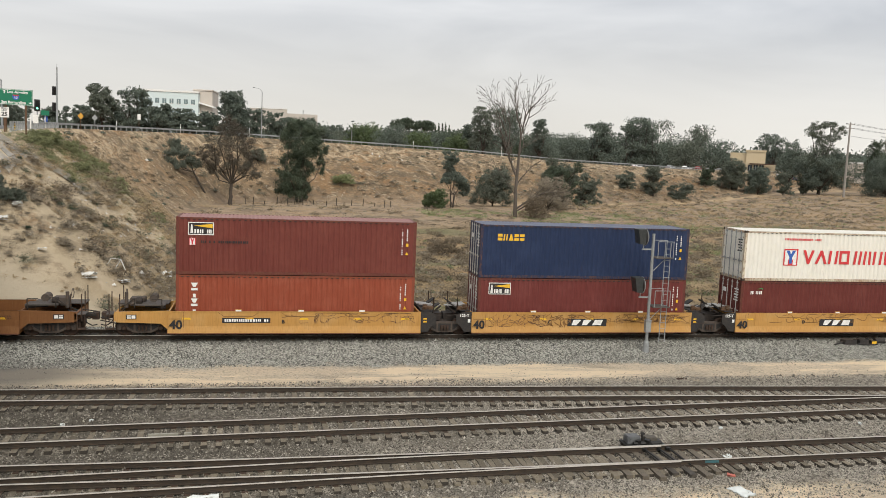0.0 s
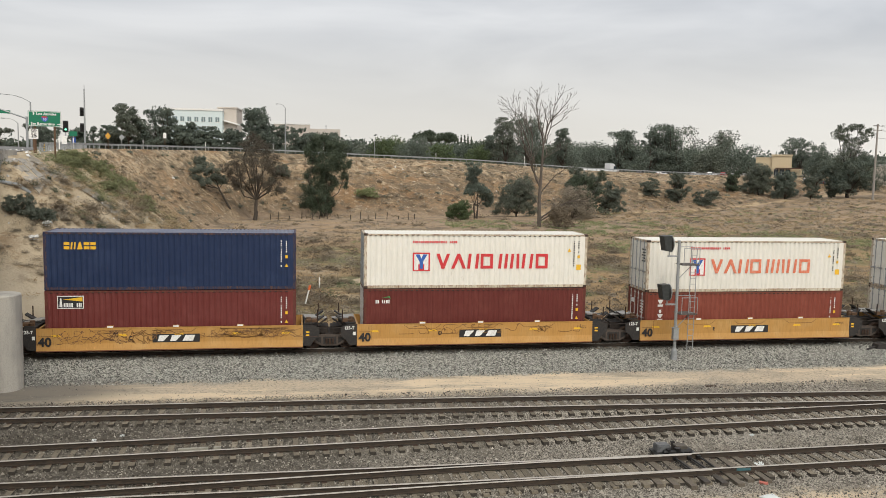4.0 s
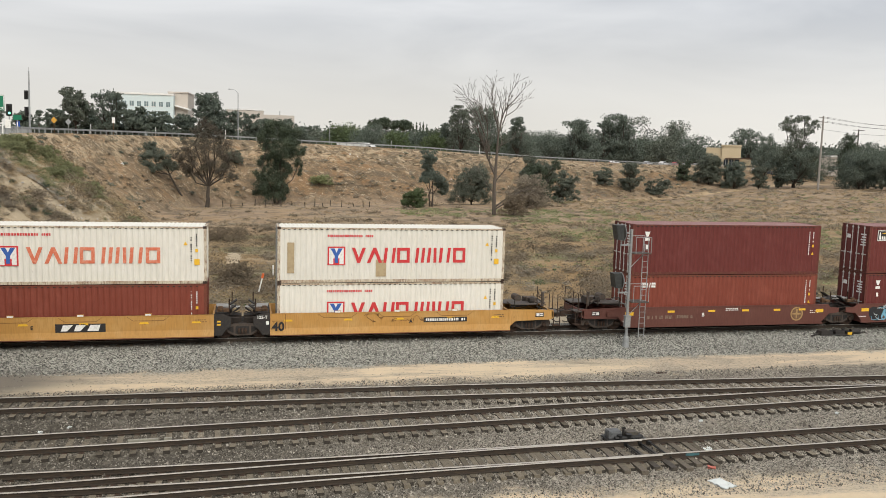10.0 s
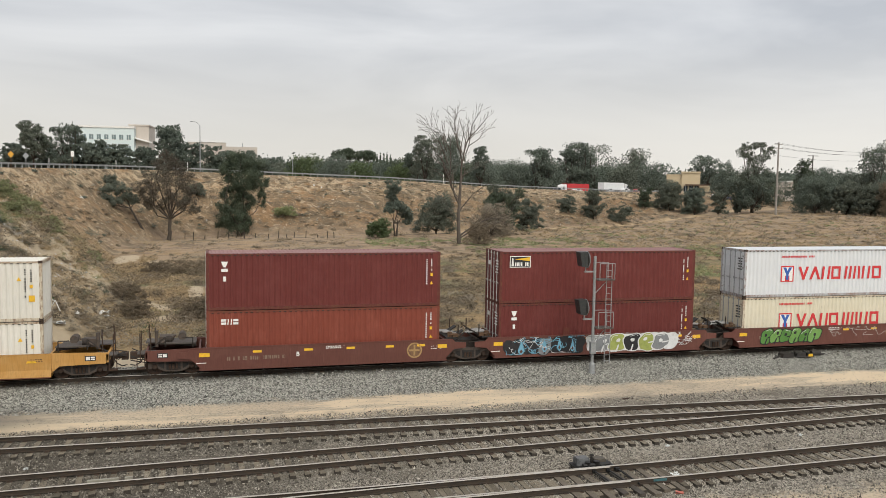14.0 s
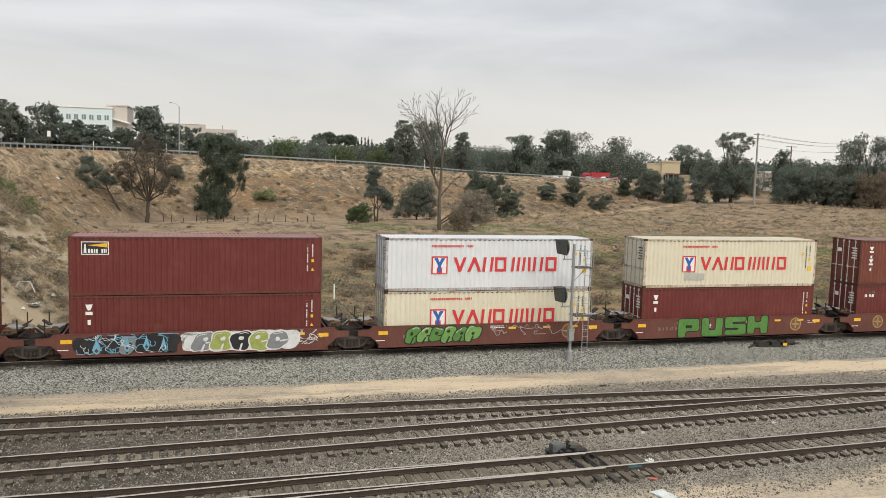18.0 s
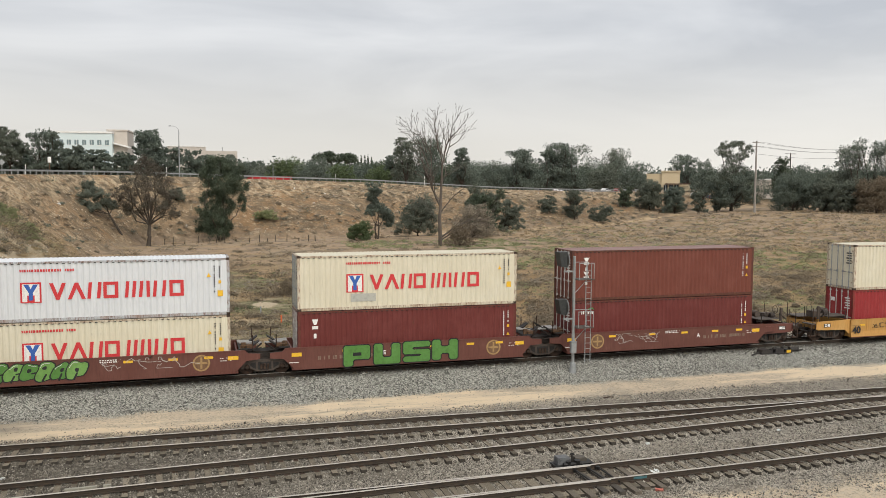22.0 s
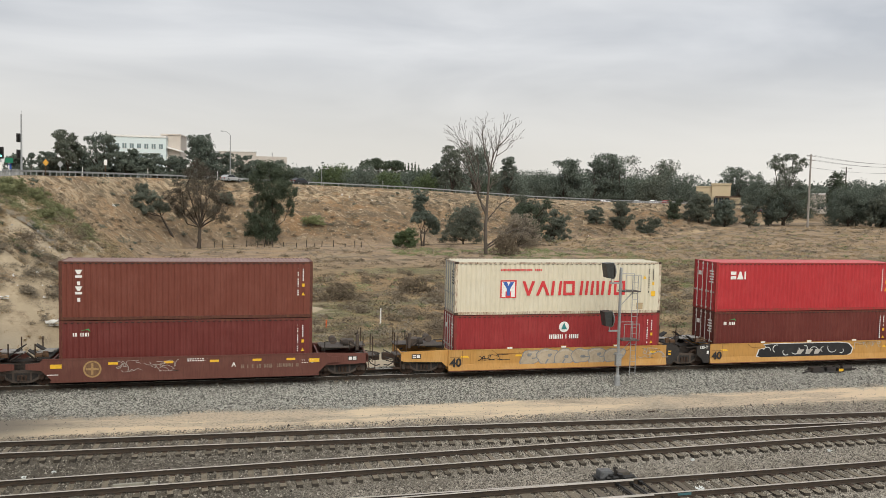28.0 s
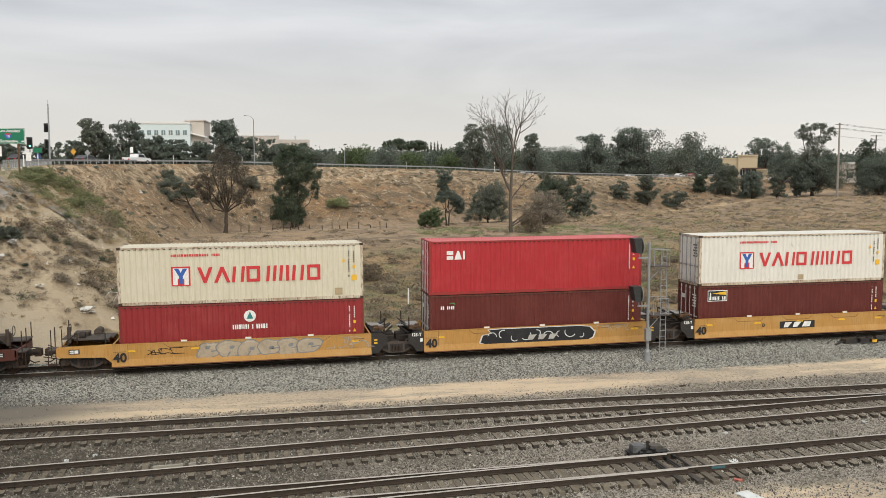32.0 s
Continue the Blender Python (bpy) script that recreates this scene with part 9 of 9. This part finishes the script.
def lorry(label, box_colour, cab_colour, bed=False):
    ob = empty("truck", label=label, category="truck")
    bm = mat("trailer_" + label.split()[0], box_colour, 0.45, 0, (1.0, tuple(c * 0.8 for c in box_colour), 0.4))
    cm = mat("cab_" + label.split()[0], cab_colour, 0.35)
    part("trailer", Form().box(-10.2, 4.6, -1.27, 1.27, 1.15, 2.0 if bed else 4.05), bm, ob, "long box trailer" if not bed else "flat trailer load")
    part("chassis", Form().box(-10.0, 8.6, -0.5, 0.5, 0.7, 1.1), BLACK, ob)
    part("cab", Form().prism([(5.0, 0.6), (9.2, 0.6), (9.2, 1.6), (8.0, 1.9), (7.5, 3.0), (6.9, 3.6), (5.0, 3.8)][::-1], -1.2, 1.2), cm, ob)
    part("windscreen", Form().prism([(7.9, 1.95), (7.45, 2.95), (6.6, 2.95), (6.6, 1.95)], -1.215, 1.215), GLASS, ob)
    for x in (-9.2, -8.0, 3.0, 5.6, 8.4):
        for y in (-1.05, 1.05):
            part("wheel", cached("lorrywheel", lambda: Form().lathe([(0.0, -0.14), (0.5, -0.14), (0.52, 0.0), (0.5, 0.14), (0.0, 0.14)], 14, "Y").mesh("wheel", TYRE)), TYRE, ob, at=pose(x, y, 0.52))
    return ob


def lane_line(knots, step=1.0):
    k = np.array(knots, float)
    s = np.concatenate([[0], np.cumsum(np.hypot(*np.diff(k, axis=0).T))])
    q = np.arange(0, s[-1], step)
    p = np.stack([np.interp(q, s, k[:, 0]), np.interp(q, s, k[:, 1])], -1)
    for _ in range(60):
        p[1:-1] = (p[:-2] + 2 * p[1:-1] + p[2:]) / 4
    return np.column_stack([p, ground_z(p[:, 0], p[:, 1])])


LANES = {"near": lane_line([(-130, 92), (-60, 112), (-40, 124), (-34.5, 131), (-31.8, 138.4), (-28.3, 148), (-22.7, 159.3), (-9.4, 176.8), (-2.2, 183.7), (14, 197), (43, 213), (81, 240), (110, 258), (200, 317), (330, 400)]),
         "east": lane_line([(-160, 400), (-40, 352), (20, 318), (56, 266), (84, 250), (119, 270), (161, 297), (231, 343), (318, 399), (445, 479), (594, 572)]),
         "west": lane_line([(-160, 410), (-20, 350), (62, 300), (99, 276), (115, 276), (165, 309), (239, 356), (309, 402), (433, 482), (577, 573)])}


def drive(ob, lane, keys, backwards=False):
    """Key a vehicle along a lane: (seconds, easting)."""
    CARS.append((ob, LANES[lane], keys, backwards))


def move_traffic():
    for ob, line, keys, back in CARS:
        rows = []
        at = interp_rows(keys)
        for t in sorted({0.0, 32.0, *[k / 2 for k in range(65)]}):
            i = float(np.clip(np.interp(at(t), line[:, 0], np.arange(len(line))), 1, len(line) - 4))
            j = int(i)
            p = line[j] + (line[j + 1] - line[j]) * (i - j)
            d = line[j + 2] - line[j - 1]
            rows.append((t, pose(p[0], p[1], p[2] + 0.06, 0, 0, math.degrees(math.atan2(d[1], d[0])) + (180 if back else 0))))
        walk(ob, rows)


def interp_rows(keys):
    ts, xs = zip(*keys)
    return lambda t: float(np.interp(t, ts, xs))


FLAT = lorry("white flat truck trailer on the freeway", (0.74, 0.75, 0.75), (0.6, 0.6, 0.6), True)
drive(FLAT, "east", [(0, -31.8), (2, 26.5), (4.5, 112.4), (5, 128.6), (5.5, 144.2), (6, 161.1), (9, 275.6), (14, 508.8), (32, 530.0)])
REDL = lorry("red articulated truck with a white cab on the freeway", (0.52, 0.04, 0.045), (0.75, 0.75, 0.75))
drive(REDL, "west", [(0, 525.3), (4, 484.1), (11, 239.0), (12, 200.8), (13, 164.8), (14, 127.7), (14.5, 113.3), (15.5, 77.2), (20, -92.7), (32, -133.9)], True)
WHITEL = lorry("white articulated truck with a plain trailer on the freeway", (0.76, 0.77, 0.76), (0.72, 0.72, 0.72))
drive(WHITEL, "east", [(0, -137.8), (5, -63.6), (10, 37.1), (11.5, 80.6), (12.5, 106.0), (13, 118.7), (13.5, 132.5), (14, 147.3), (14.5, 161.1), (16.5, 229.0), (19, 328.6), (25, 530.0), (32, 545.9)])
CABL = lorry("cream truck with a low load on the freeway", (0.55, 0.52, 0.47), (0.78, 0.78, 0.76), True)
drive(CABL, "east", [(0, -153.7), (9, -95.4), (15.5, 42.4), (17, 91.7), (17.5, 108.1), (18, 125.1), (18.5, 145.2), (19, 167.5), (20, 214.1), (22, 307.4), (27, 530.0), (32, 551.2)])
RED2 = lorry("dark red truck trailer on the freeway", (0.40, 0.03, 0.035), (0.3, 0.03, 0.03))
drive(RED2, "west", [(0, 535.6), (9, 494.4), (17, 184.4), (17.5, 168.9), (18, 153.5), (18.5, 139.1), (19, 123.6), (19.5, 108.2), (21, 56.6), (26, -92.7), (32, -139.1)], True)
PICK = car("white pickup truck on the embankment road", (0.75, 0.76, 0.77), "pickup", 5.6)
drive(PICK, "near", [(0, -100), (25, -100), (28, -44), (29, -34.5), (29.5, -33.5), (30, -31.8), (30.5, -30.1), (31, -28.3), (31.5, -25.3), (32, -22.7)])
DARKCAR = car("black car on the embankment road", (0.02, 0.02, 0.025), "car")
drive(DARKCAR, "near", [(0, -120), (19, -120), (23, -48), (24, -32.1), (25, -25.3), (25.5, -20), (27.5, 5), (29, 30), (32, 95)])
GREYCAR = car("grey car on the embankment road", (0.35, 0.36, 0.37), "car")
drive(GREYCAR, "near", [(0, -110), (21, -110), (23.5, -60), (24.5, -38), (25, -33.5), (25.5, -29.5), (26.5, -18), (27.5, -9.4), (28, -2.2), (29, 13), (32, 75)])
SUV = car("charcoal estate car on the embankment road", (0.06, 0.062, 0.065), "car", 4.9)
drive(SUV, "near", [(0, -118), (27, -118), (29, -45), (30, -35.2), (31, -32.2), (31.5, -30.6), (32, -28.6)])
BLACKCAR = car("black saloon car on the embankment road", (0.025, 0.025, 0.028), "car")
drive(BLACKCAR, "near", [(0, -128), (29, -128), (31, -44), (31.5, -36.5), (32, -34.6)])
for i, (x, y, c, nm) in enumerate(((122, 266, (0.75, 0.75, 0.75), "white"), (131, 272, (0.03, 0.03, 0.035), "black"), (141, 279, (0.45, 0.46, 0.47), "silver"), (150, 284, (0.75, 0.75, 0.74), "white"),
                                   (159, 291, (0.3, 0.04, 0.04), "maroon"), (186, 279, (0.7, 0.7, 0.69), "white"), (193, 279, (0.05, 0.06, 0.1), "navy"), (113, 262, (0.05, 0.05, 0.05), "black"))):
    c_ = car(f"{nm} car parked beyond the road", c, "car")
    c_.matrix_basis = pose(x + 2, y + 5, float(ground_z(x + 2, y + 5)) + 0.3, 0, 0, 33 + i % 3)


# ---- graffiti on the wagons ----
def fan(f, cx, cz, rx, rz, y, rg, pts=14, jag=0.18):
    ring = [(cx + rx * math.cos(a) * (1 + jag * rg.normal()), y, cz + rz * math.sin(a) * (1 + jag * rg.normal())) for a in np.linspace(0, 2 * math.pi, pts, endpoint=False)]
    return f.add([(cx, y, cz)] + ring, [(0, 1 + i, 1 + (i + 1) % pts) for i in range(pts)])


SPRAY = {k: mat("spray_" + k, c, 0.6, 0, (5, tuple(q * 0.6 for q in c), 0.5), (1.2, tuple(min(1, q * 1.2 + 0.02) for q in c), 0.5)) for k, c in
         dict(green=(0.085, 0.215, 0.045), black=(0.016, 0.016, 0.018), white=(0.62, 0.63, 0.63), blue=(0.16, 0.38, 0.52), olive=(0.30, 0.34, 0.09), silver=(0.42, 0.40, 0.37), lime=(0.15, 0.30, 0.075), dust=(0.40, 0.33, 0.24), grey=(0.20, 0.21, 0.22), brown=(0.10, 0.05, 0.035), line=(0.19, 0.095, 0.03)).items()}


def stroke(f, p, q, w, y, point=0.0):
    """A straight sprayed bar from p to q, cut slanting, with an arrow point if asked."""
    (ax, az), (bx, bz) = p, q
    d = Vector((bx - ax, bz - az))
    d = d.normalized() if d.length > 0 else Vector((1, 0))
    n = Vector((-d.y, d.x)) * w
    s_ = d * w * 0.6
    vs = [(ax - n.x - s_.x, y, az - n.y - s_.y), (bx - n.x, y, bz - n.y), (bx + d.x * w * (0.4 + point), y, bz + d.y * w * (0.4 + point)), (bx + n.x - s_.x * 0.3, y, bz + n.y - s_.y * 0.3), (ax + n.x, y, az + n.y)]
    return f.add(vs, [(0, 1, 2, 3, 4)])


def blob_ring(cx, cz, rx, rz, rg, lean, n=22):
    """A rounded, swelling outline, leaning a little."""
    ph, k = rg.rand(3) * 6.3, rg.uniform(0.05, 0.13, 3)
    out = []
    for i in range(n):
        a = 2 * math.pi * i / n
        r = 1 + k[0] * math.sin(2 * a + ph[0]) + k[1] * math.sin(3 * a + ph[1]) + k[2] * 0.6 * math.sin(5 * a + ph[2])
        c, s_ = math.cos(a), math.sin(a)
        q = (abs(c) ** 3 + abs(s_) ** 3) ** (-1 / 3)
        out.append((cx + rx * r * q * c + lean * rz * q * s_, cz + rz * min(r, 1.06) * q * s_))
    return out


def ring_face(f, ring, y):
    n = len(ring)
    cx, cz = sum(p[0] for p in ring) / n, sum(p[1] for p in ring) / n
    return f.add([(cx, y, cz)] + [(px, y, pz) for px, pz in ring], [(0, 1 + i, 1 + (i + 1) % n) for i in range(n)])


def piece(ob, x0, x1, z0, z1, count, outline, fills, stroke_, seed, y=-1.517, cloud=None, lean=0.12):
    """A sprayed piece of overlapping rounded shapes with outlines, eyes and shine lines, that spells nothing."""
    rg = np.random.RandomState(seed)
    w, hz, zc = (x1 - x0) / count, z1 - z0, (z0 + z1) / 2
    lines = Form()
    if cloud:
        for k in range(count + 1):
            part("sprayed_cloud", ring_face(Form(), blob_ring(x0 + k * w, zc + rg.uniform(-0.05, 0.05), w * 0.72, hz * rg.uniform(0.44, 0.52), rg, 0), y + 0.003 - 0.0003 * k), SPRAY[cloud], ob)
    for i in range(count):
        c, lay = x0 + (i + 0.5) * w, 0.0006 * i
        rx, rz, ln = w * rg.uniform(0.50, 0.60), hz * rg.uniform(0.42, 0.49), lean + rg.uniform(-0.1, 0.15)
        dz = rg.uniform(-0.05, 0.05) * hz
        st = rg.get_state()
        big = blob_ring(c, zc + dz, rx + hz * 0.06, rz + hz * 0.05, rg, ln)
        rg.set_state(st)
        small = blob_ring(c, zc + dz, rx, rz, rg, ln)
        part("sprayed_outline", ring_face(Form(), big, y - 0.0010 - lay), SPRAY[outline], ob)
        part("sprayed_shape", ring_face(Form(), small, y - 0.0013 - lay), SPRAY[fills[i % len(fills)]], ob)
        eye = Form()
        ring_face(eye, blob_ring(c + rg.uniform(-0.1, 0.15) * w, zc + rg.uniform(-0.02, 0.18) * hz, w * 0.13, hz * 0.10, rg, 0.2, 12), y - 0.0016 - lay)
        kind = rg.randint(3)
        if kind < 2:
            stroke(eye, (c - 0.05 * w + ln * -0.3, zc - hz * 0.5), (c + 0.04 * w, zc - hz * 0.16), hz * 0.045, y - 0.0016 - lay, 0.6)
        if kind > 0:
            stroke(eye, (c + w * 0.55, zc - hz * 0.02), (c + 0.12 * w, zc - hz * 0.08), hz * 0.035, y - 0.0016 - lay, 0.5)
        part("sprayed_gap", eye, SPRAY[outline], ob)
        k = rg.randint(3, 7)
        for a, b in zip(small[k:k + 4], small[k + 1:k + 5]):
            q = 0.84
            stroke(lines, (c + (a[0] - c) * q, zc + (a[1] - zc) * q), (c + (b[0] - c) * q, zc + (b[1] - zc) * q), hz * 0.014, y - 0.0019 - lay)
    tagged(part("sprayed_highlight", lines, SPRAY[stroke_], ob), kind="stuff")


def scribble(ob, x0, x1, z0, z1, n, colour, seed, y=-1.514, width=0.014):
    """Thin sprayed scrawls that cannot be read."""
    rg = np.random.RandomState(seed)
    f = Form()
    for _ in range(n):
        p = np.array([rg.uniform(x0, x1), rg.uniform(z0, z1)])
        a = rg.rand() * 6.3
        for _ in range(9):
            a += rg.normal() * 1.1
            q = p + np.array([math.cos(a) * 0.16 + 0.05, math.sin(a) * 0.14])
            q[1] = min(max(q[1], z0), z1)
            d = (q - p) / max(1e-6, np.linalg.norm(q - p)) * width
            f.add([(p[0] - d[1], y, p[1] + d[0]), (p[0] + d[1], y, p[1] - d[0]), (q[0] + d[1], y, q[1] - d[0]), (q[0] - d[1], y, q[1] + d[0])], [(0, 1, 2, 3)])
            p = q
    tagged(part("scrawl", f, SPRAY[colour], ob), kind="stuff")


BLOCKS = [[(0, 0), (0.5, 0), (0.5, 0.36), (1.42, 0.36), (1.42, 1.1), (0, 1.1)], [(0, 0), (1.45, 0), (1.45, 1.1), (0.97, 1.1), (0.97, 0.36), (0.48, 0.36), (0.48, 1.1), (0, 1.1)],
          [(0, 0), (1.5, 0), (1.5, 0.66), (0.5, 0.66), (0.5, 0.8), (1.5, 0.8), (1.5, 1.1), (0, 1.1), (0, 0.42), (1.0, 0.42), (1.0, 0.3), (0, 0.3)],
          [(0, 0), (0.48, 0), (0.48, 0.36), (0.97, 0.36), (0.97, 0), (1.45, 0), (1.45, 1.1), (0.97, 1.1), (0.97, 0.72), (0.48, 0.72), (0.48, 1.1), (0, 1.1)]]
for i, pts in enumerate(BLOCKS):
    x, z = -3.75 + i * 1.62, 0.27 + i * 0.03
    ring = []
    for q in range(len(pts)):
        a, b, c = Vector(pts[q - 1]), Vector(pts[q]), Vector(pts[(q + 1) % len(pts)])
        ring += [b + (a - b).normalized() * min(0.09, (a - b).length * 0.4), b + (c - b).normalized() * min(0.09, (c - b).length * 0.4)]
    edge = Form()
    for a, b in zip(ring, ring[1:] + ring[:1]):
        stroke(edge, (x + a.x, z + a.y), (x + b.x, z + b.y), 0.055, -1.519 + 0.0005 * i, 0.3)
    part("sprayed_outline", edge, SPRAY["black"], WAGONS[9])
    part("sprayed_letter", shape(Form(), [(x + q.x, z + q.y) for q in ring], -1.523, 0.003), SPRAY["green"], WAGONS[9], "green sprayed block letter")
part("letter_slot", shape(Form(), [(-3.25, 0.82), (-2.8, 0.82), (-2.8, 1.0), (-3.25, 1.0)], -1.527, 0.003), SPRAY["black"], WAGONS[9])
piece(WAGONS[8], -4.9, -0.8, 0.42, 1.36, 6, "black", ["green", "lime"], "white", 3, lean=0.3)
scribble(WAGONS[8], -0.4, 3.4, 0.75, 1.3, 9, "silver", 4)
piece(WAGONS[7], -5.3, -1.5, 0.40, 1.32, 5, "black", ["black", "black", "grey"], "blue", 5, cloud="black")
for x, z, r_ in ((-3.45, 0.82, 0.15), (-2.55, 0.86, 0.15), (-4.85, 0.72, 0.2), (-1.75, 0.8, 0.13)):
    drop = part("sprayed_drop", shape(Form(), [(x - r_, z - 0.1), (x - r_ * 0.6, z - 0.28), (x, z - 0.34), (x + r_ * 0.6, z - 0.28), (x + r_, z - 0.1), (x + r_ * 0.35, z + 0.22), (x, z + 0.42), (x - r_ * 0.35, z + 0.22)], -1.526, 0.002), SPRAY["blue"], WAGONS[7], "blue sprayed drop")
    part("drop_centre", shape(Form(), [(x - r_ * 0.5, z - 0.16), (x, z - 0.25), (x + r_ * 0.5, z - 0.16), (x, z - 0.02)], -1.529, 0.002), SPRAY["brown"], drop)
piece(WAGONS[7], -0.3, 4.3, 0.36, 1.40, 5, "white", ["grey", "olive", "black", "olive", "grey"], "white", 6, cloud="white")
scribble(WAGONS[7], -5.4, -1.4, 0.42, 1.34, 16, "blue", 21, -1.531, 0.016)
scribble(WAGONS[7], -5.4, -1.4, 0.42, 1.34, 9, "white", 22, -1.532, 0.012)
scribble(WAGONS[7], 4.4, 6.0, 0.6, 1.35, 10, "white", 7)
scribble(WAGONS[7], -1.6, -0.4, 0.7, 1.3, 6, "white", 8)
piece(WAGONS[11], -2.3, 3.7, 0.46, 1.34, 6, "grey", ["dust"], "silver", 9, -1.519, lean=0.25)
scribble(WAGONS[11], 3.9, 5.8, 0.7, 1.25, 9, "silver", 10)
scribble(WAGONS[11], -5.0, -3.0, 0.8, 1.1, 6, "black", 17)
blob = [(-3.35, 0.62), (-3.0, 0.50), (2.75, 0.50), (3.1, 0.66), (3.2, 0.95), (2.9, 1.24), (2.2, 1.31), (-2.2, 1.31), (-2.9, 1.28), (-2.7, 1.1), (-3.2, 1.0)]
part("sprayed_outline", shape(Form(), [(x * 1.025, 0.9 + (z - 0.9) * 1.1) for x, z in blob], -1.515, 0.002), SPRAY["white"], WAGONS[12])
part("sprayed_shape", shape(Form(), blob, -1.519, 0.003), SPRAY["black"], WAGONS[12], "large black sprayed field")
for k in range(9):
    f, c, rr_ = Form(), -2.7 + k * 0.64, 0.24 + 0.10 * math.sin(k * 3)
    z, a0 = 0.92 + 0.12 * math.sin(k * 2.1), k * 1.3
    arc = [(c + rr_ * math.cos(a0 + q * 0.42), z + rr_ * 0.9 * math.sin(a0 + q * 0.42)) for q in range(8)]
    for a, b in zip(arc[:-1], arc[1:]):
        stroke(f, a, b, 0.022, -1.525)
    part("sprayed_arc", f, SPRAY["white"], WAGONS[12], "curved white sprayed line")
for i, x in enumerate((-0.7, -0.1, 0.5)):
    part("board_shape", shape(Form(), [(x, 0.66), (x + 0.3, 0.66), (x + 0.55, 0.94), (x + 0.1, 0.94)], -1.528, 0.003), SPRAY["silver"], WAGONS[12], "plain pale slanted shape")
scribble(WAGONS[12], 3.3, 5.6, 0.85, 1.3, 7, "silver", 12)
scribble(WAGONS[10], -3.4, -1.0, 0.7, 1.25, 12, "silver", 14, -1.514, 0.01)
scribble(WAGONS[1], -0.2, 5.2, 0.8, 1.32, 26, "brown", 15, -1.514, 0.008)
scribble(WAGONS[2], -5.5, -2.6, 0.6, 1.25, 22, "brown", 16, -1.514, 0.009)
scribble(WAGONS[2], -2.2, -0.9, 0.5, 1.25, 12, "line", 26, -1.514, 0.02)
scribble(WAGONS[2], 1.6, 5.6, 0.85, 1.28, 34, "line", 27, -1.514, 0.012)
scribble(WAGONS[2], 1.6, 5.8, 0.8, 1.25, 16, "brown", 28, -1.516, 0.008)
scribble(WAGONS[3], -5.0, 5.0, 0.85, 1.32, 18, "line", 18)
scribble(WAGONS[5], -2.0, 2.0, 0.9, 1.3, 8, "line", 19)


def motions():
    move_train()
    move_traffic()


motions()
